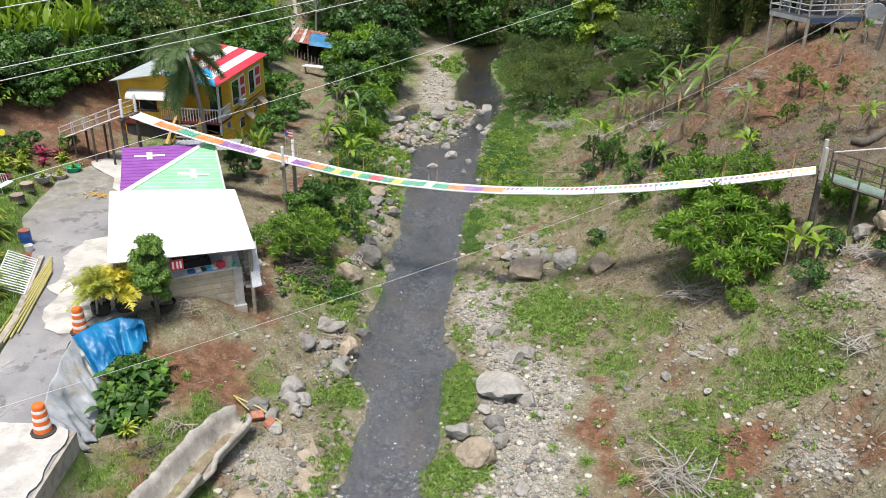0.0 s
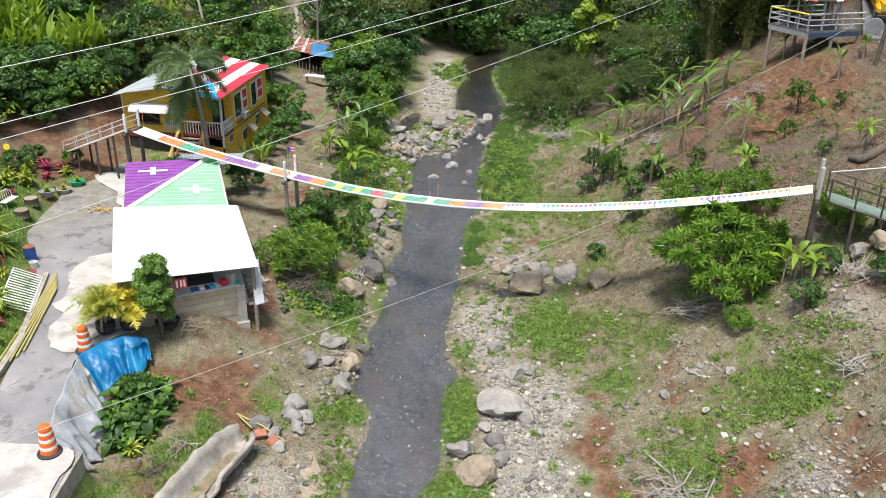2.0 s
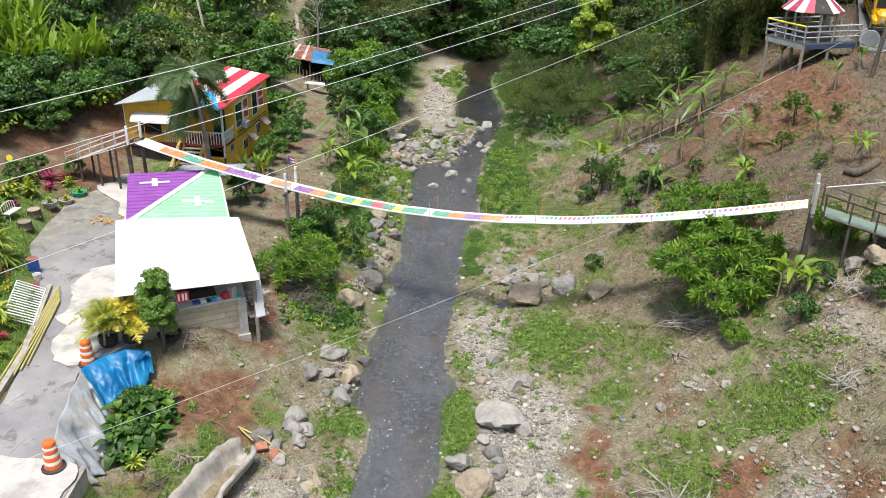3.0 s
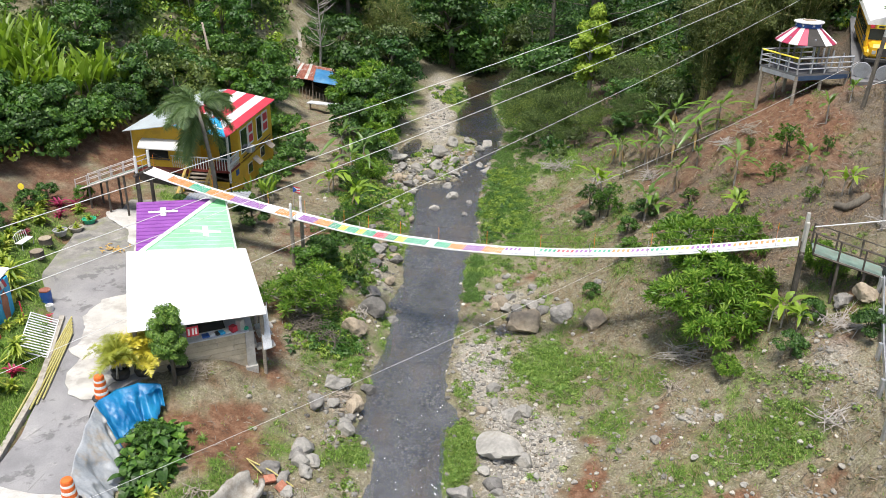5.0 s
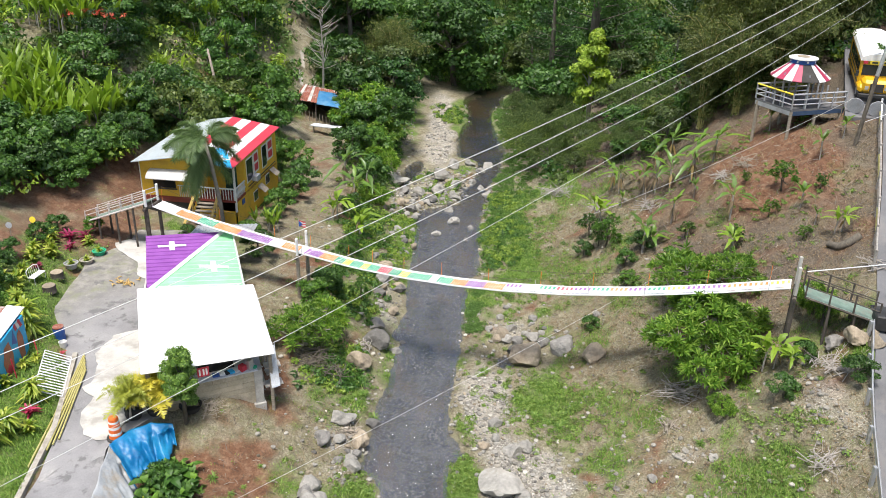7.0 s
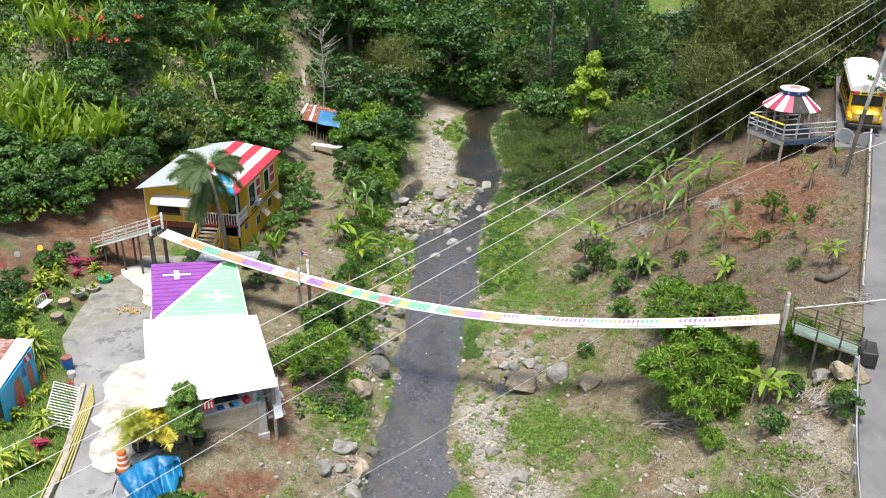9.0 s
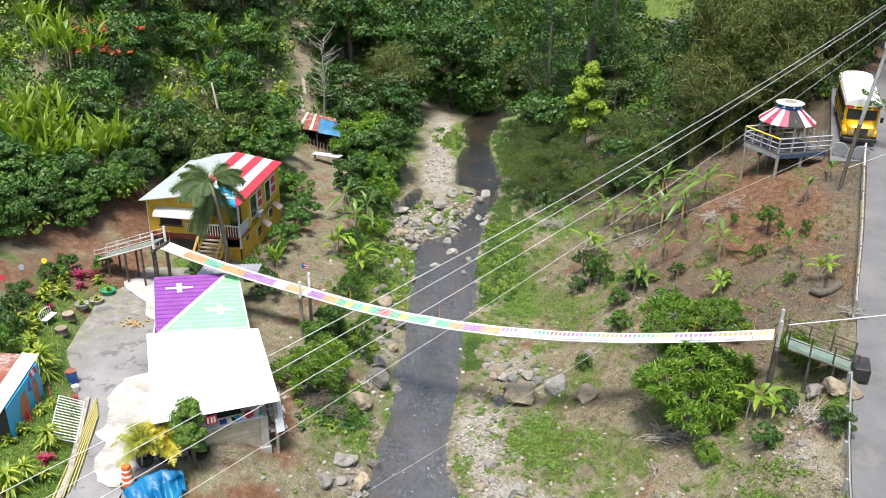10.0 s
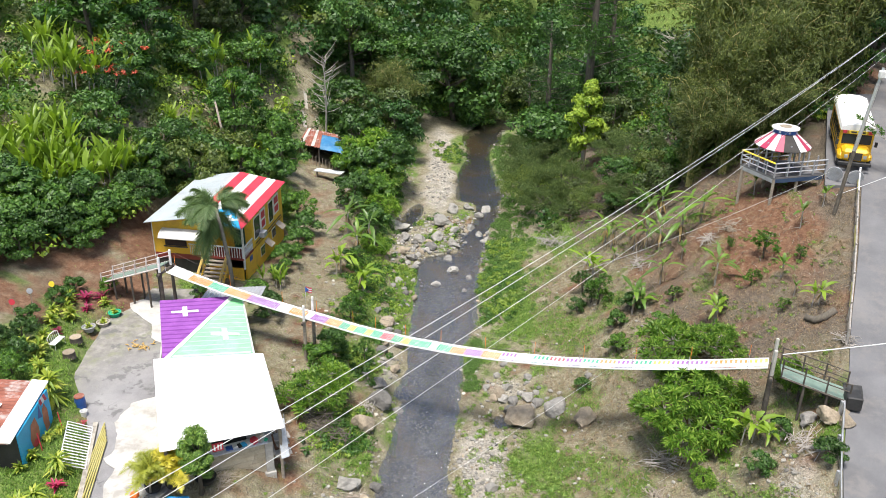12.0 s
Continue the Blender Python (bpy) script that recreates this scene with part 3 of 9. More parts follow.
def edge_x(edge, y):
    x = float(np.interp(y, [e[0] for e in edge], [e[1] for e in edge]))
    return x + 0.22 * noise.noise((x, y * 0.9, 3.3)) + 0.1 * noise.noise((x, y * 2.6, 7.3))


def carve(z, x, y):
    """Let the stream and its side pool into the valley floor."""
    l, r = edge_x(LEFT_EDGE, y), edge_x(RIGHT_EDGE, y)
    inside = min(x - l, r - x)
    if inside > 0:
        cut = -0.34 * min(inside / 0.7, 1.0) ** 0.8
    else:
        cut = max(z, 0.04 + 0.5 * min(-inside, 0.35)) if inside > -8 else z
    a, b = x + 3.5 - 0.18 * (y - 76.5), y - 76.5
    pool = (a / 1.0) ** 2 + (b / 3.8) ** 2
    if pool < 2.5:
        cut = min(cut, -0.3 + 0.32 * pool)
    return z + (cut - z) * (1 - smooth_mask(y, 98, 102))


def smooth_mask(v, lo, hi):
    return min(max((v - lo) / (hi - lo), 0.0), 1.0)


def drive_z(y):
    return float(np.interp(y, [14, 30, 38, 46, 54], [3.5, 3.6, 3.7, 3.9, 3.95]))


def drive_x(y):
    return float(np.interp(y, [10, 28, 31, 36, 42, 48, 51], [-17.0, -17.3, -17.8, -19.3, -22.6, -23.0, -21.4])), float(np.interp(y, [10, 23.9, 24.3, 30, 33, 50, 51], [-12.5, -12.7, -14.0, -15.2, -13.2, -14.2, -18]))


def road_z(y):
    return float(np.interp(y, [-60, 10, 22, 30, 35, 45, 55, 64, 80, 120], [3.0, 4.5, 5.6, 7.3, 8.6, 11.0, 13.5, 15.0, 16.5, 19]))


def road_x(y):
    return float(np.interp(y, [-60, 10, 22, 27, 30, 35, 39, 45, 53, 60, 70, 90, 120], [6, 12.5, 15.6, 17.2, 18.3, 20.4, 22.0, 24.7, 28.0, 31, 36, 50, 75]))


def land(x, y):
    """Height of the bare ground."""
    yy = y + (1.9 * math.exp(-((x + 0.5) / 5.5) ** 2) * noise.noise((x * 0.45, y * 0.2, 5.5)) if 18 < y < 108 else 0.0)
    yy = min(max(yy, SEC_Y[0]), SEC_Y[-1])
    i = min(int(np.searchsorted(SEC_Y, yy, side="right")) - 1, len(SECTIONS) - 2)
    f = (yy - SEC_Y[i]) / (SEC_Y[i + 1] - SEC_Y[i])
    a, b = SECTIONS[i][1], SECTIONS[i + 1][1]
    z = (1 - f) * np.interp(x, a[0::2], a[1::2]) + f * np.interp(x, b[0::2], b[1::2])
    if abs(x) < 9 and y < 102:
        z = carve(z, x, y)
    wet = z < 0.05
    far = max(abs(x) - 60, 0) + max(y - 260, 0) + max(10 - y, 0) * 0.3
    z += min(far * 0.22, 60)
    rough = noise.noise((x * 0.23, y * 0.23, 1.3)) * 0.32 + noise.noise((x * 0.8, y * 0.8, 4.1)) * 0.14 + noise.noise((x * 2.3, y * 2.3, 7.7)) * 0.05
    slope_side = min(max((abs(x - 0.5) - 3.5) / 4, 0.15), 1.0)
    z += rough * (0.25 if wet else slope_side) * (1.0 + 1.2 * min(max((x - 9) / 8, 0), 1))
    z -= 0.55 * math.exp(-((x - 11.0) / 1.3) ** 2 - ((y - 24.4) / 1.2) ** 2) + 0.3 * math.exp(-((x - 8.2) / 1.6) ** 2 - ((y - 24.0) / 1.0) ** 2)
    z += 0.7 * math.exp(-((x + 9.9) / 0.9) ** 2 - ((y - 27.6) / 1.1) ** 2) - 0.95 * math.exp(-((x - 3.6) / 0.8) ** 2 - ((y - 43.0) / 1.1) ** 2)
    z += 1.05 * math.exp(-((x + 11.7) / 2.5) ** 2 - ((y - 34.0) / 1.8) ** 2)
    if y > 100:
        c = float(np.interp(y, [100, 106, 112, 118, 124, 134, 160, 190], [3.9, 5.6, 13, 22, 29, 33, 40, 48]))
        k = abs(x - c)
        if k < 16 and y < 172:
            z = min(z, 0.3 + 0.22 * max(0.0, k - 4))
            half = 2.2 if y < 112 else 4.0
            if k < half:
                z = min(z, -0.35 + 0.6 * (k / half) ** 2)
    if y < 56:
        l, r = drive_x(y)
        if l - 0.4 < x < r + 0.1 and y > 5:
            z = drive_z(y) - 0.12
    l = road_x(y)
    if 52.5 < y < 68 and 25.3 + (y - 52.5) * 0.38 < x < l + 1:
        z = road_z(y) - 0.12
    if -60 < y < 118:
        d = (x - l + 0.3) if x < l + 3 else (l + 6.6 - x)
        if d > 0:
            z = road_z(y) - 0.12
        elif d > -1.5:
            z += (road_z(y) - 0.12 - z) * (1 + d / 1.5) * (0.8 if x < l else 1.0)
    return float(z)


# patches seen on the banks: middle, half widths along x and y, amount
GRASS_SPOTS = ((5.8, 36.9, 2.9, 2.4, 0.3), (0.75, 30.9, 0.8, 2.3, 1.0), (0.4, 26.0, 1.0, 1.2, 1.0), (1.2, 36.0, 0.6, 1.3, 0.6), (2.3, 45.3, 0.9, 2.2, 0.35), (12.9, 27.2, 1.4, 1.3, 0.6),
               (8.3, 34.8, 2.0, 1.7, 0.35), (9.3, 26.0, 0.9, 1.3, 0.55), (14.8, 27.9, 1.3, 0.9, 0.35), (-4.4, 31.0, 0.9, 0.9, 0.8), (-4.05, 26.6, 0.5, 1.2, 0.7), (-4.8, 37.7, 0.9, 1.3, 0.5),
               (5.2, 62.0, 1.8, 9.0, 0.55), (-6.5, 41.0, 1.6, 3.2, 0.25), (0.5, 96.5, 1.0, 5.0, 0.8), (-3.3, 60.0, 0.8, 5.0, 0.55), (8.0, 54.0, 3.0, 5.0, 0.2))
RED_SPOTS = ((6.5, 28.4, 0.8, 3.6, 0.7), (10.9, 25.0, 1.2, 1.1, 1.0), (15.0, 22.6, 0.9, 1.0, 0.4), (11.8, 22.8, 0.8, 0.8, 0.5), (-10.0, 27.4, 0.9, 1.4, 0.55), (-10.5, 31.0, 2.6, 2.6, 0.58),
             (21.4, 53.0, 4.2, 6.5, 0.95), (14.6, 35.2, 1.6, 1.6, 0.35), (17.5, 48.0, 4.5, 4.0, 0.42), (16.8, 31.4, 1.3, 2.2, 0.35), (5.4, 43.9, 2.4, 1.6, 0.25), (-11.8, 24.4, 1.0, 1.8, 0.35), (15.5, 55.0, 3.0, 3.5, 0.45))
GRAVEL_SPOTS = ((2.2, 38.4, 1.7, 4.2, 1.0), (3.7, 31.3, 2.0, 3.2, 1.1), (3.1, 26.4, 2.0, 3.0, 1.1), (4.0, 45.6, 1.7, 1.8, 0.5), (11.0, 30.9, 1.3, 0.7, 0.55), (13.0, 23.4, 1.4, 1.9, 0.75), (16.6, 29.6, 1.5, 3.0, 0.5),
                (-6.3, 25.4, 1.6, 2.3, 0.8), (-5.5, 33.4, 1.1, 2.4, 0.5), (-1.0, 84.0, 2.1, 7.5, 0.85), (-0.7, 98.0, 1.9, 9.5, 0.85), (-0.8, 71.0, 3.0, 4.5, 0.6), (6.3, 106.0, 2.0, 3.0, 0.8), (-3.9, 49.0, 0.8, 5.0, 0.4))


def spots(rows, x, y):
    return sum(a * math.exp(-(((x - cx) / rx) ** 2 + ((y - cy) / ry) ** 2) ** 1.4) for cx, cy, rx, ry, a in rows if abs(x - cx) < 2.4 * rx and abs(y - cy) < 2.4 * ry)


def cover(x, y):
    """How much grass, red soil and gravel lie here."""
    def fbm(q):
        return 0.5 * noise.noise((x * 0.26, y * 0.26, q)) + 0.32 * noise.noise((x * 0.62, y * 0.62, q + 3)) + 0.22 * noise.noise((x * 1.5, y * 1.5, q + 7))
    wx, wy = x + 0.7 * noise.noise((x * 0.7, y * 0.7, 31)), y + 0.7 * noise.noise((x * 0.7, y * 0.7, 37))
    grass, red = 0.5 + 1.35 * fbm(9.2) + spots(GRASS_SPOTS, wx, wy), 0.33 + 1.35 * fbm(21.0) + spots(RED_SPOTS, wx, wy)
    if x > 0:
        grass += -0.16 - 0.24 * smooth_mask(x, 11, 15) * smooth_mask(y, 33, 40)
        red += -0.22 + 0.12 * smooth_mask(x, 12, 15)
    else:
        grass += -0.2 + 0.2 * smooth_mask(y, 37, 50) * (1 - smooth_mask(-x, 7.5, 9))
        grass -= 0.6 * math.exp(-((x + 10.5) / 2.2) ** 2) * smooth_mask(y, 44, 50)
        red += -0.02 if x < -7 else -0.35
        if x < -17.5 and y < 50:
            grass += 0.45
    if y > 112:
        return 0.95, 0.0, 0.0
    if y > 84 or x < -27 and y > 56 or x > 9 and y > 64:
        grass += 0.3
        red -= 0.4
    trail = math.exp(-((x + 15.0 + (y - 88) * 0.2) / 0.9) ** 2) * smooth_mask(y, 80, 86) * (1 - smooth_mask(y, 108, 112))
    grass -= 1.0 * trail
    red += 0.25 * trail
    if x < -22 and 46 < y < 62:
        red += 0.5
        grass -= 0.35
    gravel = spots(GRAVEL_SPOTS, wx, wy) * (1.0 + 0.5 * noise.noise((x * 0.45, y * 0.45, 3.2))) + 0.22 * math.exp(-((x + 4.6) / 1.2) ** 2) + 0.3 * fbm(40.0)
    grass -= 0.85 * min(max(gravel, 0), 1) + 0.6 * math.exp(-((x + 0.9) / 1.9) ** 2) * smooth_mask(y, 76, 80)
    if y < 56 and x < -4 and x > -9.5 and y > 36:
        grass += 0.22 if y > 46 else -0.08
    grass -= 0.45 * min(spots(RED_SPOTS[:6], wx, wy), 1.0)
    return min(max(grass, 0), 1), min(max(red, 0), 1), min(max(gravel, 0), 1)


def scrub_shade_at(x, y):
    """Dark dry litter over the slope below the road and under the trees; beside the house also painted tree shade."""
    if x > 8 and y < 64:
        return 0.82 * smooth_mask(x, 10.5, 15) * smooth_mask(y, 31, 40) - 0.75 * math.exp(-((x - 20.6) / 3.4) ** 2 - ((y - 51.5) / 6) ** 2) - 0.25 * (0.5 + noise.noise((x * 0.3, y * 0.3, 8.1)))
    # moist soil beside the house, with the trees' shade in the dark tone
    if x < -20.5 and 45 < y < 68:
        return 0.4
    if -14.5 < x < -8 and 55 < y < 86:
        return 0.38
    return 0.8 if 60 < y < 96 and x > 11 else 0.0


def axis_steps(lo, hi, fine_lo, fine_hi, step, grow=1.18):
    a = list(np.arange(fine_lo, fine_hi, step))
    s, v, up = step, fine_hi, []
    while v < hi:
        up.append(v)
        s *= grow if v < 200 else 1.25
        v += s
    s, v, down = step, fine_lo - step, []
    while v > lo:
        down.append(v)
        s *= 1.18
        v -= s
    return down[::-1] + a + up + [hi]


def build_ground():
    xs, ys = axis_steps(-2500, 2500, -30, 34, 0.36), axis_steps(-2500, 2500, 17, 84, 0.36, 1.04)
    nx = len(xs)
    verts = [(x, y, land(x, y)) for y in ys for x in xs]
    faces = [(j * nx + i, j * nx + i + 1, (j + 1) * nx + i + 1, (j + 1) * nx + i) for j in range(len(ys) - 1) for i in range(nx - 1)]
    me = raw_mesh("ground", verts, faces, "ground")
    me.materials.append(M["bed"])
    me.polygons.foreach_set("use_smooth", [True] * len(me.polygons))
    me.polygons.foreach_set("material_index", [1 if max(verts[k][2] for k in f) < -0.08 and abs(verts[f[0]][0]) < 15 else 0 for f in faces])
    at = me.color_attributes.new("cover", "FLOAT_COLOR", "POINT")
    at.data.foreach_set("color", [c for v in verts for c in (*cover(v[0], v[1]), scrub_shade_at(v[0], v[1]))])
    return tagged(new("ground", me), "sloping valley ground of red-brown soil, grass patches and gravel", "ground", kind="structure")


build_ground()


def strip(name, ys, left, right, height, thick, material, label, category, across=10):
    """A paved strip as one mesh with thickness."""
    v, f = [], []
    n = across + 1
    for y in ys:
        l, r = left(y), right(y)
        for k in range(n):
            x = l + (r - l) * k / across
            v.append((x, y, height(x, y)))
    m = len(v)
    v += [(a, b, c - thick) for a, b, c in v]
    rows = len(ys)
    for j in range(rows - 1):
        for k in range(across):
            a = j * n + k
            f.append((a, a + 1, a + 1 + n, a + n))
        for k in (0, across):
            a = j * n + k
            q = (a, a + n, a + n + m, a + m)
            f.append(q if k == 0 else q[::-1])
    for j in (0, rows - 1):
        for k in range(across):
            a = j * n + k
            q = (a, a + m, a + m + 1, a + 1)
            f.append(q if j == 0 else q[::-1])
    me = raw_mesh(name, v, f, material)
    return tagged(new(name, me), label, category, kind="structure")


def wobble(x, y, a=0.04):
    return a * noise.noise((x * 0.5, y * 0.5, 2.0))


strip("driveway", list(np.arange(5, 53.1, 0.6)), lambda y: drive_x(y)[0] + 0.25 * noise.noise((0, y * 0.4, 5)), lambda y: drive_x(y)[1], lambda x, y: drive_z(y) + wobble(x, y),
      0.25, "asphalt", "cracked grey asphalt driveway with darker patches and pale repairs", "driveway")
strip("road", list(np.arange(-60, 118, 2.0)), road_x, lambda y: road_x(y) + 6.2, lambda x, y: road_z(y), 0.3, "road", "narrow worn asphalt road climbing along the hillside", "road")


def water_sheet():
    ys = np.arange(2, 188, 1.2)
    cx = np.interp(ys, [2, 24, 45, 62, 76, 95, 106, 112, 118, 124, 134, 160, 190], [-2, -2, -1, 0.3, 1.0, 3.0, 7.5, 14, 22, 29, 33, 40, 48])
    v, f = [], []
    for y, c in zip(ys, cx):
        for k in range(-4, 5):
            v.append((c + k * 1.7, y, 0.0))
    for j in range(len(ys) - 1):
        for k in range(8):
            a = j * 9 + k
            f.append((a, a + 1, a + 10, a + 9))
    me = raw_mesh("stream", v, f, "water")
    ob = tagged(new("water", me), "shallow dark stream running over stones between gravel banks", "stream", kind="structure")
    return ob


water_sheet()

# ---------------------------------------------------------------- footbridge
def bridge_at(x):
    """Middle line of the hanging deck: y and z at x."""
    y = float(np.interp(x, [-18.6, -8.9, 16.5], [49.1, 46.1, 35.6]))
    z = float(np.interp(x, [-18.6, -16.5, -14.5, -11.7, -8.9, -5.5, -2.5, 0.5, 3.2, 6.5, 9.8, 13.2, 16.5], [7.55, 7.05, 6.65, 6.2, 5.85, 5.62, 5.62, 5.8, 6.1, 6.65, 7.4, 8.35, 9.4]))
    return y, z


M["deck_grey"] = surf("worn_pale_boards", (0.52, 0.54, 0.57), (0.68, 0.7, 0.72), 2.5, 0.7, 0.1, 0.005, 20, dirt=(0.4, 0.39, 0.38), dirt_amount=0.5)


def footbridge():
    for k in ("orange", "green", "purple", "red", "bright_yellow"):
        faded = M[k].copy()
        p = faded.node_tree.nodes["Principled BSDF"]
        old = p.inputs["Base Color"].links[0].from_socket
        worn = ramp(faded.node_tree, [(0.35, (0.0, 0.0, 0.0)), (0.7, (0.3, 0.3, 0.3))], noise_node(faded.node_tree, 3.0, 6, 0.7))
        faded.node_tree.links.new(mixc(faded.node_tree, worn, old, (0.72, 0.72, 0.7)), p.inputs["Base Color"])
        M["deck_" + k] = faded
    M["deck_white"] = M["white"]
    root = thing("footbridge", None, "hanging footbridge with boards painted in bright stripes and white edges", "footbridge")
    half = 0.45
    left = ((-18.4, "white"), (-17.0, "orange"), (-15.6, "green"), (-14.5, "orange"), (-12.93, "purple"), (-12.1, "purple"), (-10.9, "white"), (-10.1, "orange"), (-9.0, "white"), (-8.62, "purple"), (-7.64, "orange"), (-6.75, "green"), (-6.18, "bright_yellow"),
            (-5.78, "green"), (-5.1, "bright_yellow"), (-4.7, "green"), (-4.07, "red"), (-3.38, "green"), (-2.8, "bright_yellow"), (-2.3, "green"), (-1.03, "white"), (-0.59, "green"), (0.23, "orange"), (1.05, "purple"), (2.06, "orange"))
    left_colours = [c for x, c in left]
    right_colours = ["purple", "white", "green", "red", "purple", "green", "orange", "purple", "green", "bright_yellow", "purple", "purple", "orange", "orange", "bright_yellow"]
    xs = [x for x, c in left] + list(np.linspace(3.1, 16.4, len(right_colours) + 1))
    ends = []
    for x in xs:
        y, z = bridge_at(x)
        d = (Vector((x + 0.1, *bridge_at(x + 0.1))) - Vector((x - 0.1, *bridge_at(x - 0.1)))).normalized()
        ends.append((Vector((x, y, z)), Vector((-d.y, d.x, 0)).normalized()))
    rng = np.random.default_rng(5)
    for i, colour in enumerate(left_colours + right_colours):
        (a, na), (b, nb) = ends[i], ends[i + 1]
        panel = thing("deck_panel")
        panel.parent = root
        right = i >= len(left_colours)
        n = max(3, round((b - a).length / (0.25 if right else 0.14)))
        for k in range(n):
            f0, f1 = ((k + 0.28) / n, (k + 0.78) / n) if right else ((k + 0.17) / n, (k + 0.85) / n)
            p, q = a.lerp(b, f0), a.lerp(b, f1)
            w = half * (1.02 if right else 0.8)
            off = 0.0 if right else float(rng.uniform(-0.05, 0.05))
            bm = slab([p - na * (w + off), q - nb * (w + off), q + nb * (w - off), p + na * (w - off)], 0.035)
            part("board", bm, "deck_" + colour, panel)
        lift = Vector((0, 0, 0.03))
        if right:
            part("walkway_board", slab([a - na * 0.36 + lift, b - nb * 0.36 + lift, b + nb * 0.02 + lift, a + na * 0.02 + lift], 0.02), "deck_grey", panel, "wide pale grey walking board")
        part("underlay", slab([a - na * half - lift, b - nb * half - lift, b + nb * half - lift, a + na * half - lift], 0.02), "white", panel)
    for side in (-1, 1):
        part("edge_beam", tube([c + n * side * (half + 0.03) + Vector((0, 0, 0.0)) for c, n in ends], 0.05, 6), "white", root, "white edge beam")
        part("hand_cable", tube([c + n * side * (half + 0.1) + Vector((0, 0, 0.95 if i in (0, len(ends) - 1) else 0.8)) for i, (c, n) in enumerate(ends)], 0.009, 4), "dark_wood", root)
    for i, (c, n) in enumerate(ends):
        if i % 3 == 0:
            for side in (-1, 1):
                part("hanger", tube([c + n * side * (half + 0.08), c + n * side * (half + 0.1) + Vector((0, 0, 0.82))], 0.014, 4), ("orange" if side > 0 else "steel"), root)
    # towers: pairs of posts with white sleeves
    for x, y, deck, top, foot, dark in ((-18.8, 49.2, 7.55, 8.55, 3.7, True), (-8.9, 46.1, 5.85, 6.85, 2.6, False), (16.45, 35.2, 9.4, 10.75, 6.3, True)):
        n = Vector((0.3, 0.95, 0)) if x < 0 else Vector((0.38, 0.92, 0))
        for side in (-1, 1):
            p = Vector((x, y, 0)) + n * side * 0.64
            base = land(p.x, p.y) - 0.3
            part("post", tube([(p.x, p.y, base), (p.x, p.y, deck - 0.1)], [0.13, 0.11], 8), "dark_wood" if dark else "wood", root, "weathered timber post")
            part("post_sleeve", box(0.15, 0.15, top - deck + 0.1, Matrix.Translation((p.x, p.y, deck - 0.1)), 0.02), "pale_concrete" if x > 0 else "white", root, "pale painted post top")
        p0, p1 = Vector((x, y, deck - 0.22)) - n * 0.95, Vector((x, y, deck - 0.22)) + n * 0.95
        part("cross_beam", tube([p0, p1], 0.09, 6), "dark_wood", root)
    return root


footbridge()


def gangway(name, p, q, width, colour, rail_colour, label, rails=2, posts=5, supports=(), high=0.95):
    """A sloping boarded gangway with railings, from p to q (middle of the deck)."""
    root = thing(name, None, label, "gangway")
    p, q = Vector(p), Vector(q)
    n = Vector((-(q - p).y, (q - p).x, 0)).normalized() * width / 2
    part("deck", slab([p - n, q - n, q + n, p + n], 0.08), colour, root)
    for side in (-1, 1):
        part("side_beam", tube([p + n * side + Vector((0, 0, -0.05)), q + n * side + Vector((0, 0, -0.05))], 0.06, 4), rail_colour, root)
        for k in range(rails):
            h = high * (1 - k * 0.44)
            part("rail", tube([p + n * side + Vector((0, 0, h)), q + n * side + Vector((0, 0, h))], 0.03, 5), rail_colour, root)
        for k in range(posts):
            c = p.lerp(q, k / (posts - 1)) + n * side
            part("rail_post", tube([c + Vector((0, 0, -0.08)), c + Vector((0, 0, high + 0.04))], 0.045, 5), rail_colour, root)
    for f in supports:
        for side in (-1, 1):
            c = p.lerp(q, f) + n * side * 0.9
            part("support_post", tube([(c.x, c.y, land(c.x, c.y) - 0.2), (c.x, c.y, c.z - 0.08)], 0.07, 6), "dark_wood", root)
    return root


M["ramp_green"] = surf("faded_green_boards", (0.13, 0.2, 0.16), (0.22, 0.3, 0.25), 2, 0.85, 0.2, 0.01, 20, dirt=(0.2, 0.18, 0.15), dirt_amount=0.6)
M["worn_white"] = surf("worn_white_timber", (0.5, 0.42, 0.4), (0.66, 0.62, 0.6), 1.5, 0.8, 0.2, 0.01, 20, dirt=(0.36, 0.24, 0.22), dirt_amount=0.6)
gangway("gangway", (-24.0, 52.0, 5.2), (-19.2, 50.2, 7.3), 1.2, "ramp_green", "worn_white", "white-railed gangway climbing to the bridge on dark posts", supports=(0.2, 0.5, 0.78), posts=6, high=0.68)
gangway("ramp", (16.9, 35.2, 9.25), (20.0, 34.2, 8.5), 1.25, "ramp_green", "dark_wood", "short green boarded ramp with dark timber rails by the road", rails=2, posts=4, supports=(0.35, 0.7))

# ---------------------------------------------------------------- yellow house
M["pale_yellow"] = surf("worn_yellow_timber", (0.6, 0.4, 0.1), (0.72, 0.52, 0.18), 2, 0.7, 0.1, 0.005, 20, dirt=(0.4, 0.28, 0.12), dirt_amount=0.4)


M["door_green"] = surf("dark_green_paint", (0.012, 0.05, 0.035), (0.02, 0.075, 0.05), 1.0, 0.5, 0.05, 0.004, 30)


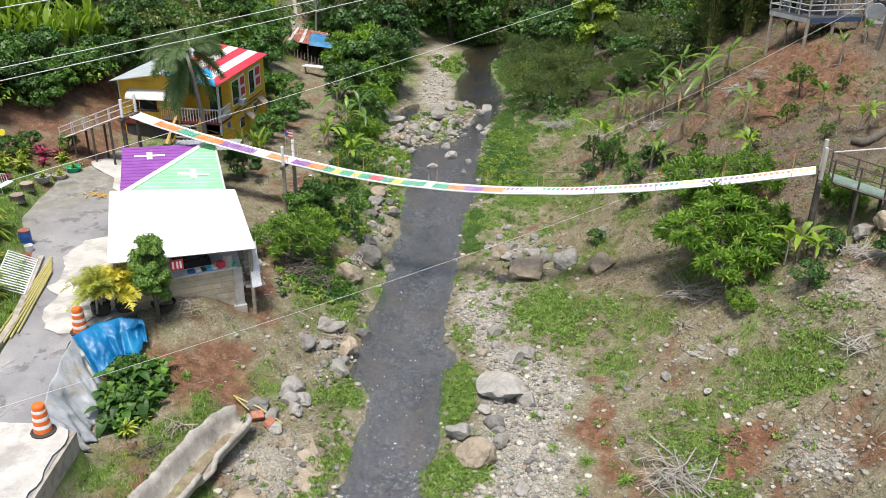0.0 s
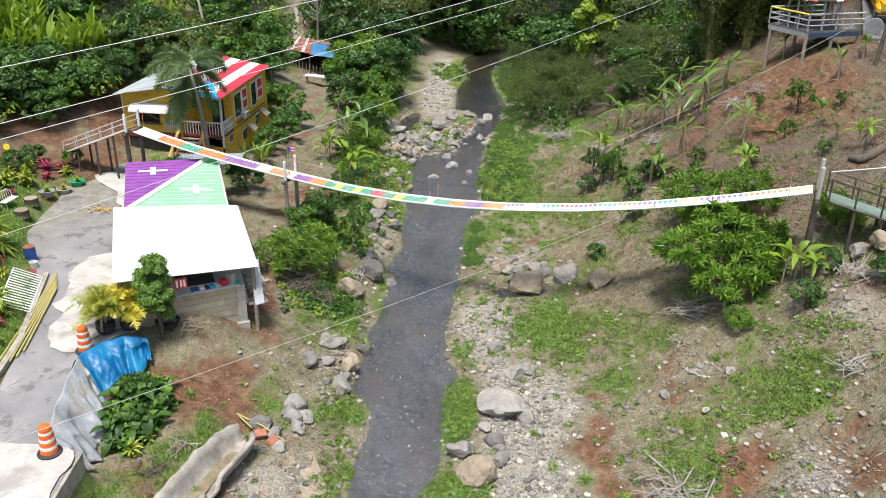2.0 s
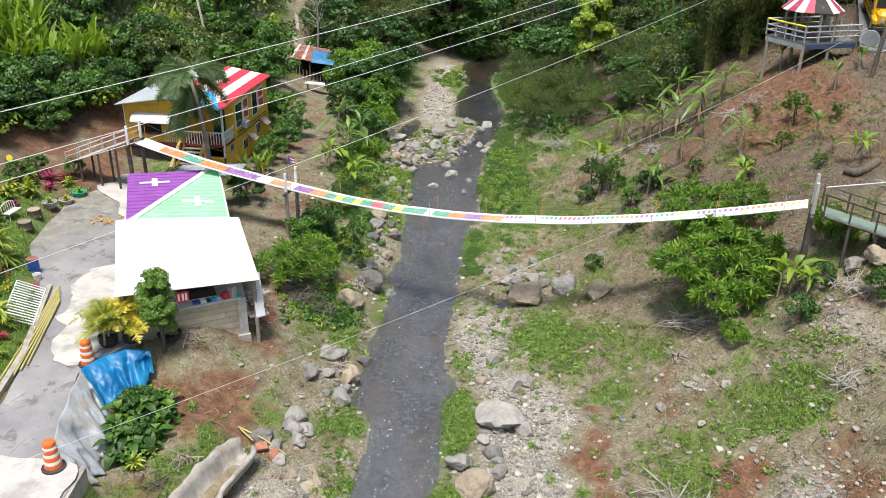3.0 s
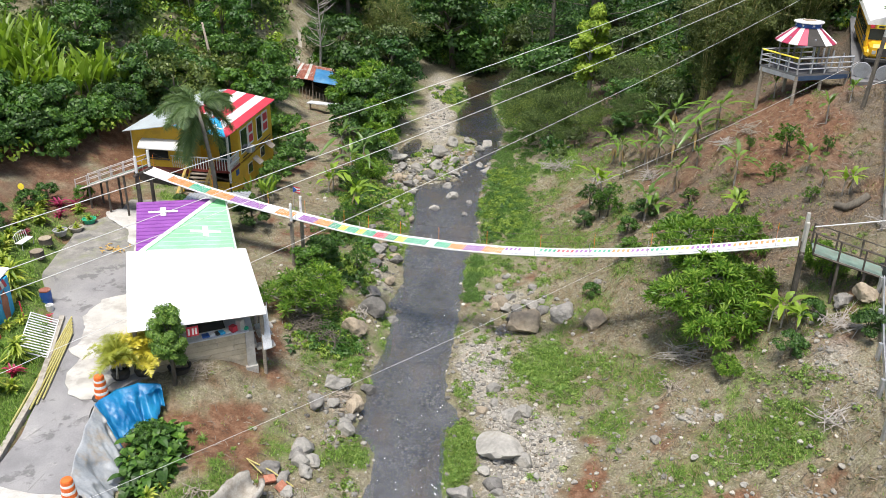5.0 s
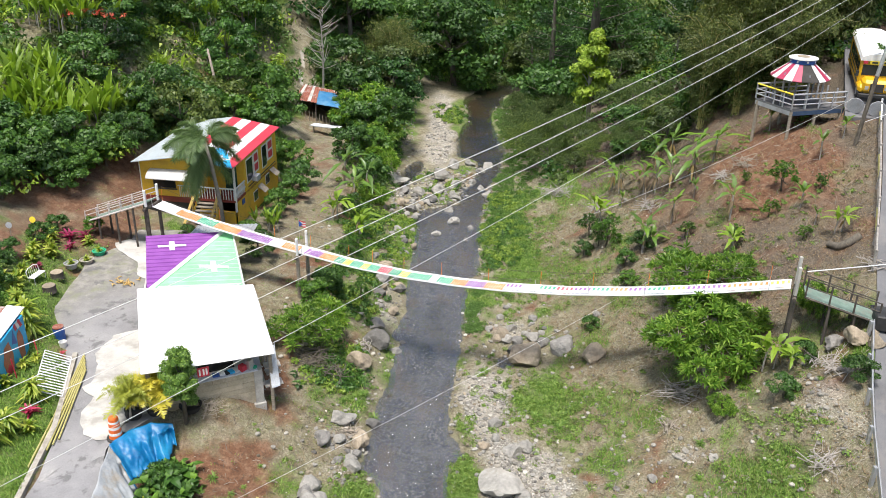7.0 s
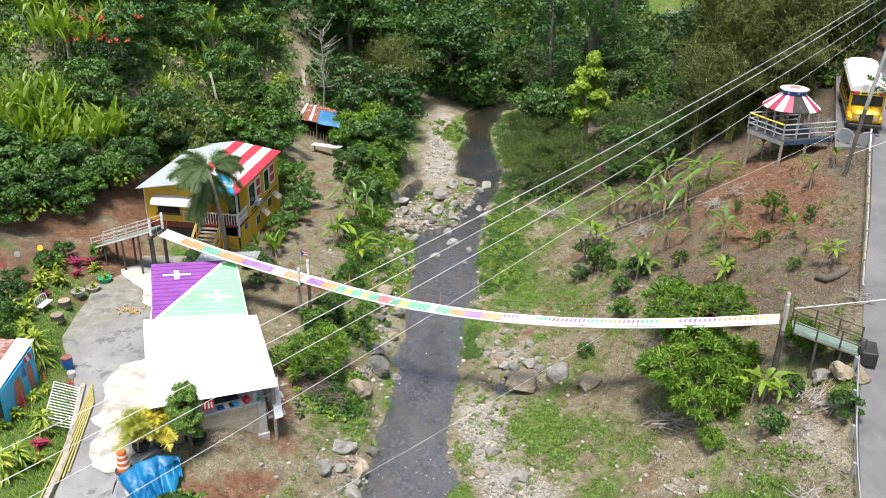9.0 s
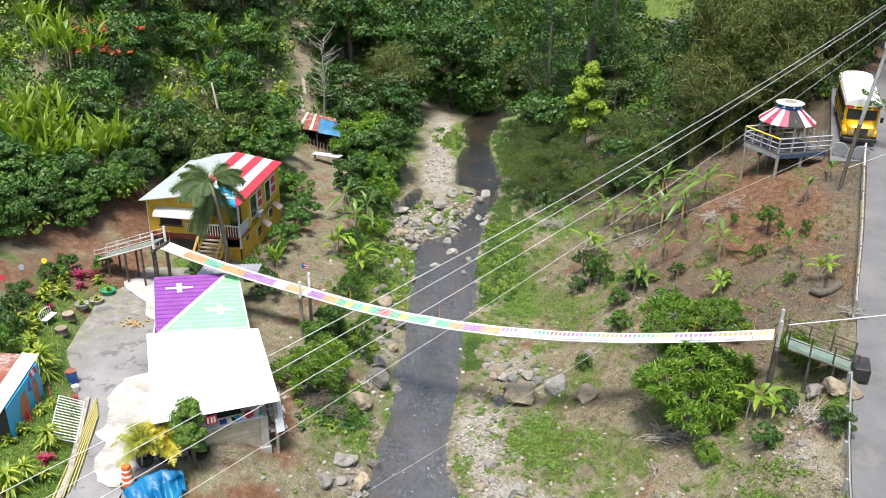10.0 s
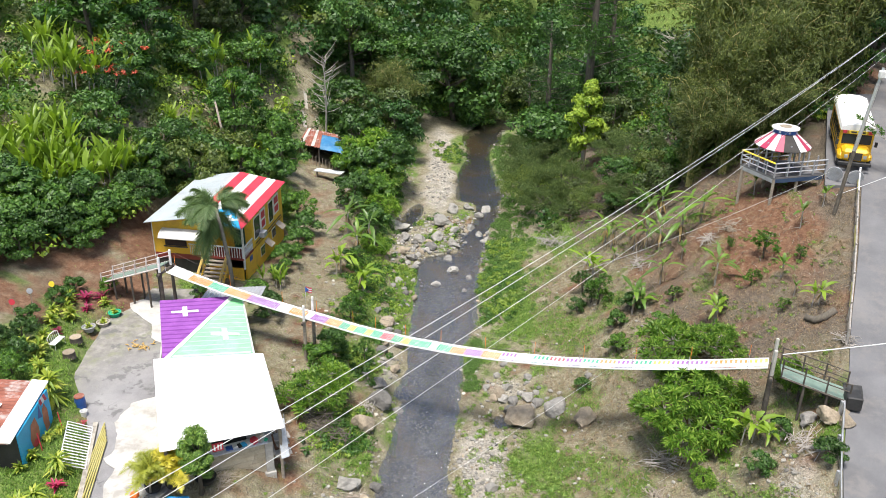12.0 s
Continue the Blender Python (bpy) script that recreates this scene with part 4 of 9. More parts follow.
def house():
    o = Vector((-15.2, 55.95, 3.1))               # front corner towards the stream
    ux = Vector((-7.0, 1.05, 0)).normalized()     # along the front
    uy = Vector((1.4, 9.7, 0)).normalized()       # to the back
    W, D, H = 7.1, 8.9, 4.5
    m = Matrix(((ux.x, uy.x, 0, o.x), (ux.y, uy.y, 0, o.y), (0, 0, 1, o.z), (0, 0, 0, 1)))
    root = thing("house", None, "yellow two-storey timber house with a red and white striped metal roof", "house")

    def b(name, x0, x1, y0, y1, z0, z1, mat, parent=root, label="", bevel=0.0):
        bm = box(x1 - x0, y1 - y0, z1 - z0, m @ Matrix.Translation(((x0 + x1) / 2, (y0 + y1) / 2, z0)), bevel)
        bmesh.ops.recalc_face_normals(bm, faces=bm.faces)
        return part(name, bm, mat, parent, label)

    t = 0.14
    # walls; the front holds a recessed porch at its right end
    b("wall", 0, t, 1.9, D, -0.6, H, "yellow", label="yellow side wall facing the stream")
    b("wall", W - t, W, 0, D, -0.6, H, "yellow")
    b("wall", t, W - t, D - t, D, -0.6, H, "yellow")
    b("wall", 2.9, W - t, 0, t, 1.9, H, "yellow", label="yellow front wall")
    # shade of the open ground floor, put in as a near-black sheet
    b("wall", 2.9, W - t, 0.02, t, -0.6, 1.5, "dark", label="near-black sheet standing in for the shaded open ground floor")
    b("wall", 2.9, 3.0, t, 1.9, 1.9, H, "yellow")
    b("wall", t, 2.9, 1.9, 1.9 + t, 1.9, H, "yellow")
    b("skirt_beam", 2.9, W, -0.05, 0.02, 1.5, 1.9, "maroon", label="maroon painted beam")
    b("floor_slab", 0, W - t, 0, D - t, 1.72, 1.88, "maroon")
    b("wall", 0, t, 0.3, 1.9, -0.6, 1.7, "yellow")
    b("wall", 0.2, 2.9, 0.06, 0.2, -0.6, 1.0, "yellow")
    b("porch_post", 0.0, 0.13, 0.0, 0.13, 1.0, H, "white")
    # porch lattice
    for k in range(14):
        b("lattice_slat", 0.15 + k * 0.2, 0.2 + k * 0.2, 0.02, 0.06, 1.9, 2.75, "white")
        if k < 9:
            b("lattice_slat", 0.02, 0.06, 0.15 + k * 0.2, 0.2 + k * 0.2, 1.9, 2.75, "white")
    b("lattice_rail", 0.13, 2.9, 0.0, 0.08, 2.72, 2.8, "white")
    b("lattice_rail", 0.0, 0.08, 0.13, 1.9, 2.72, 2.8, "white")
    b("lattice_rail", 0.0, 0.08, 0.13, 1.9, 2.25, 2.31, "white")
    b("door", 0.6, 1.5, 1.86, 1.9, 1.9, 3.9, "door_green", label="dark green entrance door")
    # windows of the stream side, each with a red and white shutter
    for y0, y1, sh in ((2.25, 3.55, (3.65, 4.75)), (5.55, 6.6, (6.7, 7.95))):
        w = b("window", -0.03, 0.0, y0, y1, 2.4, 4.2, "white", label="white window frame with dark glass")
        b("pane", -0.045, -0.032, y0 + 0.09, y1 - 0.09, 2.5, 4.1, "glass", w)
        s = b("shutter", -0.05, -0.005, sh[0], sh[1], 2.65, 4.25, "white", label="open white shutter with red panels")
        for z0, z1 in ((2.77, 3.38), (3.5, 4.13)):
            b("shutter_panel", -0.065, -0.052, sh[0] + 0.2, sh[1] - 0.16, z0 + 0.04, z1 - 0.03, "red", s)
    b("air_conditioner", -0.45, -0.02, 3.2, 3.9, 2.25, 2.65, "grey_metal")
    b("pipe", -0.06, -0.01, 2.4, 8.3, 2.06, 2.12, "dark_wood")
    # ground floor shutters, propped open
    for y0, z0 in ((3.3, 0.5), (6.0, 0.9)):
        w = b("window", -0.03, 0.0, y0, y0 + 0.9, z0, z0 + 0.8, "white")
        b("pane", -0.045, -0.032, y0 + 0.06, y0 + 0.84, z0 + 0.06, z0 + 0.74, "glass", w)
        bm = slab([m @ Vector(c) for c in ((-0.6, y0 + 0.95, z0 + 0.5), (-0.02, y0 + 0.95, z0 + 0.95), (-0.02, y0 + 1.8, z0 + 0.95), (-0.6, y0 + 1.8, z0 + 0.5))], 0.04)
        part("flap_shutter", bm, "wood", root, "brown timber flap")
    b("sign_board", -0.04, -0.005, 1.0, 1.5, 1.2, 1.6, "blue", label="small blue board")
    # front window under a white awning
    w = b("window", 4.5, 6.2, -0.03, 0.0, 2.55, 3.35, "dark")
    b("pane", 4.55, 6.15, -0.045, -0.032, 2.6, 3.3, "glass", w)
    b("window_sill", 4.4, 6.3, -0.12, -0.032, 2.45, 2.53, "dark_wood", w)
    bm = bmesh.new()
    rows = [[bm.verts.new(m @ Vector((x, y, z - dz))) for y, z in ((-0.02, 3.98), (-0.45, 3.9), (-0.75, 3.74), (-0.9, 3.5))] for dz in (0.0, 0.05) for x in (6.3, 2.9)]
    for a, c in ((rows[0], rows[1]), (rows[3], rows[2])):
        for k in range(3):
            bm.faces.new((a[k], a[k + 1], c[k + 1], c[k]))
    for a, c in ((rows[0], rows[2]), (rows[1], rows[3])):
        for k in range(3):
            bm.faces.new((a[k], a[k + 1], c[k + 1], c[k]))
    bm.faces.new((rows[0][3], rows[1][3], rows[3][3], rows[2][3]))
    bmesh.ops.recalc_face_normals(bm, faces=bm.faces)
    part("awning", bm, "white", root, "white rounded sheet-metal awning", True)
    for k in range(9):
        b("lattice_slat", 3.0 + k * 0.15, 3.04 + k * 0.15, -0.06, -0.02, 1.95, 2.75, "white")
    b("lattice_rail", 2.95, 4.35, -0.07, -0.01, 2.75, 2.82, "white")
    # roof: pale left side, striped side towards the stream
    ridge, over = 3.6, 0.22
    eave_r, eave_l, zr, ze = -over, W + over, H + 0.75, H + 0.12
    y0, y1 = -0.75, D + 0.5

    def plane(name, x0, x1, ya, yb, mat, dz=0.0, label="", parent=root):
        def z(x):
            return (ze + (zr - ze) * (x - eave_r) / (ridge - eave_r) if x <= ridge else zr - (zr - ze) * (x - ridge) / (eave_l - ridge)) + dz
        pts = [m @ Vector((x0, ya, z(x0))), m @ Vector((x0, yb, z(x0))), m @ Vector((x1, yb, z(x1))), m @ Vector((x1, ya, z(x1)))]
        bm = slab(pts, 0.05)
        bmesh.ops.recalc_face_normals(bm, faces=bm.faces)
        return part(name, bm, mat, parent, label)

    pale = corrugated("pale_roof_sheet", (0.4, 0.45, 0.465), (0.5, 0.555, 0.57), 0.2, "Y", 0.4)
    plane("roof", ridge, eave_l, y0, y1, pale, label="pale grey corrugated roof side")
    r = plane("roof", eave_r, ridge, y0, y1, "white", label="roof side painted with red and white stripes and a blue triangle")
    for k in range(3):
        a = eave_r + (ridge - eave_r) * k * 0.4
        plane("red_stripe", a, a + (ridge - eave_r) * 0.2, y0, y1, "red", 0.006, parent=r)

    def zs(x):
        return ze + (zr - ze) * (x - eave_r) / (ridge - eave_r) + 0.013
    tri = [(eave_r, y0), (eave_r + 0.02, y0 + 0.01), (ridge, y0), (eave_r + (ridge - eave_r) * 0.5, y0 + 3.6)]
    bm = slab([m @ Vector((x, y, zs(x))) for x, y in (tri[0], tri[3], tri[2])], 0.004)
    bmesh.ops.recalc_face_normals(bm, faces=bm.faces)
    part("blue_triangle", bm, "sky_blue", r)
    star = []
    for k in range(10):
        rad = 0.95 if k % 2 == 0 else 0.38
        a = math.pi / 2 + k * math.pi / 5
        x, y = 1.25 + rad * math.cos(a), y0 + 1.15 + rad * math.sin(a)
        star.append(m @ Vector((x, y, zs(x) + 0.006)))
    bm = slab(star, 0.004)
    bmesh.ops.recalc_face_normals(bm, faces=bm.faces)
    part("star", bm, "white", r)
    # gable ends
    for y in (0.02, D - t):
        bm = bmesh.new()
        f = [bm.verts.new(m @ Vector(c)) for c in ((0, y, H), (W, y, H), (ridge, y, H + 0.66))]
        g = [bm.verts.new(m @ Vector(c)) for c in ((0, y + 0.1, H), (W, y + 0.1, H), (ridge, y + 0.1, H + 0.66))]
        bm.faces.new(f)
        bm.faces.new(g[::-1])
        for i in range(3):
            bm.faces.new((f[i], g[i], g[(i + 1) % 3], f[(i + 1) % 3]))
        bmesh.ops.recalc_face_normals(bm, faces=bm.faces)
        part("gable", bm, "yellow", root)
    for x in (W - 0.02, -0.03):
        b("corner_board", x, x + 0.05, -0.06, 0.06, 1.5, H, "white")
    # outside stair down from the porch
    for k in range(9):
        b("stair_tread", 1.2, 2.9, -0.35 - k * 0.27, -0.07 - k * 0.27, 1.6 - k * 0.19, 1.66 - k * 0.19, "wood")
    for x in (1.15, 2.95):
        pts = [m @ Vector(c) for c in ((x, -0.05, 1.75), (x, -2.5, 0.0))]
        part("stair_stringer", tube(pts, 0.08, 4), "yellow", root)
        pts = [m @ Vector(c) for c in ((x, -0.05, 2.7), (x, -2.5, 0.95))]
        part("stair_rail", tube(pts, 0.1, 4), "pale_yellow", root, "yellow stair rail")
        for k in range(4):
            pts = [m @ Vector(c) for c in ((x, -0.1 - k * 0.8, 1.7 - k * 0.57), (x, -0.1 - k * 0.8, 2.68 - k * 0.57))]
            part("baluster", tube(pts, 0.06, 4), "pale_yellow", root)
    return root


house()

# ---------------------------------------------------------------- roofed shop
M["cream_board"] = surf("cream_boards", (0.44, 0.37, 0.26), (0.58, 0.51, 0.39), 1.5, 0.9, 0.3, 0.01, 20, dirt=(0.25, 0.22, 0.17), dirt_amount=0.5, rand=0.2)


def ribbed(corners, along, pitch, depth, thick=0.02):
    """A corrugated sheet over four corners (a, b, c, d); ribs run from edge ab to edge dc when along is 0, else from ad to bc."""
    a, b, c, d = (Vector(p) for p in corners)
    if along:
        a, b, c, d = a, d, c, b
    n = max(2, int(((b - a).length) / pitch)) * 4
    bm = bmesh.new()
    rows = []
    for e0, e1 in ((a, b), (d, c)):
        up, lo = [], []
        for k in range(n + 1):
            p = e0.lerp(e1, k / n)
            h = depth * math.sin(k * math.pi / 2)
            up.append(bm.verts.new(p + Vector((0, 0, h))))
            lo.append(bm.verts.new(p + Vector((0, 0, h - thick))))
        rows.append((up, lo))
    for k in range(n):
        bm.faces.new((rows[0][0][k], rows[0][0][k + 1], rows[1][0][k + 1], rows[1][0][k]))
        bm.faces.new((rows[0][1][k], rows[1][1][k], rows[1][1][k + 1], rows[0][1][k + 1]))
    for r in rows:
        for k in range(n):
            bm.faces.new((r[0][k], r[1][k], r[1][k + 1], r[0][k + 1]))
    bmesh.ops.recalc_face_normals(bm, faces=bm.faces)
    return bm


def grooved(p0, p1, q0, q1, n, depth, thick=0.02):
    """A sheet between the edges p0-p1 and q0-q1, with n narrow folded grooves running across."""
    bm = bmesh.new()
    rows = []
    for e0, e1 in ((p0, p1), (q0, q1)):
        up, lo = [], []
        for k in range(n):
            for f, h in ((0.0, 0.0), (0.7, 0.0), (0.78, -depth), (0.92, -depth)):
                p = e0.lerp(e1, (k + f) / n) + Vector((0, 0, h))
                up.append(bm.verts.new(p))
                lo.append(bm.verts.new(p - Vector((0, 0, thick))))
        rows.append((up, lo))
    for k in range(4 * n - 1):
        bm.faces.new((rows[0][0][k], rows[0][0][k + 1], rows[1][0][k + 1], rows[1][0][k]))
        bm.faces.new((rows[0][1][k], rows[1][1][k], rows[1][1][k + 1], rows[0][1][k + 1]))
        for r in rows:
            bm.faces.new((r[0][k], r[1][k], r[1][k + 1], r[0][k + 1]))
    bmesh.ops.recalc_face_normals(bm, faces=bm.faces)
    return bm


def shop():
    root = thing("roadside_shop", None, "open-sided roadside shop under a large white metal roof", "shop")
    TL, TR, BR, BL = (-16.95, 40.3, 6.05), (-10.95, 41.6, 5.75), (-8.45, 34.6, 5.7), (-13.97, 31.9, 6.16)
    white_roof = surf("white_roof_paint", (0.8, 0.82, 0.82), (0.86, 0.87, 0.87), 0.6, 0.55, 0.05, 0.004, 12, dirt=(0.6, 0.61, 0.6), dirt_amount=0.35, stretch=(1, 6, 1))
    part("main_roof", ribbed((BL, BR, TR, TL), 1, 0.3, 0.012), white_roof, root, "broad white painted metal roof")
    for p, q in ((BL, BR), (BR, TR), (TR, TL), (TL, BL)):
        d = Vector((0, 0, -0.06))
        part("fascia", tube([Vector(p) + d, Vector(q) + d], 0.045, 4), "white", root)
    # rear roof, purple and mint halves meeting on a slanted white line
    A, T, B, C, D = Vector((-18.85, 47.5, 5.95)), Vector((-14.15, 48.0, 6.1)), Vector((-13.55, 48.0, 6.1)), Vector((-11.4, 41.5, 5.55)), Vector((-16.5, 40.35, 5.8))
    mint = surf("mint_paint", (0.22, 0.62, 0.28), (0.28, 0.68, 0.33), 0.8, 0.5, 0.05, 0.004, 12, dirt=(0.4, 0.7, 0.55), dirt_amount=0.3)
    part("purple_roof", grooved(A, D, T, D + Vector((0.05, 0.01, 0)), 15, 0.1), "purple", root, "purple corrugated roof half")
    part("mint_roof", grooved(T, D, B, C, 15, 0.025), mint, root, "mint green roof half")
    v = Vector((0, 0, 0.02))
    part("white_line", tube([T + v, D + v], 0.15, 4), "white", root)
    part("white_line", tube([B + v, C + v], 0.05, 4), "white", root)
    e = (C - D).normalized()
    band = D + Vector((0, 0.5, 0.03)) + e * 0.4
    bm = slab([band, band + e * 4.5, band + e * 4.4 + Vector((0, 0.42, 0.01)), band + e * 0.15 + Vector((0, 0.25, 0.01))], 0.02)
    bmesh.ops.recalc_face_normals(bm, faces=bm.faces)
    part("white_band", bm, "white", root)
    for c, o, p, q in ((Vector((-16.78, 46.05, 0)), A, T, D), (Vector((-13.64, 43.6, 0)), D, T, C)):
        nn = (p - o).cross(q - o)
        ex, ey = (B - A).normalized(), (D - A).normalized()
        c.z = o.z - (nn.x * (c.x - o.x) + nn.y * (c.y - o.y)) / nn.z + 0.03
        ex.z, ey.z = -nn.x / nn.z * ex.x - nn.y / nn.z * ex.y, -nn.x / nn.z * ey.x - nn.y / nn.z * ey.y
        for hw, hh in ((0.85, 0.13), (0.16, 0.62)):
            bm = slab([c - ex * hw + ey * hh, c + ex * hw + ey * hh, c + ex * hw - ey * hh, c - ex * hw - ey * hh], 0.02)
            bmesh.ops.recalc_face_normals(bm, faces=bm.faces)
            part("white_cross", bm, "white", root)
            c = c + Vector((0, 0, 0.004))
    # grey lean-to sheets behind
    part("lean_to_roof", ribbed(((-16.6, 48.0, 5.55), (-12.6, 48.9, 5.5), (-12.4, 50.2, 5.75), (-16.2, 49.6, 5.8)), 0, 0.25, 0.03), "steel", root, "pale corrugated lean-to roof")
    # posts
    for x, y, zt in ((-16.6, 40.1, 5.9), (-13.9, 32.4, 6.0), (-11.1, 41.2, 5.6), (-8.75, 34.9, 5.55), (-18.3, 47.0, 5.8), (-13.6, 47.5, 5.9), (-12.2, 42.5, 5.4), (-9.8, 38.0, 5.55), (-12.9, 45.0, 5.6)):
        base = min(land(x, y), 3.6) - 0.2
        part("post", box(0.16, 0.16, zt - base, Matrix.Translation((x, y, base)), 0.015), "wood", root, "weathered timber post")
    # floor, block plinth and counter on the downhill front
    part("floor_slab", slab([(-14.2, 32.7, 3.72), (-9.1, 35.0, 3.72), (-11.4, 41.6, 3.72), (-16.6, 40.3, 3.72)], 0.2), "concrete", root)
    p0, p1, p2 = Vector((-13.7, 32.75, 0)), Vector((-9.5, 34.72, 0)), Vector((-11.2, 41.5, 0))

    def along(a, b, t0, t1, out0, out1, z0, z1):
        """An upright plate from t0 to t1 metres along a-b, between two offsets towards the outside."""
        d = (b - a).normalized()
        n = Vector((d.y, -d.x, 0))
        up = Vector((0, 0, z1))
        return slab([a + d * t0 + n * out1 + up, a + d * t1 + n * out1 + up, a + d * t1 + n * out0 + up, a + d * t0 + n * out0 + up], z1 - z0)
    span = (p1 - p0).length
    part("plinth_wall", along(p0, p1, 0, span, -0.1, 0.06, 2.0, 3.72), "cream_board", root, "cream block foundation wall")
    part("plinth_wall", along(p1, p2, 0.3, (p2 - p1).length, -0.1, 0.1, 2.0, 3.7), "cream_board", root)
    rng = np.random.default_rng(71)
    for j in range(5):
        t = 0.3
        while t < span - 0.1:
            e = min(t + float(rng.uniform(1.1, 2.3)), span)
            o = 0.065 + 0.012 * float(rng.random())
            part("board", along(p0, p1, t, e - 0.012, 0.062, o + 0.025, 3.16 + j * 0.29, 3.435 + j * 0.29), "cream_board", root)
            t = e
    part("counter_top", along(p0, p1, 0.2, span + 0.1, -0.5, 0.22, 4.63, 4.69), "deck_grey", root, "wide pale blue-grey counter top")
    d = (p1 - p0).normalized()
    part("corner_pillar", box(0.42, 0.3, 2.5, pose(p1.x + 0.12, p1.y + 0.02, 2.15, 0, 0, 25), 0.02), "pale_concrete", root, "pale concrete corner pillar")
    part("pillar_foot", box(0.6, 0.42, 0.75, pose(p1.x + 0.12, p1.y - 0.02, 2.0, 0, 0, 25), 0.03), "pale_concrete", root)
    for k, (dx, dy, h, w) in enumerate(((0.75, 0.5, 3.5, 0.9), (0.7, 0.7, 4.05, 0.7), (0.72, 0.6, 4.5, 0.8))):
        part("side_shelf", box(w, 0.55, 0.08, pose(p1.x + dx, p1.y + dy, h, 0, 0, 25)), "pale_concrete", root)
    for k in range(5):
        part("rack_bar", tube([(p1.x + 0.25 + 0.13 * k, p1.y + 1.1 + 0.05 * k, 4.2), (p1.x + 0.25 + 0.13 * k, p1.y + 1.1 + 0.05 * k, 5.45)], 0.022, 5), "grey_metal", root)
    part("leaning_sheet", slab([(-8.95, 35.35, 5.55), (-8.62, 35.55, 5.55), (-8.3, 34.75, 3.7), (-8.68, 34.5, 3.7)], 0.04), "deck_grey", root, "grey steel sheet leaning at the corner")
    # near-black sheet that paints the shade under the open roof
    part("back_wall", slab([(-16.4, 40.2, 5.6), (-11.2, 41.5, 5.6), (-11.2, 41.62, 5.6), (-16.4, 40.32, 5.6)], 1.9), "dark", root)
    part("side_wall", slab([(-18.4, 46.9, 5.6), (-18.3, 46.9, 5.6), (-16.7, 40.6, 5.6), (-16.8, 40.6, 5.6)], 1.8), "pale_concrete", root)
    part("shop_wall", slab([(-13.6, 47.4, 5.6), (-13.5, 47.4, 5.6), (-12.0, 42.3, 5.35), (-12.1, 42.3, 5.35)], 2.9), "block", root)
    return root


shop()

# ---------------------------------------------------------------- trees
RNG = np.random.default_rng(11)


def limbs_and_clumps(height, spread, n_limbs, clump_r, rng, low=0.18):
    """Trunk and limbs as one mesh, with leaf clumps over an uneven dome."""
    bm = bmesh.new()
    r0 = 0.02 * height + 0.04
    top = Vector((rng.normal() * 0.06 * height, rng.normal() * 0.06 * height, height * 0.8))
    tube([(0, 0, -0.4), (top.x * 0.2, top.y * 0.2, height * 0.35), top * 0.8, top], [r0 * 1.3, r0, r0 * 0.5, r0 * 0.15], 7, bm)
    clumps, mid = [], height * (0.52 + low * 0.4)
    n = int(n_limbs * 2.1)
    for k in range(n):
        a = 2.4 * k + rng.uniform(-0.5, 0.5)
        u = rng.uniform(-0.75, 1.0)
        f = math.sqrt(max(0.0, 1 - u * u)) * rng.uniform(0.55, 1.12)
        c = Vector((math.cos(a) * f * spread, math.sin(a) * f * spread, max(mid + u * (height - mid) * rng.uniform(0.75, 1.05), height * low)))
        clumps.append((c.x, c.y, c.z, clump_r * rng.uniform(0.55, 1.05)))
        if k % 2 == 0:
            st = Vector((top.x * 0.3, top.y * 0.3, min(c.z * 0.75, height * 0.6)))
            tube([st, st.lerp(c, 0.5) + Vector((0, 0, 0.03 * height)), st.lerp(c, 0.9)], [r0 * 0.36, r0 * 0.2, r0 * 0.05], 5, bm)
    return bm, clumps


def tree_kind(name, height, spread, n_limbs, clump_r, per, leaf, width, leaf_mat, bark, label, seed, droop=0.3, flat=0.75, category="tree", spray=False):
    rng = np.random.default_rng(seed)
    bm, clumps = limbs_and_clumps(height, spread, n_limbs, clump_r, rng)
    root = thing(name, Matrix.Translation((0, 0, -500)), label, category)
    part("trunk", bm, bark, root, smooth=True)
    v, f = clump_leaves(clumps, per, leaf, width, rng, droop, flat=flat, spray=spray)
    part("crown", raw_mesh("crown", v, f, leaf_mat), leaf_mat, root)
    return root


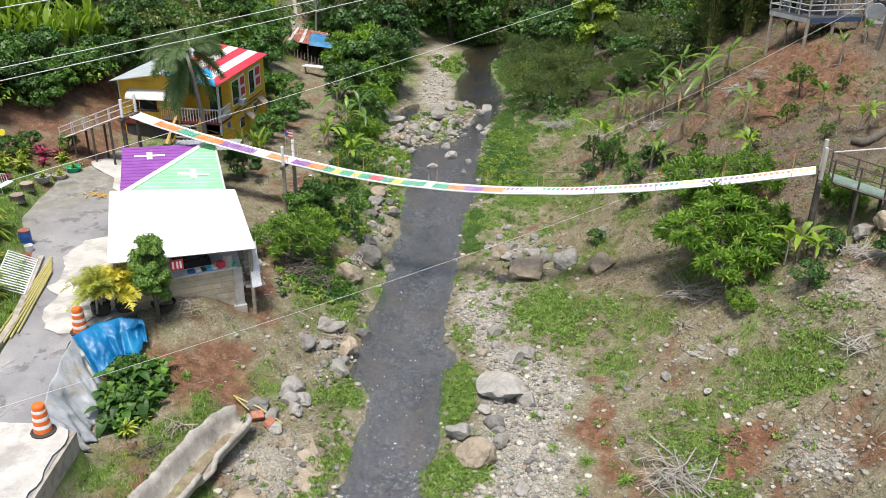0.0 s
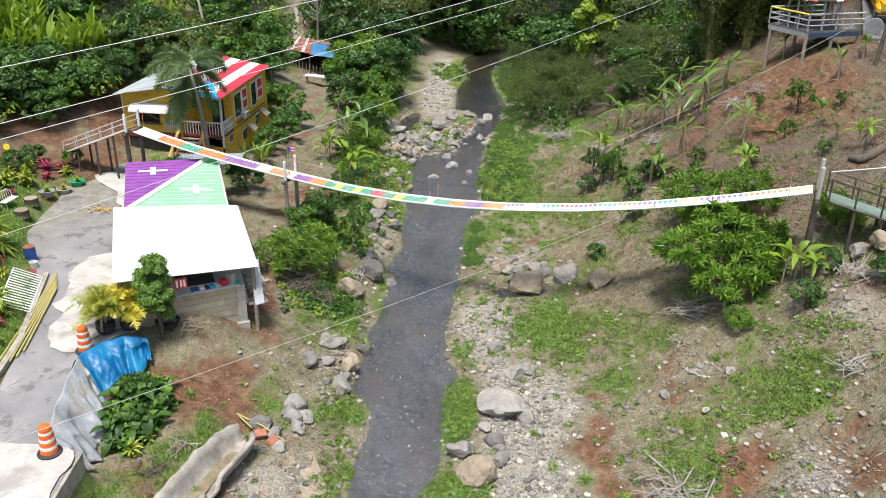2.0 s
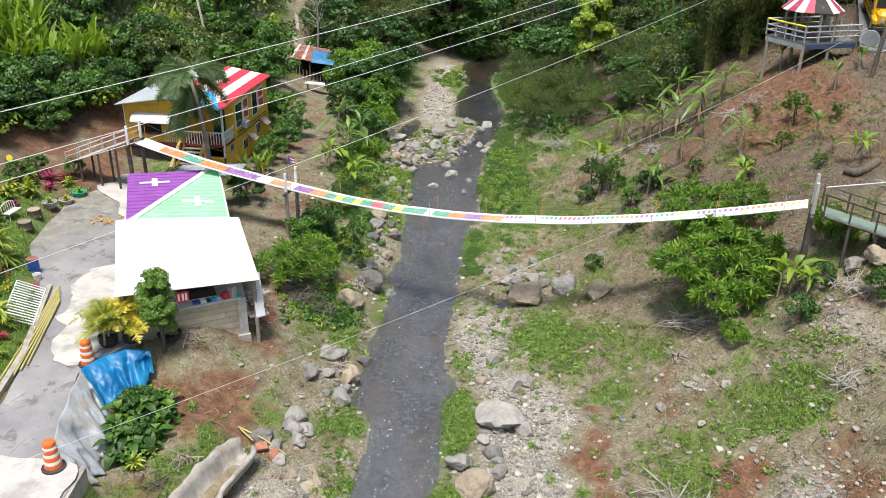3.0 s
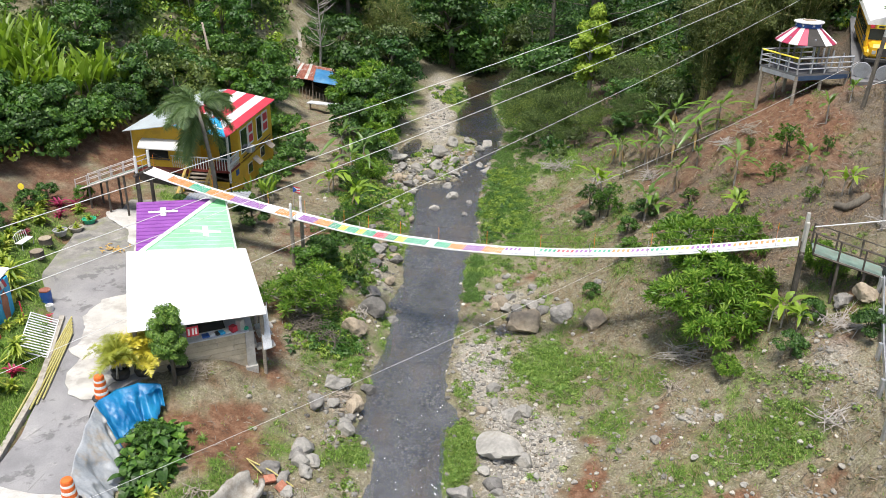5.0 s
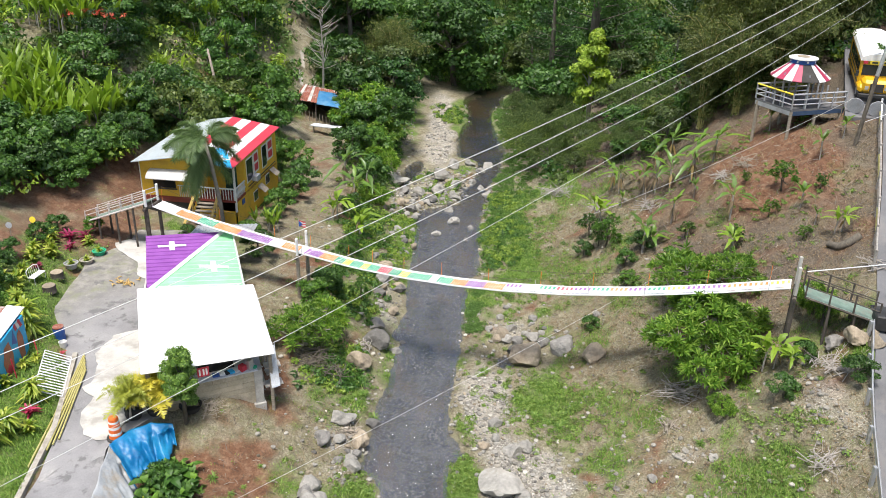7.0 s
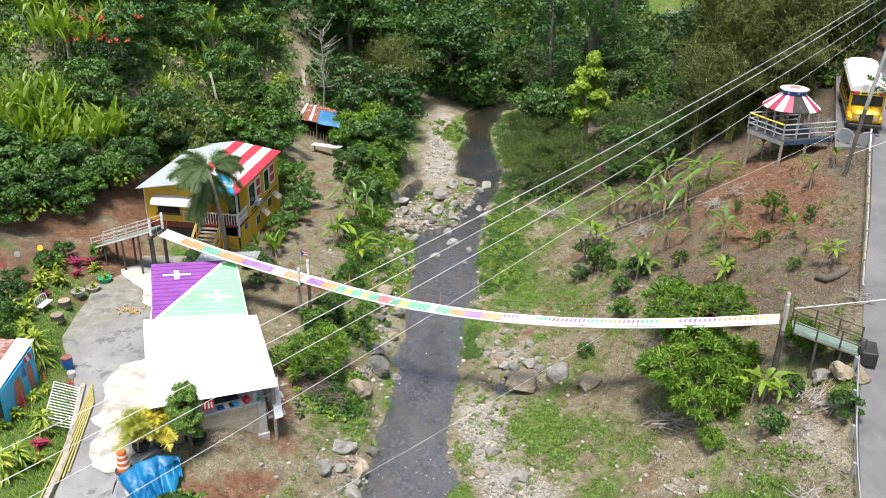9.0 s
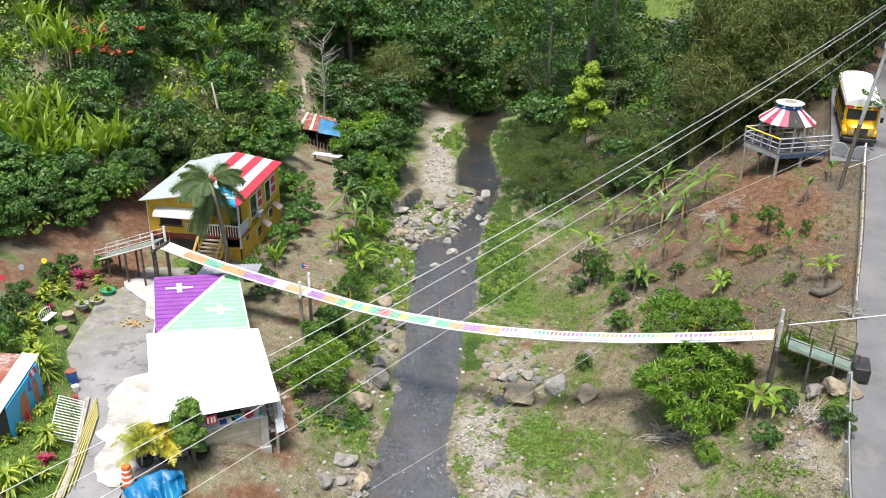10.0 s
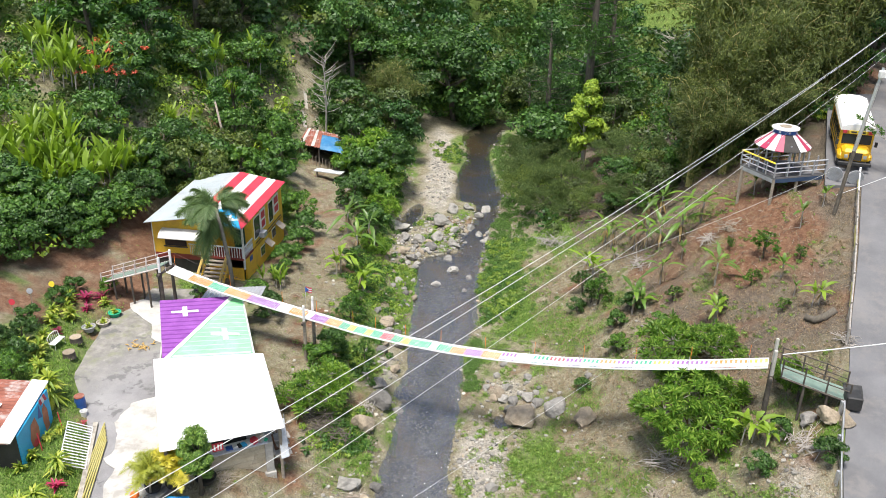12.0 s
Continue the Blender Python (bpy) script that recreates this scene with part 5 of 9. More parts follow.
def bamboo_kind(seed):
    rng = np.random.default_rng(seed)
    canes, C, Nn = [], [], []
    for k in range(18):
        a, out = rng.uniform(0, 6.28), rng.uniform(1.5, 4.5)
        h = rng.uniform(7, 11)
        b = Vector((math.cos(a), math.sin(a), 0))
        pts = [b * 0.4 * rng.random() + b * out * (t ** 2.2) + Vector((0, 0, h * math.sin(t * 1.75) / 1.0)) for t in np.linspace(0, 1, 7)]
        canes.append(tube(pts, [0.05, 0.05, 0.045, 0.04, 0.03, 0.02, 0.01], 5))
        for t in np.linspace(0.12, 1, 26):
            i = min(int(t * 6), 5)
            c = pts[i].lerp(pts[i + 1], t * 6 - i)
            for _ in range(2):
                n, o = 9, rng.normal(size=3) * [0.65, 0.65, 0.5] - [0, 0, 0.2]
                C.append(np.array(c) + o + rng.normal(size=(n, 3)) * [0.2, 0.2, 0.15])
                nn = rng.normal(size=(n, 3)) * 0.5 + [b.x * 0.4, b.y * 0.4, 0.9]
                Nn.append(nn / np.linalg.norm(nn, axis=1, keepdims=True))
    v, f = leaf_quads(np.concatenate(C), np.concatenate(Nn), 0.34, 0.3, rng, 0.8)
    root = thing("bamboo_clump", Matrix.Translation((0, 0, -500)), "tall olive-green bamboo clump with arching canes", "bamboo")
    for bm in canes:
        part("cane", bm, "bamboo", root)
    part("crown", raw_mesh("crown", v, f, "leaf_bamboo"), "leaf_bamboo", root)
    return root


def pine_kind(seed):
    rng = np.random.default_rng(seed)
    bm, C = bmesh.new(), []
    tube([(0, 0, -0.5), (0.15, 0, 6), (0.1, 0.1, 12), (0.3, 0, 17)], [0.42, 0.34, 0.24, 0.06], 9, bm)
    for k in range(34):
        z = rng.uniform(5, 17)
        a, ln = rng.uniform(0, 6.28), (19 - z) * rng.uniform(0.16, 0.32) + 0.6
        e = Vector((math.cos(a) * ln, math.sin(a) * ln, z + rng.uniform(-0.1, 0.5) * ln * 0.6))
        tube([(0.12, 0, z), e], [0.06, 0.015], 4, bm)
        for t in np.linspace(0.35, 1, 7):
            c = np.array([e.x * t, e.y * t, z + (e.z - z) * t])
            C.append(c + rng.normal(size=(16, 3)) * 0.34)
    C = np.concatenate(C)
    nn = rng.normal(size=C.shape) + [0, 0, 0.4]
    nn /= np.linalg.norm(nn, axis=1, keepdims=True)
    v, f = leaf_quads(C, nn, 0.42, 0.16, rng, 0.3)
    root = thing("pine", Matrix.Translation((0, 0, -500)), "tall pine with a bare dark trunk and loose needles", "tree")
    part("trunk", bm, "bark", root, smooth=True)
    part("crown", raw_mesh("crown", v, f, "leaf_dark"), "leaf_dark", root)
    return root


def blade_strip(base, heading, length, width, rise, bend, segs, rng, notch=0.0):
    """One long arching leaf with a folded middle: vertices and faces."""
    v, f = [], []
    ca, sa_ = math.cos(heading), math.sin(heading)
    for k in range(segs + 1):
        t = k / segs
        r = length * (t * math.cos(rise) + 0.1 * t)
        z = length * (t * math.sin(rise) - bend * t * t)
        w = width * (math.sin(math.pi * min(0.08 + t * 0.95, 1.0)) ** 0.7) * 0.5
        if notch and 0 < k < segs:
            w *= 1 - notch * rng.random()
        c = np.array([base[0] + ca * r, base[1] + sa_ * r, base[2] + z])
        s = np.array([-sa_, ca, 0])
        v += [c - s * w + [0, 0, 0.18 * w], c, c + s * w + [0, 0, 0.18 * w]]
    for k in range(segs):
        a = k * 3
        f += [(a, a + 1, a + 4, a + 3), (a + 1, a + 2, a + 5, a + 4)]
    return v, f


def torn_leaf(base, heading, length, width, rise, bend, rng, segs=9, stalk=0.22, tear=0.5):
    """A paddle-shaped leaf on a stalk: folded along the midrib, both edges torn at random."""
    v, f = [], []
    ca, sa_ = math.cos(heading), math.sin(heading)
    curl = rng.uniform(-0.25, 0.25)
    for k in range(segs + 1):
        t = k / segs
        r = length * (t * math.cos(rise) + 0.16 * bend * t * t)
        z = length * (t * math.sin(rise) - bend * t * t)
        side = curl * length * t * t
        u = max(0.0, (t - stalk) / (1 - stalk))
        w = 0.018 if t <= stalk else 0.5 * width * (min(u * 4 + 0.15, 1.0) * (1 - u ** 2.2) ** 0.8) + 0.012
        c = np.array([base[0] + ca * r - sa_ * side, base[1] + sa_ * r + ca * side, base[2] + z])
        s = np.array([-sa_, ca, 0])
        wl, wr = (w * (1 - tear * rng.random() ** 2) for _ in range(2))
        v += [c - s * wl + [0, 0, 0.3 * wl - 0.1 * rng.random() * wl], c, c + s * wr + [0, 0, 0.3 * wr - 0.1 * rng.random() * wr]]
    for k in range(segs):
        a = k * 3
        f += [(a, a + 1, a + 4, a + 3), (a + 1, a + 2, a + 5, a + 4)]
    return v, f


def banana_kind(seed, height=2.2, n_leaves=8, leaf=1.9, width=0.5, label="banana plant with long arching green leaves", stems=1, name="banana_plant", dry=2, mat="leaf_banana", rise=(0.15, 1.3), bend=(0.4, 0.85)):
    rng = np.random.default_rng(seed)
    root = thing(name, Matrix.Translation((0, 0, -500)), label, "plant")
    for s in range(stems):
        ox, oy = (0, 0) if s == 0 else rng.normal(size=2) * 0.5
        h = height * (1 if s == 0 else rng.uniform(0.5, 0.9))
        part("stem", tube([(ox, oy, -0.3), (ox + 0.03, oy, h * 0.5), (ox + 0.06, oy + 0.03, h)], [0.1 * height / 2.2, 0.08 * height / 2.2, 0.05], 8), "dead_wood" if dry else "leaf_mid", root)
        for k in range(n_leaves):
            dead = k < dry and s == 0
            v, f = torn_leaf((ox + 0.05, oy, h * (0.85 if dead else 0.97)), 2.4 * k + rng.uniform(-0.3, 0.3), leaf * rng.uniform(0.7, 1.1) * (0.38 if dead else 1), width * (0.5 if dead else 1) * rng.uniform(0.8, 1.1),
                             -1.1 if dead else rng.uniform(*rise), rng.uniform(*bend), rng)
            part("leaf", raw_mesh("leaf", np.array(v), f, "leaf_dry" if dead else mat), mat, root)
    return root


def rosette_kind(name, seed, n, leaf, width, rise, mat, label, bend=0.5, stem=0.0, category="plant"):
    """A tuft of long leaves from one base, one mesh."""
    rng = np.random.default_rng(seed)
    V, F = [], []
    for k in range(n):
        v, f = blade_strip((rng.normal() * 0.05, rng.normal() * 0.05, stem * rng.random()), 2.4 * k + rng.uniform(-0.4, 0.4), leaf * rng.uniform(0.6, 1.15), width, rng.uniform(*rise), bend * rng.uniform(0.6, 1.3), 4, rng)
        b = len(V)
        V += v
        F += [tuple(b + i for i in q) for q in f]
    root = thing(name, Matrix.Translation((0, 0, -500)), label, category)
    part("foliage", raw_mesh("foliage", np.array(V), F, mat), mat, root)
    return root


M["leaf_plantain"] = leafy("leaf_plantain", (0.1, 0.2, 0.02), (0.2, 0.32, 0.034), (0.34, 0.43, 0.068), 0.45, 0.35, 0.2)
M["leaf_bamboo"] = leafy("leaf_bamboo", (0.055, 0.083, 0.016), (0.11, 0.148, 0.031), (0.21, 0.25, 0.065), 0.55, 0.35, 0.2)
M["leaf_feather"] = leafy("leaf_feather", (0.045, 0.085, 0.018), (0.1, 0.16, 0.04), (0.22, 0.29, 0.085), 0.6, 0.35, 0.2)
KINDS = {
    "a": tree_kind("broadleaf_tree", 7.5, 3.2, 11, 1.35, 210, 0.34, 0.8, "leaf_dark", "bark", "dense dark green broadleaf tree on the hillside", 1, spray=True),
    "b": tree_kind("broadleaf_tree", 6.0, 2.8, 9, 1.25, 210, 0.31, 0.8, "leaf_mid", "bark", "bushy mid-green broadleaf tree with uneven crown", 2, spray=True),
    "c": tree_kind("broadleaf_tree", 9.5, 3.6, 12, 1.45, 210, 0.35, 0.75, "leaf_mid", "bark", "tall green broadleaf tree with spreading limbs", 3, spray=True),
    "d": tree_kind("broadleaf_tree", 5.0, 2.4, 9, 1.0, 190, 0.26, 0.75, "leaf_olive", "bark", "olive-green shrubby tree in the undergrowth", 4, spray=True),
    "e": tree_kind("light_green_tree", 8.5, 1.25, 22, 0.85, 260, 0.36, 0.6, "leaf_light", "pale_bark", "narrow tree with bright light-green leaves", 5),
    "bamboo": bamboo_kind(8),
    "pine": pine_kind(9),
    "banana": banana_kind(21, 1.35, 12, 1.9, 0.36, rise=(0.25, 1.35), bend=(0.35, 0.75), dry=5),
    "banana2": banana_kind(22, 1.0, 10, 1.3, 0.28, "young banana plant with narrow green leaves", rise=(0.45, 1.4), bend=(0.25, 0.6)),
    "banana3": banana_kind(23, 1.7, 9, 2.0, 0.42, "tall banana plant with broad dark leaves and dry skirt", 2, dry=3, rise=(0.5, 1.4), bend=(0.35, 0.75)),
    "banana_light": banana_kind(26, 1.1, 8, 1.6, 0.42, "banana plant with broad yellow-green leaves", 2, mat="leaf_plantain", rise=(0.4, 1.4), bend=(0.3, 0.75)),
    "feather": tree_kind("feathery_bush", 2.7, 2.4, 16, 0.8, 300, 0.2, 0.16, "leaf_feather", "bark", "feathery yellow-green bush hanging over the bank", 15, 0.9, category="shrub"),
    "flame": tree_kind("flowering_tree", 5.5, 2.2, 9, 0.9, 110, 0.3, 0.5, "leaf_dark", "bark", "dark green tree with red-orange blossoms", 16),
    "heliconia": banana_kind(24, 0.8, 7, 2.2, 0.27, "stand of upright yellow-green banana leaves", 5, "wild_plantain", 1, "leaf_plantain", (1.0, 1.52), (0.15, 0.6)),
}


def blossoms(root, seed):
    rng = np.random.default_rng(seed)
    V, F = clump_leaves([(rng.normal() * 1.5, rng.normal() * 1.5, rng.uniform(4.2, 5.6), 0.35) for _ in range(14)], 22, 0.2, 0.6, rng)
    part("blossom", raw_mesh("blossom", V, F, "flame_red"), "flame_red", root, "clusters of red-orange blossoms")


M["flame_red"] = leafy("flame_red", (0.5, 0.06, 0.03), (0.62, 0.1, 0.05), (0.7, 0.16, 0.08), 0.5, 0.2, 0.05)
blossoms(KINDS["flame"], 17)


def plant(kind, x, y, size=1.0, turn=None, sink=0.0, label=""):
    k = KINDS[kind]
    ob = copy_thing(k, Matrix.Translation((x, y, land(x, y) - sink)) @ pose(0, 0, 0, 0, 0, float(RNG.uniform(0, 360)) if turn is None else turn))
    ob.scale = (size, size, size * float(RNG.uniform(0.92, 1.1)))
    if label:
        ob["label"] = label
    return ob


def keep_open(x, y, low=False):
    """Places that stay free of trees."""
    if not low and (-35 < x < -25.4 and 55 < y < 66 or -36 < x < -30.5 and 71.5 < y < 79):
        return True
    if -17.6 < x < -8 and 40 < y < 92 - max(0, (-x - 12) * 3):
        return True
    if -24.5 < x < -12 and 46 < y < 67:
        return True
    if -26.5 < x < -23 and y < 58:
        return True
    if x < -14 and y < 52:
        return True
    if -4.8 < x < 2.5 and y < 109 or 2.4 < x < 8.6 and y < 107:
        return True
    if -4.8 < x < 7.6 and y < 96 + max(0, x) * 0.6:
        return True
    if x < -14 and y < 54 and x > -27:
        return True
    if x > 4 and y < 63 + max(0, 18 - x) * 0.3:
        return True
    l = road_x(y)
    if l - 1.2 < x < l + 8 and y < 125:
        return True
    if abs(x - np.interp(y, [100, 106, 112, 118, 124, 134, 160, 190], [4.5, 7.5, 14, 22, 29, 33, 40, 48])) < 4.2 and 101 < y < 190:
        return True
    if abs(x + 15.0 + (y - 88) * 0.2) < (1.0 if low else 2.1) and 82 < y < 108:
        return True
    if abs(x - 14.3 * (y / 82)) < 2.2 and 62 < y < 84:
        return True
    if -8.5 < x < -4 and y < 80:
        return True
    if not low and abs(x - 39 * (y / 156)) < 2.6 and 66 < y < 160:
        return True
    return x > 17 and y < 62


def forest():
    rng = np.random.default_rng(77)
    spots = []
    for y in np.arange(54, 118, 4.6):
        for x in np.arange(-62, 75, 4.6):
            px, py = x + rng.uniform(-1.6, 1.6), y + rng.uniform(-1.6, 1.6)
            if abs(px) > 9 + py * 0.54 or keep_open(px, py):
                continue
            spots.append((px, py))
    for px, py in spots:
        r = rng.random()
        if px < -22 and py < 92:
            kind = "b" if r < 0.42 else "a" if r < 0.6 else "d" if r < 0.72 else "heliconia"
        elif px > 15 and py < 100:
            kind = "a" if r < 0.4 else "d" if r < 0.75 else "c"
        else:
            kind = "aabda"[int(r * 5)] if px > 4 else "abcdb"[int(r * 5)]
        size = rng.choice((0.6, 0.75, 0.9, 1.05, 1.3)) * rng.uniform(0.9, 1.1) * (1.6 if kind == "heliconia" else 1)
        if px < -24 and py < 72:
            size = min(size * 0.75, 0.85)
        plant(kind, px, py, float(size), sink=0.5)
    stands = ((-32.4, 61.7), (-31.2, 61.2), (-30.2, 60.2), (-29.3, 61.9), (-28.1, 64.0), (-26.6, 64.2), (-29.8, 58.8), (-28.0, 61.4), (-27.2, 62.6), (-31.4, 59.2), (-33.6, 60.4), (-33.2, 63.4), (-30.4, 63.8), (-34.6, 58.6), (-28.8, 60.0), (-32.0, 65.6), (-26.2, 65.6))
    for px, py in stands:
        plant("heliconia", px, py, float(rng.uniform(1.3, 1.8)), sink=-0.2)
    for px, py in ((-33.7, 73.4), (-31.4, 73.5), (-31.5, 77.8), (-35.3, 72.9), (-34.2, 75.6), (-36.6, 76.0), (-32.8, 79.6), (-40.0, 84.0), (-24.0, 86.0), (-25.4, 88.0), (-21.6, 92.0), (-44.0, 90.0), (-38.6, 92.6), (-46.4, 86.4)):
        plant("heliconia", px, py, float(rng.uniform(1.2, 1.8)), sink=-2.0)
    for px, py, sz in ((-28.6, 54.9, 0.62), (-30.0, 53.0, 0.66), (-31.2, 55.6, 0.7), (-26.9, 56.6, 0.52), (-28.6, 56.9, 0.6), (-25.6, 59.4, 0.55), (-33.6, 51.4, 0.8), (-33.0, 56.8, 0.7), (-29.6, 51.6, 0.6), (-31.6, 49.6, 0.65), (-33.8, 48.2, 0.8), (-26.9, 55.2, 0.46), (-24.9, 61.6, 0.6), (-26.6, 58.2, 0.5), (-35.4, 54.4, 0.8)):
        plant("b", px, py, sz * 0.92, sink=0.4)
    return spots


FOREST = forest()


def leaf_mass(name, clumps, per, leaf, width, mat, label, category, seed, droop=0.3, spray=False, flat=0.75):
    rng = np.random.default_rng(seed)
    v, f = clump_leaves(clumps, per, leaf, width, rng, droop, spray=spray, flat=flat)
    return tagged(new(name, raw_mesh(name, v, f, mat)), label, category, kind="stuff")


def far_woods():
    """Crowns of the woods behind, too many to count: lumps of leaves over the slope."""
    rng = np.random.default_rng(5)
    groups = {"leaf_dark": [], "leaf_mid": [], "leaf_olive": []}
    for y in np.arange(104, 240, 5.5):
        for x in np.arange(-125, 150, 5.5):
            if abs(x) > 16 + y * 0.55:
                continue
            px, py = x + rng.uniform(-2.4, 2.4), y + rng.uniform(-2.4, 2.4)
            if abs(px - np.interp(py, [100, 106, 112, 118, 124, 134, 160, 190], [4.5, 7.5, 14, 22, 29, 33, 40, 48])) < 5 and py < 172:
                continue
            z = land(px, py)
            mat = ("leaf_dark", "leaf_mid", "leaf_dark", "leaf_olive")[int(rng.random() * 4)]
            h, s = rng.uniform(4.5, 10), rng.uniform(0.8, 1.25)
            for k in range(7):
                groups[mat].append((px + rng.normal() * 1.6 * s, py + rng.normal() * 1.6 * s, z + h * rng.uniform(0.25, 1.0), 1.5 * s * rng.uniform(0.7, 1.2)))
    for i, (mat, cl) in enumerate(groups.items()):
        leaf_mass("far_woods", cl, 64, 0.56, 0.85, mat, "dense woods covering the hillside behind the stream", "woods", 40 + i, spray=True)


far_woods()
rng_f = np.random.default_rng(88)
leaf_mass("far_woods", [(float(x), float(y), land(float(x), float(y)) + 0.8, 2.4) for x, y in zip(rng_f.uniform(30, 62, 260), rng_f.uniform(170, 186, 260))], 60, 0.9, 0.7, "leaf_mid", "green growth on the steep bank above the upper stream", "woods", 89, spray=True)


def bank_clumps():
    """Green growth on the banks of the upper stream and below the far woods."""
    rng = np.random.default_rng(97)
    out = []
    while len(out) < 150:
        y = rng.uniform(124, 172)
        x = float(np.interp(y, [118, 124, 134, 160, 190], [22, 29, 33, 40, 48])) + rng.choice([-1, 1]) * rng.uniform(4.6, 13)
        out.append((float(x), float(y), land(float(x), float(y)) + 0.5, float(rng.uniform(0.9, 1.9))))
    for x, y in zip(rng.uniform(-10, 16, 150), rng.uniform(110, 142, 150)):
        out.append((float(x), float(y), land(float(x), float(y)) + 0.8, float(rng.uniform(1.2, 2.2))))
    return out


leaf_mass("far_woods", bank_clumps(), 80, 0.42, 0.7, "leaf_mid", "green growth on the banks of the upper stream", "woods", 98, spray=True)


def undergrowth():
    """Low tangled growth between the trees and along the banks."""
    rng = np.random.default_rng(6)
    groups = {"leaf_dark": [], "leaf_mid": [], "leaf_olive": [], "leaf_light": []}
    mats = list(groups)
    for y in np.arange(53, 128, 1.5):
        for x in np.arange(-64, 70, 1.5):
            px, py = x + rng.uniform(-0.9, 0.9), y + rng.uniform(-0.9, 0.9)
            if abs(px) > 6 + py * 0.54 or keep_open(px, py, True):
                continue
            mat = mats[min(int(rng.random() * 3.35), 3)]
            r = rng.uniform(0.6, 1.35)
            if px < -18:
                r *= 1.25
                mat = mats[1 + int(rng.random() * 2.99)] if rng.random() < 0.65 else mat
            groups[mat].append((px, py, land(px, py) + r * rng.uniform(0.2, 0.9), r))
    for i, (mat, cl) in enumerate(groups.items()):
        leaf_mass("undergrowth", cl, 74, 0.34, 0.75, mat, "tangled green undergrowth below the hillside trees", "undergrowth", 50 + i, spray=True)


undergrowth()

# ---------------------------------------------------------------- stones
def rock_mesh(seed, material, squash=0.7, detail=4, rough=0.28):
    rng = np.random.default_rng(seed)
    bm = bmesh.new()
    bmesh.ops.create_icosphere(bm, subdivisions=detail, radius=0.5)
    o = Vector(rng.uniform(0, 50, 3))
    cuts = [(Vector(rng.normal(size=3)).normalized(), rng.uniform(0.24, 0.4)) for _ in range(13)]
    for v in bm.verts:
        p = v.co.copy()
        for n, d in cuts:
            k = p.dot(n) - d
            if k > 0:
                p -= n * k * 0.97
        p *= 1 + rough * noise.noise(p * 2.2 + o) + 0.1 * noise.noise(p * 6 + o) + 0.05 * noise.noise(p * 13 + o)
        v.co = Vector((p.x, p.y * 0.85, p.z * squash))
    me = mesh_of(bm, "rock")
    me.materials.append(M[material])
    me.polygons.foreach_set("use_smooth", [False] * len(me.polygons))
    return me


ROCKS = {"g": [rock_mesh(i, "rock") for i in range(3)], "p": [rock_mesh(i + 10, "pale_boulder") for i in range(3)], "t": [rock_mesh(i + 20, "tan_rock", 0.8) for i in range(2)], "f": [rock_mesh(36, "pale_boulder", 0.46, 4, 0.06)], "s": [rock_mesh(41, "rock", 0.7, 2), rock_mesh(42, "pale_boulder", 0.6, 2), rock_mesh(43, "tan_rock", 0.7, 2), rock_mesh(44, "pale_boulder", 0.75, 2)]}
ROCK_LABELS = {"g": "dark grey river boulder lying on the bank", "p": "pale weathered boulder among the gravel", "t": "large tan boulder by the water", "f": "broad flat pale boulder with worn top", "s": "broken stone lying in the rock bar"}


def boulders(rows, group):
    for i, (x, y, w, kind) in enumerate(rows):
        me = ROCKS[kind][i % len(ROCKS[kind])]
        ob = tagged(new("boulder", me), ROCK_LABELS[kind], "boulder", group)
        z = max(land(x, y), -0.15)
        w *= 1.35 if kind == "f" else 0.85 if x < 0 and 44 < y < 58 else 1.2 if y < 58 else 0.82
        ob.matrix_world = pose(x, y, z + w * 0.12, RNG.uniform(-12, 12), RNG.uniform(-12, 12), RNG.uniform(0, 360)) @ Matrix.Diagonal((w, w, w, 1))


boulders([(-5.0, 41.0, 1.5, "t"), (-4.3, 43.9, 1.6, "g"), (-4.8, 73.2, 3.3, "p"), (-4.5, 52.0, 1.7, "g"), (-6.2, 33.8, 0.95, "g"), (-5.5, 35.8, 1.35, "p"), (-4.0, 36.6, 1.0, "g"), (-4.4, 34.7, 1.1, "t"),
          (-6.5, 30.1, 0.95, "g"), (-5.8, 29.7, 0.85, "p"), (-6.0, 29.0, 0.75, "p"), (-7.6, 28.9, 1.0, "g"), (-6.5, 27.5, 0.6, "p"), (-2.8, 45.1, 0.6, "g"), (-3.1, 44.0, 0.7, "g"), (-4.5, 49.8, 1.4, "g"), (-3.9, 70.6, 1.6, "g"), (-4.4, 53.9, 1.6, "t"), (-3.6, 53.0, 1.1, "g"), (-3.3, 51.4, 1.3, "g"), (-4.4, 45.8, 1.7, "g"), (-3.6, 48.2, 1.2, "t"), (-5.2, 55.2, 0.9, "g")], "boulders of the left bank")
boulders([(2.6, 30.9, 2.15, "f"), (1.5, 26.6, 1.5, "t"), (4.7, 42.3, 2.1, "t"), (6.8, 42.6, 1.7, "g"), (8.3, 40.7, 1.4, "t"), (3.4, 33.7, 0.95, "p"), (4.0, 33.9, 0.85, "p"), (10.6, 28.2, 0.36, "p"), (11.2, 28.0, 0.3, "p"),
          (9.4, 30.1, 0.5, "p"), (12.1, 30.2, 0.5, "p"), (11.9, 26.0, 0.3, "p"), (2.4, 28.2, 0.6, "p"), (2.4, 27.4, 0.8, "p"), (3.0, 24.7, 0.65, "p"), (5.7, 28.5, 0.3, "p"), (0.8, 28.0, 1.1, "g"), (4.1, 45.8, 0.7, "p"), (5.5, 46.8, 0.7, "g")], "boulders of the right bank")
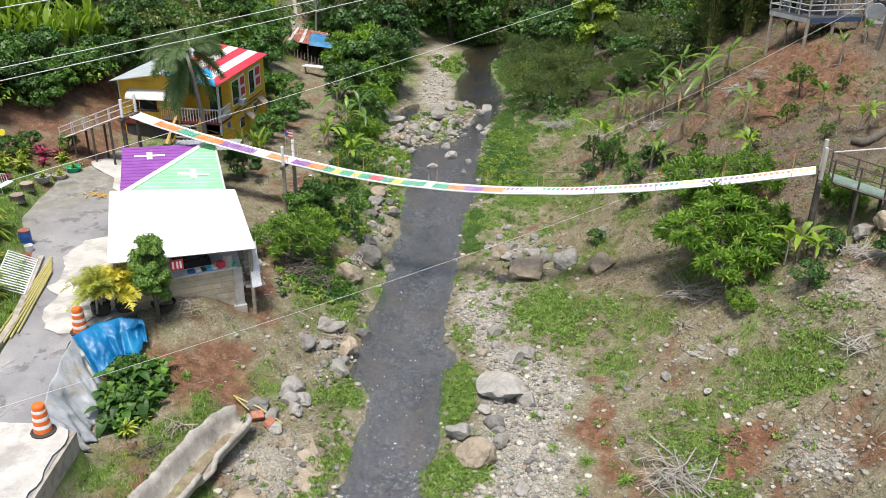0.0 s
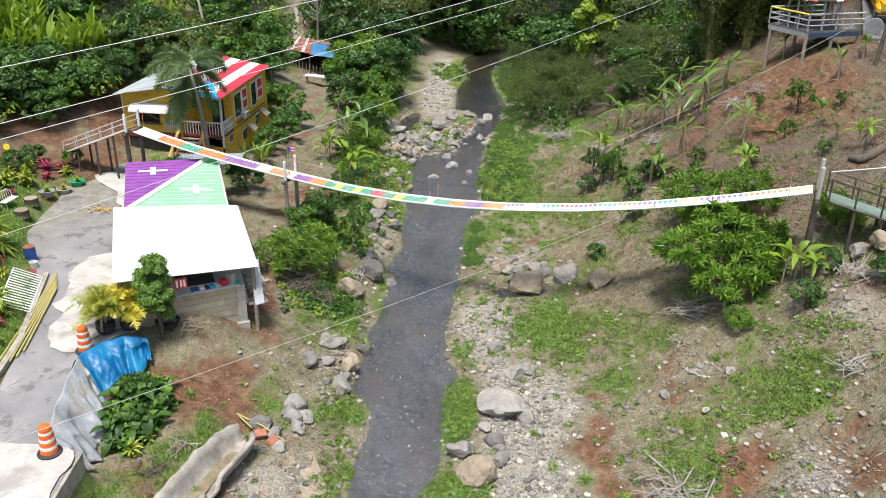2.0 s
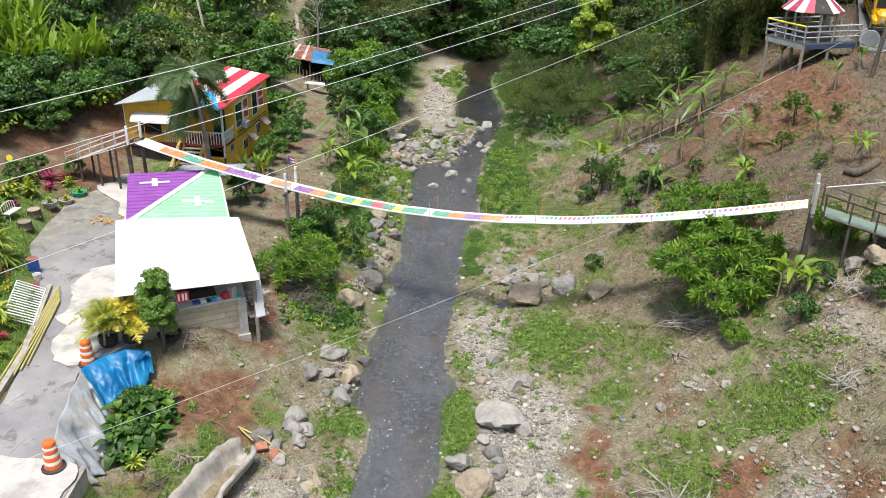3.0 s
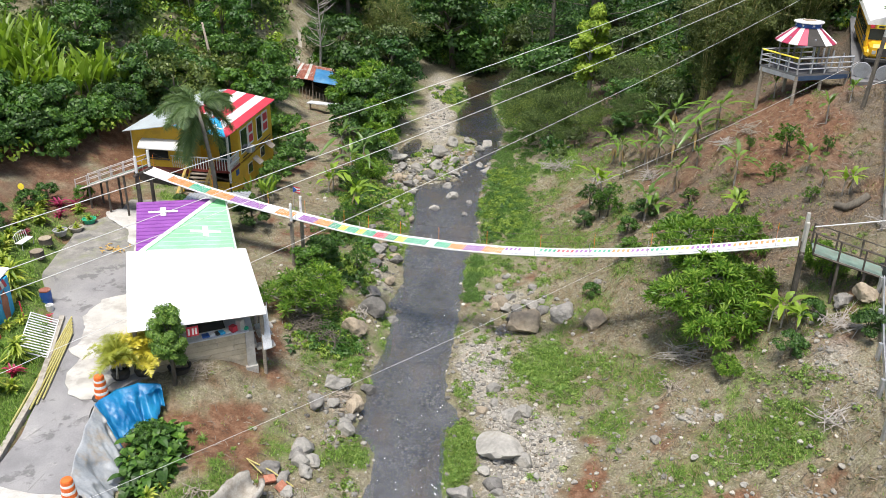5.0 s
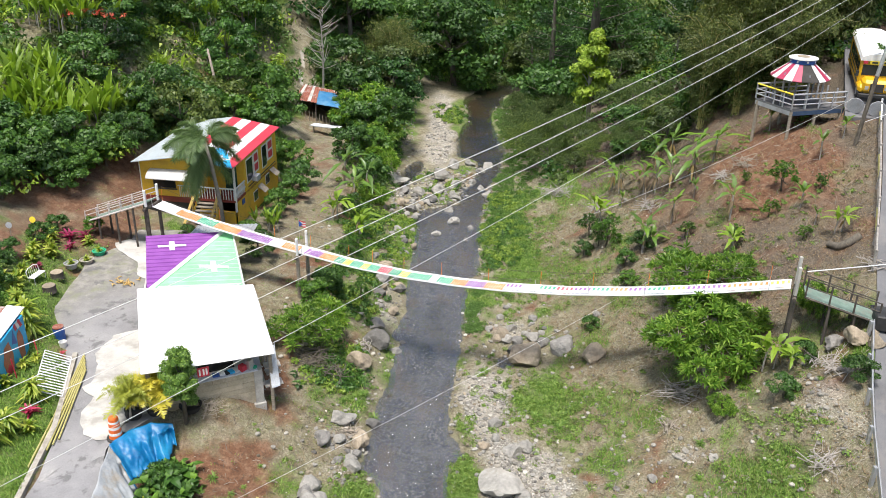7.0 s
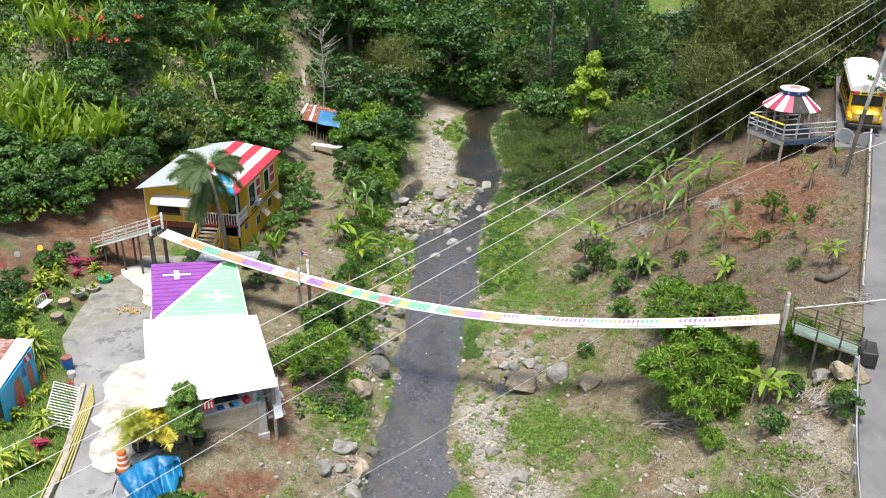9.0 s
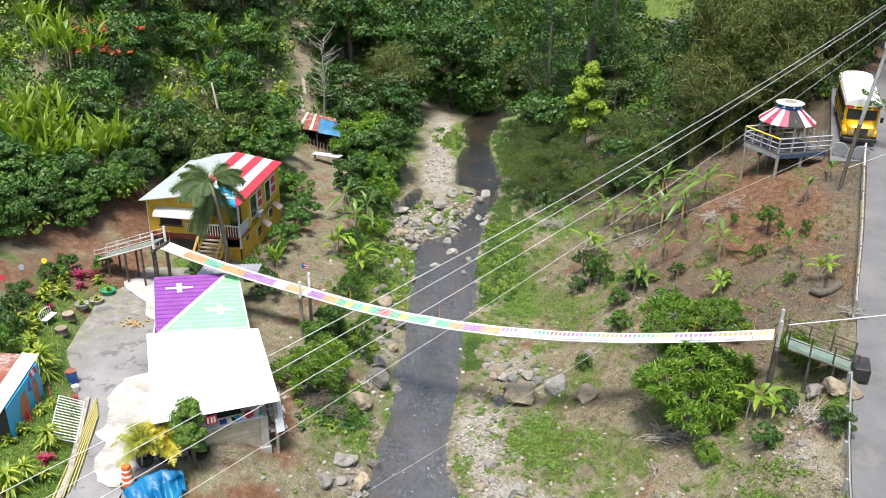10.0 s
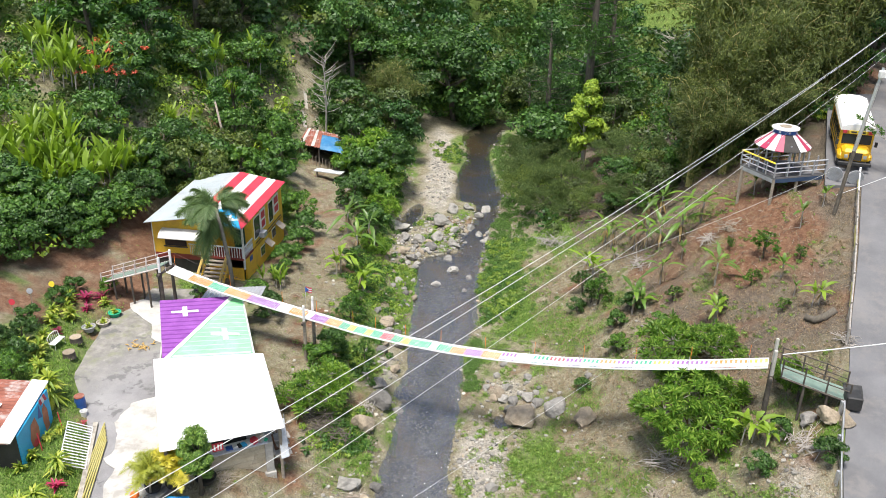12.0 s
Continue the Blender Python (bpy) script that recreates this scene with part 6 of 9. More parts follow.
boulders([(-0.9, 62.1, 1.25, "p"), (0.6, 64.6, 1.4, "p"), (1.9, 63.3, 1.0, "g"), (-0.5, 74.2, 3.0, "p"), (0.6, 77.6, 2.2, "p"), (2.1, 78.2, 1.5, "p"), (3.2, 77.0, 1.7, "p"), (3.9, 78.6, 1.3, "f"), (3.0, 72.4, 1.2, "p"), (-2.5, 70.1, 1.9, "p"), (-1.5, 68.5, 1.7, "g"), (0.6, 69.4, 1.6, "p"),
          (0.1, 67.0, 1.3, "p"), (-0.8, 70.7, 2.1, "p"), (3.6, 71.0, 1.3, "p"), (-4.1, 67.3, 1.6, "t"), (-3.1, 66.3, 1.4, "g"), (1.5, 61.0, 0.9, "g"), (0.6, 72.4, 1.7, "p"), (2.2, 73.8, 1.4, "p")], "boulders of the rock bar")


def rubble(n, spots, low=-0.28):
    rng = np.random.default_rng(57)
    rows = []
    while len(rows) < n:
        cx, cy, sx, sy = spots[int(rng.random() * len(spots))]
        x, y = rng.normal(cx, sx), rng.normal(cy, sy)
        if land(x, y) > low:
            rows.append((float(x), float(y), float(0.3 + 0.8 * rng.random() ** 2.0), "s"))
    return rows


boulders(rubble(170, ((-3.9, 51.5, 0.7, 3.0), (-0.6, 70.0, 1.4, 1.8), (-3.4, 61.0, 0.6, 3.0), (-3.0, 66.5, 1.0, 2.2), (-0.8, 67.5, 1.5, 1.8), (0.6, 71.5, 1.6, 1.8), (2.8, 72.5, 0.9, 1.2))), "stones of the rock bar")
boulders(rubble(64, ((3.9, 46.0, 1.0, 3.0), (2.4, 34.0, 0.7, 3.0), (5.0, 44.6, 1.2, 0.9), (-4.9, 33.9, 0.5, 0.9), (-4.9, 33.9, 0.5, 0.9), (-6.3, 29.4, 0.7, 0.9), (3.2, 29.6, 0.9, 2.2), (6.0, 43.6, 1.6, 1.0)), 0.12), "stones scattered over the banks")


def spread_stones():
    """Cobbles and pebbles, too many to count."""
    rng = np.random.default_rng(3)
    base = bmesh.new()
    bmesh.ops.create_icosphere(base, subdivisions=1, radius=0.5)
    bv = np.array([v.co for v in base.verts])
    bf = np.array([[v.index for v in f.verts] for f in base.faces])
    base.free()
    for mat, n, lo, hi, seed in (("pale_rock", 8600, 0.05, 0.32, 1), ("rock", 1600, 0.06, 0.34, 2), ("tan_rock", 2200, 0.05, 0.26, 4)):
        rng = np.random.default_rng(seed)
        V, F, c = [], [], 0
        while c < n:
            y = 21 + 80 * rng.random() ** 1.6
            x = rng.uniform(-10, 17 if y < 34 else 14)
            dens = 1.2 * max(0.0, cover(x, y)[2] - 0.12) * (0.7 + 0.9 * noise.noise((x * 0.8, y * 0.8, 12.0))) + (0.075 if x > 4 and y < 34 else 0.035) + (0.6 if abs(y - 71) < 5 and -5 < x < 4 else 0) - (0.35 if y > 77 and -3.5 < x < 2 else 0)
            z = land(x, y)
            if -0.3 < z < 0.3:
                dens += 0.1
            if z < -0.2:
                dens = 0.012 * (4.0 if mat == "rock" and y < 40 else 1.0)
                z = -0.1 if rng.random() < 0.22 else z
            if -7.4 < x < -4.4 and y < 28:
                dens *= 0.25
            if rng.random() > dens:
                continue
            s = lo + (hi - lo) * rng.random() ** 3.6
            if y > 55:
                s *= 1.15
            sc = rng.uniform(0.7, 1.2, 3) * [1, 1, 0.65] * s
            a = rng.uniform(0, 6.28)
            p = bv * (1 + rng.uniform(-0.18, 0.18, (len(bv), 1))) * sc
            p = np.stack([p[:, 0] * math.cos(a) - p[:, 1] * math.sin(a), p[:, 0] * math.sin(a) + p[:, 1] * math.cos(a), p[:, 2]], 1)
            V.append(p + [x, y, z + s * 0.12])
            F.append(bf + c * len(bv))
            c += 1
        m = M[mat].copy()
        nt = m.node_tree
        geo = nt.nodes.new("ShaderNodeNewGeometry")
        bsdf = nt.nodes["Principled BSDF"]
        old = bsdf.inputs["Base Color"].links[0].from_socket
        nt.links.new(mixc(nt, 1.0, old, ramp(nt, [(0, (0.5, 0.5, 0.5)), (0.8, (1.1, 1.09, 1.06)), (1, (1.6, 1.58, 1.52))], geo.outputs["Random Per Island"]), "MULTIPLY"), bsdf.inputs["Base Color"])
        tagged(new("pebbles", raw_mesh("pebbles", np.concatenate(V), np.concatenate(F), m)), "loose cobbles and pebbles along the stream banks", "pebbles", kind="stuff")


spread_stones()

# ---------------------------------------------------------------- grass and weeds
def grass_stuff():
    rng = np.random.default_rng(9)
    V, F, b = [], [], 0
    tufts = 0
    tries = 0
    while tufts < 34000 and tries < 500000:
        tries += 1
        y = 20.5 + 62 * rng.random() ** 1.5
        x = rng.uniform(-27, 24)
        if abs(x) > 3 + y * 0.6:
            continue
        gr, rd, gv = cover(x, y)
        patch = 0.5 + 0.5 * noise.noise((x * 0.9, y * 0.9, 5.5))
        if rng.random() > max(gr - 0.42, 0) * 3.0 * (0.4 + patch) + 0.012:
            continue
        z = land(x, y)
        l, r = drive_x(y)
        if z < 0.02 or (l - 0.2 < x < r + 0.15 and y < 52) or x > road_x(y) - 0.2:
            continue
        tall = rng.uniform(0.05, 0.15) * (1.4 if gr > 0.7 else 1.0)
        for k in range(4):
            a, lean = rng.uniform(0, 6.28), rng.uniform(0.3, 1.1) * tall
            ox, oy = rng.normal(size=2) * 0.07
            w = rng.uniform(0.012, 0.03)
            ca, sa_ = math.cos(a), math.sin(a)
            V += [(x + ox - sa_ * w, y + oy + ca * w, z - 0.02), (x + ox + sa_ * w, y + oy - ca * w, z - 0.02), (x + ox + ca * lean, y + oy + sa_ * lean, z + tall)]
            F.append((b, b + 1, b + 2))
            b += 3
        tufts += 1
    tagged(new("grass", raw_mesh("grass", V, F, "grass")), "patchy green and yellowing grass on the banks", "grass", kind="stuff")


grass_stuff()


M["weed_dull"] = leafy("weed_dull", (0.07, 0.12, 0.025), (0.13, 0.2, 0.045), (0.24, 0.31, 0.09), 0.6, 0.3, 0.1)
M["leaf_turf"] = leafy("leaf_turf", (0.044, 0.105, 0.02), (0.096, 0.193, 0.036), (0.175, 0.3, 0.07), 0.6, 0.3, 0.1)
M["weed_green"] = leafy("weed_green", (0.1, 0.19, 0.03), (0.19, 0.31, 0.055), (0.33, 0.44, 0.11), 0.5, 0.3, 0.1)


def weeds():
    """Low broad-leaved weeds, in mats along the water and in scattered dots."""
    rng = np.random.default_rng(12)
    light, mid = [], []
    for cx, cy, sx, sy, n in ((0.75, 31.6, 0.4, 1.5, 130), (0.4, 25.6, 0.75, 0.9, 120), (-4.5, 31.3, 0.5, 0.8, 50), (-4.3, 27.4, 0.35, 1.2, 50), (-4.6, 24.4, 0.35, 0.9, 24), (0.9, 36.1, 0.3, 0.6, 22), (4.6, 39.4, 1.0, 1.2, 50), (6.6, 35.8, 1.0, 0.8, 50), (13.4, 27.5, 0.9, 0.8, 50), (14.7, 29.4, 0.7, 0.8, 40), (9.0, 26.0, 0.9, 0.9, 50), (-9.6, 23.4, 0.5, 0.7, 30), (-4.2, 37.8, 0.5, 1.0, 20), (3.6, 56, 0.9, 8, 120), (5, 66, 1.2, 4, 60), (-4.2, 57, 0.7, 4, 50), (2.0, 42.5, 0.4, 1.0, 10), (5.8, 36.5, 1.8, 1.6, 190), (10, 23.5, 1.6, 1.2, 40), (13, 28, 2.0, 1.6, 40), (6.5, 50, 2.5, 5, 70), (-2.6, 64.0, 0.5, 2.0, 40), (-0.2, 69.0, 0.8, 1.2, 40), (1.6, 71.0, 0.7, 1.2, 30), (5.2, 58.0, 0.7, 5.0, 90), (6.0, 66.0, 0.8, 3.5, 80)):
        for k in range(n):
            x, y = rng.normal(cx, sx), rng.normal(cy, sy)
            z = land(x, y)
            if z > 0.03:
                (light if rng.random() < 0.65 else mid).append((x, y, z + 0.05, rng.uniform(0.12, 0.3)))
    for k in range(900):
        x, y = rng.uniform(-13, 22), 21 + 42 * rng.random()
        z = land(x, y)
        l, r = drive_x(y)
        if z > 0.1 and x > r + 0.3 and x < road_x(y) - 0.9 and rng.random() < 0.25 + cover(x, y)[0]:
            (light if rng.random() < 0.4 else mid).append((x, y, z + 0.04, rng.uniform(0.1, 0.34)))
    for k in range(950):
        x, y = rng.uniform(11, 26), 34 + 26 * rng.random()
        if x < road_x(y) - 0.9 and noise.noise((x * 0.4, y * 0.4, 6.1)) > -0.05:
            (light if rng.random() < 0.3 else mid).append((x, y, land(x, y) + 0.03, rng.uniform(0.06, 0.24)))
    leaf_mass("weeds", light, 60, 0.1, 0.6, "weed_green", "bright green weeds growing in mats beside the water", "weeds", 61, spray=True, flat=0.5)
    leaf_mass("weeds", mid, 50, 0.09, 0.5, "weed_dull", "green weeds scattered over the banks", "weeds", 62, spray=True, flat=0.4)


weeds()


def litter():
    """Dry leaves and twigs on the slope."""
    rng = np.random.default_rng(15)
    C = []
    while len(C) < 9000:
        x, y = rng.uniform(8, 24), rng.uniform(22, 62)
        if x < road_x(y) - 0.3 and rng.random() < 0.3 + 0.5 * (noise.noise((x * 0.5, y * 0.5, 1.1)) + 0.5):
            C.append((x, y, land(x, y) + 0.03))
    C = np.array(C)
    nn = rng.normal(size=C.shape) * 0.35 + [0, 0, 1]
    nn /= np.linalg.norm(nn, axis=1, keepdims=True)
    v, f = leaf_quads(C, nn, 0.17, 0.4, rng)
    tagged(new("leaf_litter", raw_mesh("leaf_litter", v, f, "leaf_dry")), "dry brown leaf litter on the slope", "litter", kind="stuff")


litter()


def dry_grass():
    """Dry bent stalks over the slope and the bare banks."""
    rng = np.random.default_rng(19)
    V, F, b, n = [], [], 0, 0
    while n < 18000:
        y = 21 + 44 * rng.random() ** 1.15
        x = rng.uniform(6.5, 27) if rng.random() < 0.78 else rng.uniform(-13, -4)
        if x > road_x(y) - 0.2:
            continue
        gr, rd, gv = cover(x, y)
        if rng.random() > (0.95 - rd * 0.9 - gv * 0.3) * (0.4 if y < 34 and x > 0 else 0.5 if x < 0 else 1.0):
            continue
        z = land(x, y)
        if z < 0.1 or x < drive_x(y)[1] + 0.2:
            continue
        tall = rng.uniform(0.05, 0.22)
        for k in range(4):
            a, lean = rng.uniform(0, 6.28), rng.uniform(0.6, 1.8) * tall
            ox, oy = rng.normal(size=2) * 0.09
            w = rng.uniform(0.008, 0.02)
            ca, sa_ = math.cos(a), math.sin(a)
            V += [(x + ox - sa_ * w, y + oy + ca * w, z - 0.02), (x + ox + sa_ * w, y + oy - ca * w, z - 0.02), (x + ox + ca * lean, y + oy + sa_ * lean, z + tall)]
            F.append((b, b + 1, b + 2))
            b += 3
        n += 1
    tagged(new("dry_grass", raw_mesh("dry_grass", V, F, "leaf_dry")), "dry brown grass stalks over the slope", "grass", kind="stuff")


dry_grass()


def bank_growth():
    """Lush low growth along both banks upstream."""
    rng = np.random.default_rng(29)
    groups = {"leaf_mid": [], "leaf_light": [], "leaf_dark": []}
    mats, turf = list(groups), []
    for k in range(3000):
        y = 38 + 66 * rng.random()
        if rng.random() < 0.5:
            x = float(np.interp(y, [38, 45, 60, 80, 104], [-6.2, -6.4, -6.6, -6.5, -6.0])) + rng.normal() * 1.0
            if 55 < y and x > -4.6 or y < 46 and x > -4.6:
                continue
        else:
            if y < 46:
                continue
            x = edge_x(RIGHT_EDGE, y) + 0.3 + abs(rng.normal()) * (1.2 if y < 56 else 2.2)
        z = land(x, y)
        if z < 0.08 or noise.noise((x * 0.5, y * 0.5, 4.4)) < (-0.12 if x < 0 else -0.02 if y < 56 else -0.2):
            continue
        if x > 0:
            turf.append((x, y, z + 0.06, rng.uniform(0.14, 0.46)))
            continue
        r = rng.uniform(0.15, 0.5) * (1.0 if y < 60 else 1.3)
        groups[mats[int(rng.random() * 2.6)]].append((x, y, z + r * 0.3, r))
    for cx, cy, sx, n in ((0.8, 72.4, 0.5, 16), (-1.7, 70.7, 0.5, 16), (-3.7, 63.0, 0.8, 34), (0.6, 95.5, 1.0, 70), (-2.4, 74.5, 0.5, 10), (4.2, 62.0, 0.8, 60), (4.2, 56.0, 0.7, 40), (-1.2, 61.5, 0.3, 5), (-4.2, 56.5, 0.5, 20), (4.9, 68.0, 0.8, 40)):
        for _ in range(n):
            x, y = cx + rng.normal() * sx, cy + rng.normal() * sx * 1.8
            if land(x, y) > -0.1:
                groups["leaf_light" if rng.random() < 0.6 else "leaf_mid"].append((x, y, land(x, y) + 0.12, rng.uniform(0.2, 0.42)))
    for i, (mat, cl) in enumerate(groups.items()):
        leaf_mass("bank_growth", cl, 66, 0.18, 0.6, mat, "lush green low plants along the stream banks", "plants", 90 + i, spray=True)
    leaf_mass("bank_grass", turf, 80, 0.15, 0.3, "leaf_turf", "lush bright green grass on the stream bank", "grass", 94, flat=0.55)


bank_growth()


def twigs():
    """Dead twigs and stalks strewn over the slope and the dry banks."""
    rng = np.random.default_rng(33)
    V, F, b, n = [], [], 0, 0
    while n < 4800:
        y = 21 + 42 * rng.random() ** 1.2
        x = rng.uniform(7, 26) if rng.random() < 0.85 else rng.uniform(-12, -5)
        if x > road_x(y) - 0.3 or x < drive_x(y)[1] + 0.2 or noise.noise((x * 0.6, y * 0.6, 8.8)) < -0.1:
            continue
        z = land(x, y)
        if z < 0.15:
            continue
        a, ln, w = rng.uniform(0, 6.28), rng.uniform(0.1, 0.55), rng.uniform(0.005, 0.015)
        d = np.array([math.cos(a), math.sin(a), 0.0])
        sd = np.array([-d[1], d[0], 0]) * w
        p0, p2 = np.array([x, y, z + 0.03]), np.array([x, y, 0]) + d * ln
        p2[2] = land(p2[0], p2[1]) + rng.uniform(0.03, 0.22)
        p1 = (p0 + p2) / 2 + rng.normal(size=3) * 0.05 * ln + [0, 0, 0.04]
        V += [p0 - sd, p0 + sd, p0 + [0, 0, 2 * w], p1 - sd, p1 + sd, p1 + [0, 0, 2 * w], p2]
        for i in range(3):
            j = (i + 1) % 3
            F += [(b + i, b + j, b + 3 + j), (b + i, b + 3 + j, b + 3 + i), (b + 3 + i, b + 3 + j, b + 6)]
        b += 7
        n += 1
    m = leafy("dead_twigs", (0.07, 0.055, 0.042), (0.18, 0.15, 0.115), (0.42, 0.38, 0.32), 0.9, 0.0, 0.0)
    tagged(new("dead_twigs", raw_mesh("dead_twigs", np.array(V), F, m)), "dead twigs and stalks strewn over the dry slope", "twigs", kind="stuff")


twigs()

# ---------------------------------------------------------------- the slope by the road
def rosette_tree(name, height, spread, n, leaf, width, mat, bark, label, seed, per=11, category="tree"):
    """A low dome whose twigs end in rosettes of long leaves."""
    rng = np.random.default_rng(seed)
    bm, clumps = limbs_and_clumps(height, spread * 0.8, 16, 0.7, rng)
    root = thing(name, Matrix.Translation((0, 0, -500)), label, category)
    V, F = [], []
    lumps = [Vector((rng.normal(), rng.normal(), abs(rng.normal()) * 0.8)).normalized() for _ in range(12)]
    for k in range(n):
        d = Vector(rng.normal(size=3))
        d.z = abs(d.z) * 0.9 - 0.25
        d.normalize()
        bump = 0.58 + 0.6 * max(0.0, max(d.dot(l) for l in lumps)) ** 7
        rad = bump * rng.uniform(0.72, 1.05)
        c = Vector((d.x * spread * rad, d.y * spread * rad, height * 0.42 + d.z * height * 0.6 * rad))
        if c.z < 0.15:
            continue
        if k % 5 == 0:
            tube([Vector((0, 0, height * 0.35)), c * 0.6 + Vector((0, 0, height * 0.12)), c], [0.035, 0.025, 0.012], 4, bm)
        ax = (d + Vector((0, 0, 0.7)) + Vector(rng.normal(size=3)) * 0.25).normalized()
        u = ax.cross(Vector((0.3, 1, 0.2))).normalized()
        w = ax.cross(u)
        for j in range(per):
            q = j * 2.4
            e = 0.25 + 0.75 * j / per
            o = (u * math.cos(q) + w * math.sin(q)) * e + ax * (1.05 - 0.95 * e)
            o.normalize()
            ln = leaf * rng.uniform(0.75, 1.2)
            sd = o.cross(ax).normalized() * ln * width * 0.5
            b0 = len(V)
            m = c + o * ln * 0.5 + ax * 0.03
            V += [tuple(c), tuple(m + sd), tuple(c + o * ln - Vector((0, 0, 0.22 * ln))), tuple(m - sd)]
            F += [(b0, b0 + 1, b0 + 2), (b0, b0 + 2, b0 + 3)]
    part("trunk", bm, bark, root, smooth=True)
    part("crown", raw_mesh("crown", V, F, mat), mat, root)
    return root


M["leaf_mango"] = leafy("leaf_mango", (0.07, 0.16, 0.022), (0.165, 0.31, 0.042), (0.35, 0.48, 0.1), 0.4, 0.35, 0.1)


def lobed_tree(name, lobes, per, leaf, width, mat, bark, label, seed, category="tree", leaves=11, girth=1.0):
    """A spreading tree of several uneven leaf lobes (x, y, z, radius); twigs end in rosettes of long leaves, with bare limbs below."""
    rng = np.random.default_rng(seed)
    root = thing(name, Matrix.Translation((0, 0, -500)), label, category)
    bm, V, F = bmesh.new(), [], []
    tube([(0, 0, -0.4), (0.1, 0.05, 0.6), (0, 0, 1.3)], [0.16 * girth, 0.13 * girth, 0.08 * girth], 8, bm)
    for lx, ly, lz, lr in lobes:
        c0 = Vector((lx, ly, lz))
        tube([Vector((0, 0, 0.5)), c0 * 0.5 + Vector((rng.normal() * 0.2, rng.normal() * 0.2, 0.15)), c0], [0.09 * girth, 0.06 * girth, 0.03 * girth], 6, bm)
        o = Vector(rng.uniform(0, 40, 3))
        for k in range(int(per * lr * lr)):
            d = Vector(rng.normal(size=3))
            d.z = abs(d.z) * 0.9 - 0.3
            d.normalize()
            gap = noise.noise(d * 2.1 + o)
            if gap < -0.22:
                continue
            c = c0 + Vector((d.x, d.y, d.z * 0.8)) * lr * (0.8 + 0.45 * gap) * rng.uniform(0.75, 1.08)
            if c.z < 0.12:
                continue
            if k % 4 == 0:
                tube([c0, c0.lerp(c, 0.6) + Vector((0, 0, -0.08)), c], [0.03 * girth, 0.02 * girth, 0.01], 4, bm)
            ax = (d * 0.8 + Vector((0, -0.15, 0.95)) + Vector(rng.normal(size=3)) * 0.3).normalized()
            u = ax.cross(Vector((0.3, 1, 0.2))).normalized()
            w = ax.cross(u)
            for j in range(leaves):
                q, e = j * 2.4, 0.25 + 0.75 * j / leaves
                r = ((u * math.cos(q) + w * math.sin(q)) * e + ax * (1.05 - 0.95 * e)).normalized()
                ln = leaf * rng.uniform(0.7, 1.25)
                sd = r.cross(ax).normalized() * ln * width * 0.5
                b0, m = len(V), c + r * ln * 0.5 + ax * 0.03
                V += [tuple(c), tuple(m + sd), tuple(c + r * ln - Vector((0, 0, 0.12 * ln))), tuple(m - sd)]
                F += [(b0, b0 + 1, b0 + 2), (b0, b0 + 2, b0 + 3)]
    part("trunk", bm, bark, root, smooth=True)
    part("crown", raw_mesh("crown", V, F, mat), mat, root)
    return root


KINDS["mango"] = lobed_tree("mango_tree", ((0, 0.2, 2.7, 1.5), (-1.5, -0.1, 2.1, 1.15), (1.8, 0.5, 2.1, 1.1), (0.5, -1.4, 1.6, 1.15), (0.1, 1.4, 2.5, 1.25), (-1.1, -1.5, 1.2, 0.95), (1.9, -1.0, 1.2, 0.8), (-1.9, 0.9, 1.6, 0.7), (1.0, -2.3, 0.8, 0.6)), 70, 0.4, 0.2, "leaf_mango", "pale_bark", "broad bushy tree with long bright green leaves below the bridge", 71, leaves=14)
KINDS["mango_bush"] = lobed_tree("bush", ((0, 0, 1.3, 1.0), (-1.1, 0.2, 1.0, 0.75), (0.9, -0.4, 0.9, 0.8), (0.2, 0.9, 1.1, 0.7), (-0.5, -0.9, 0.7, 0.6)), 66, 0.38, 0.21, "leaf_mango", "pale_bark", "open leafy bush with bright green rosettes on the bank", 76, "shrub")
KINDS["thin_bush"] = lobed_tree("bush", ((0, 0, 1.1, 0.55), (-0.5, 0.2, 0.8, 0.4), (0.5, -0.1, 0.7, 0.45), (0.1, 0.4, 1.4, 0.35)), 150, 0.17, 0.4, "leaf_mid", "bark", "thin straggly green bush on the dry slope", 77, "shrub", 7, 0.3)
KINDS["bush"] = rosette_tree("bush", 2.6, 1.8, 240, 0.42, 0.26, "leaf_mango", "bark", "leafy green bush on the bank", 72, 10, "shrub")
KINDS["bush2"] = tree_kind("bush", 2.4, 1.5, 8, 0.62, 150, 0.22, 0.7, "leaf_mid", "bark", "dense green bush on the bank", 73, 0.3, category="shrub", spray=True)

plant("mango", 13.15, 36.2, 1.15, 12)
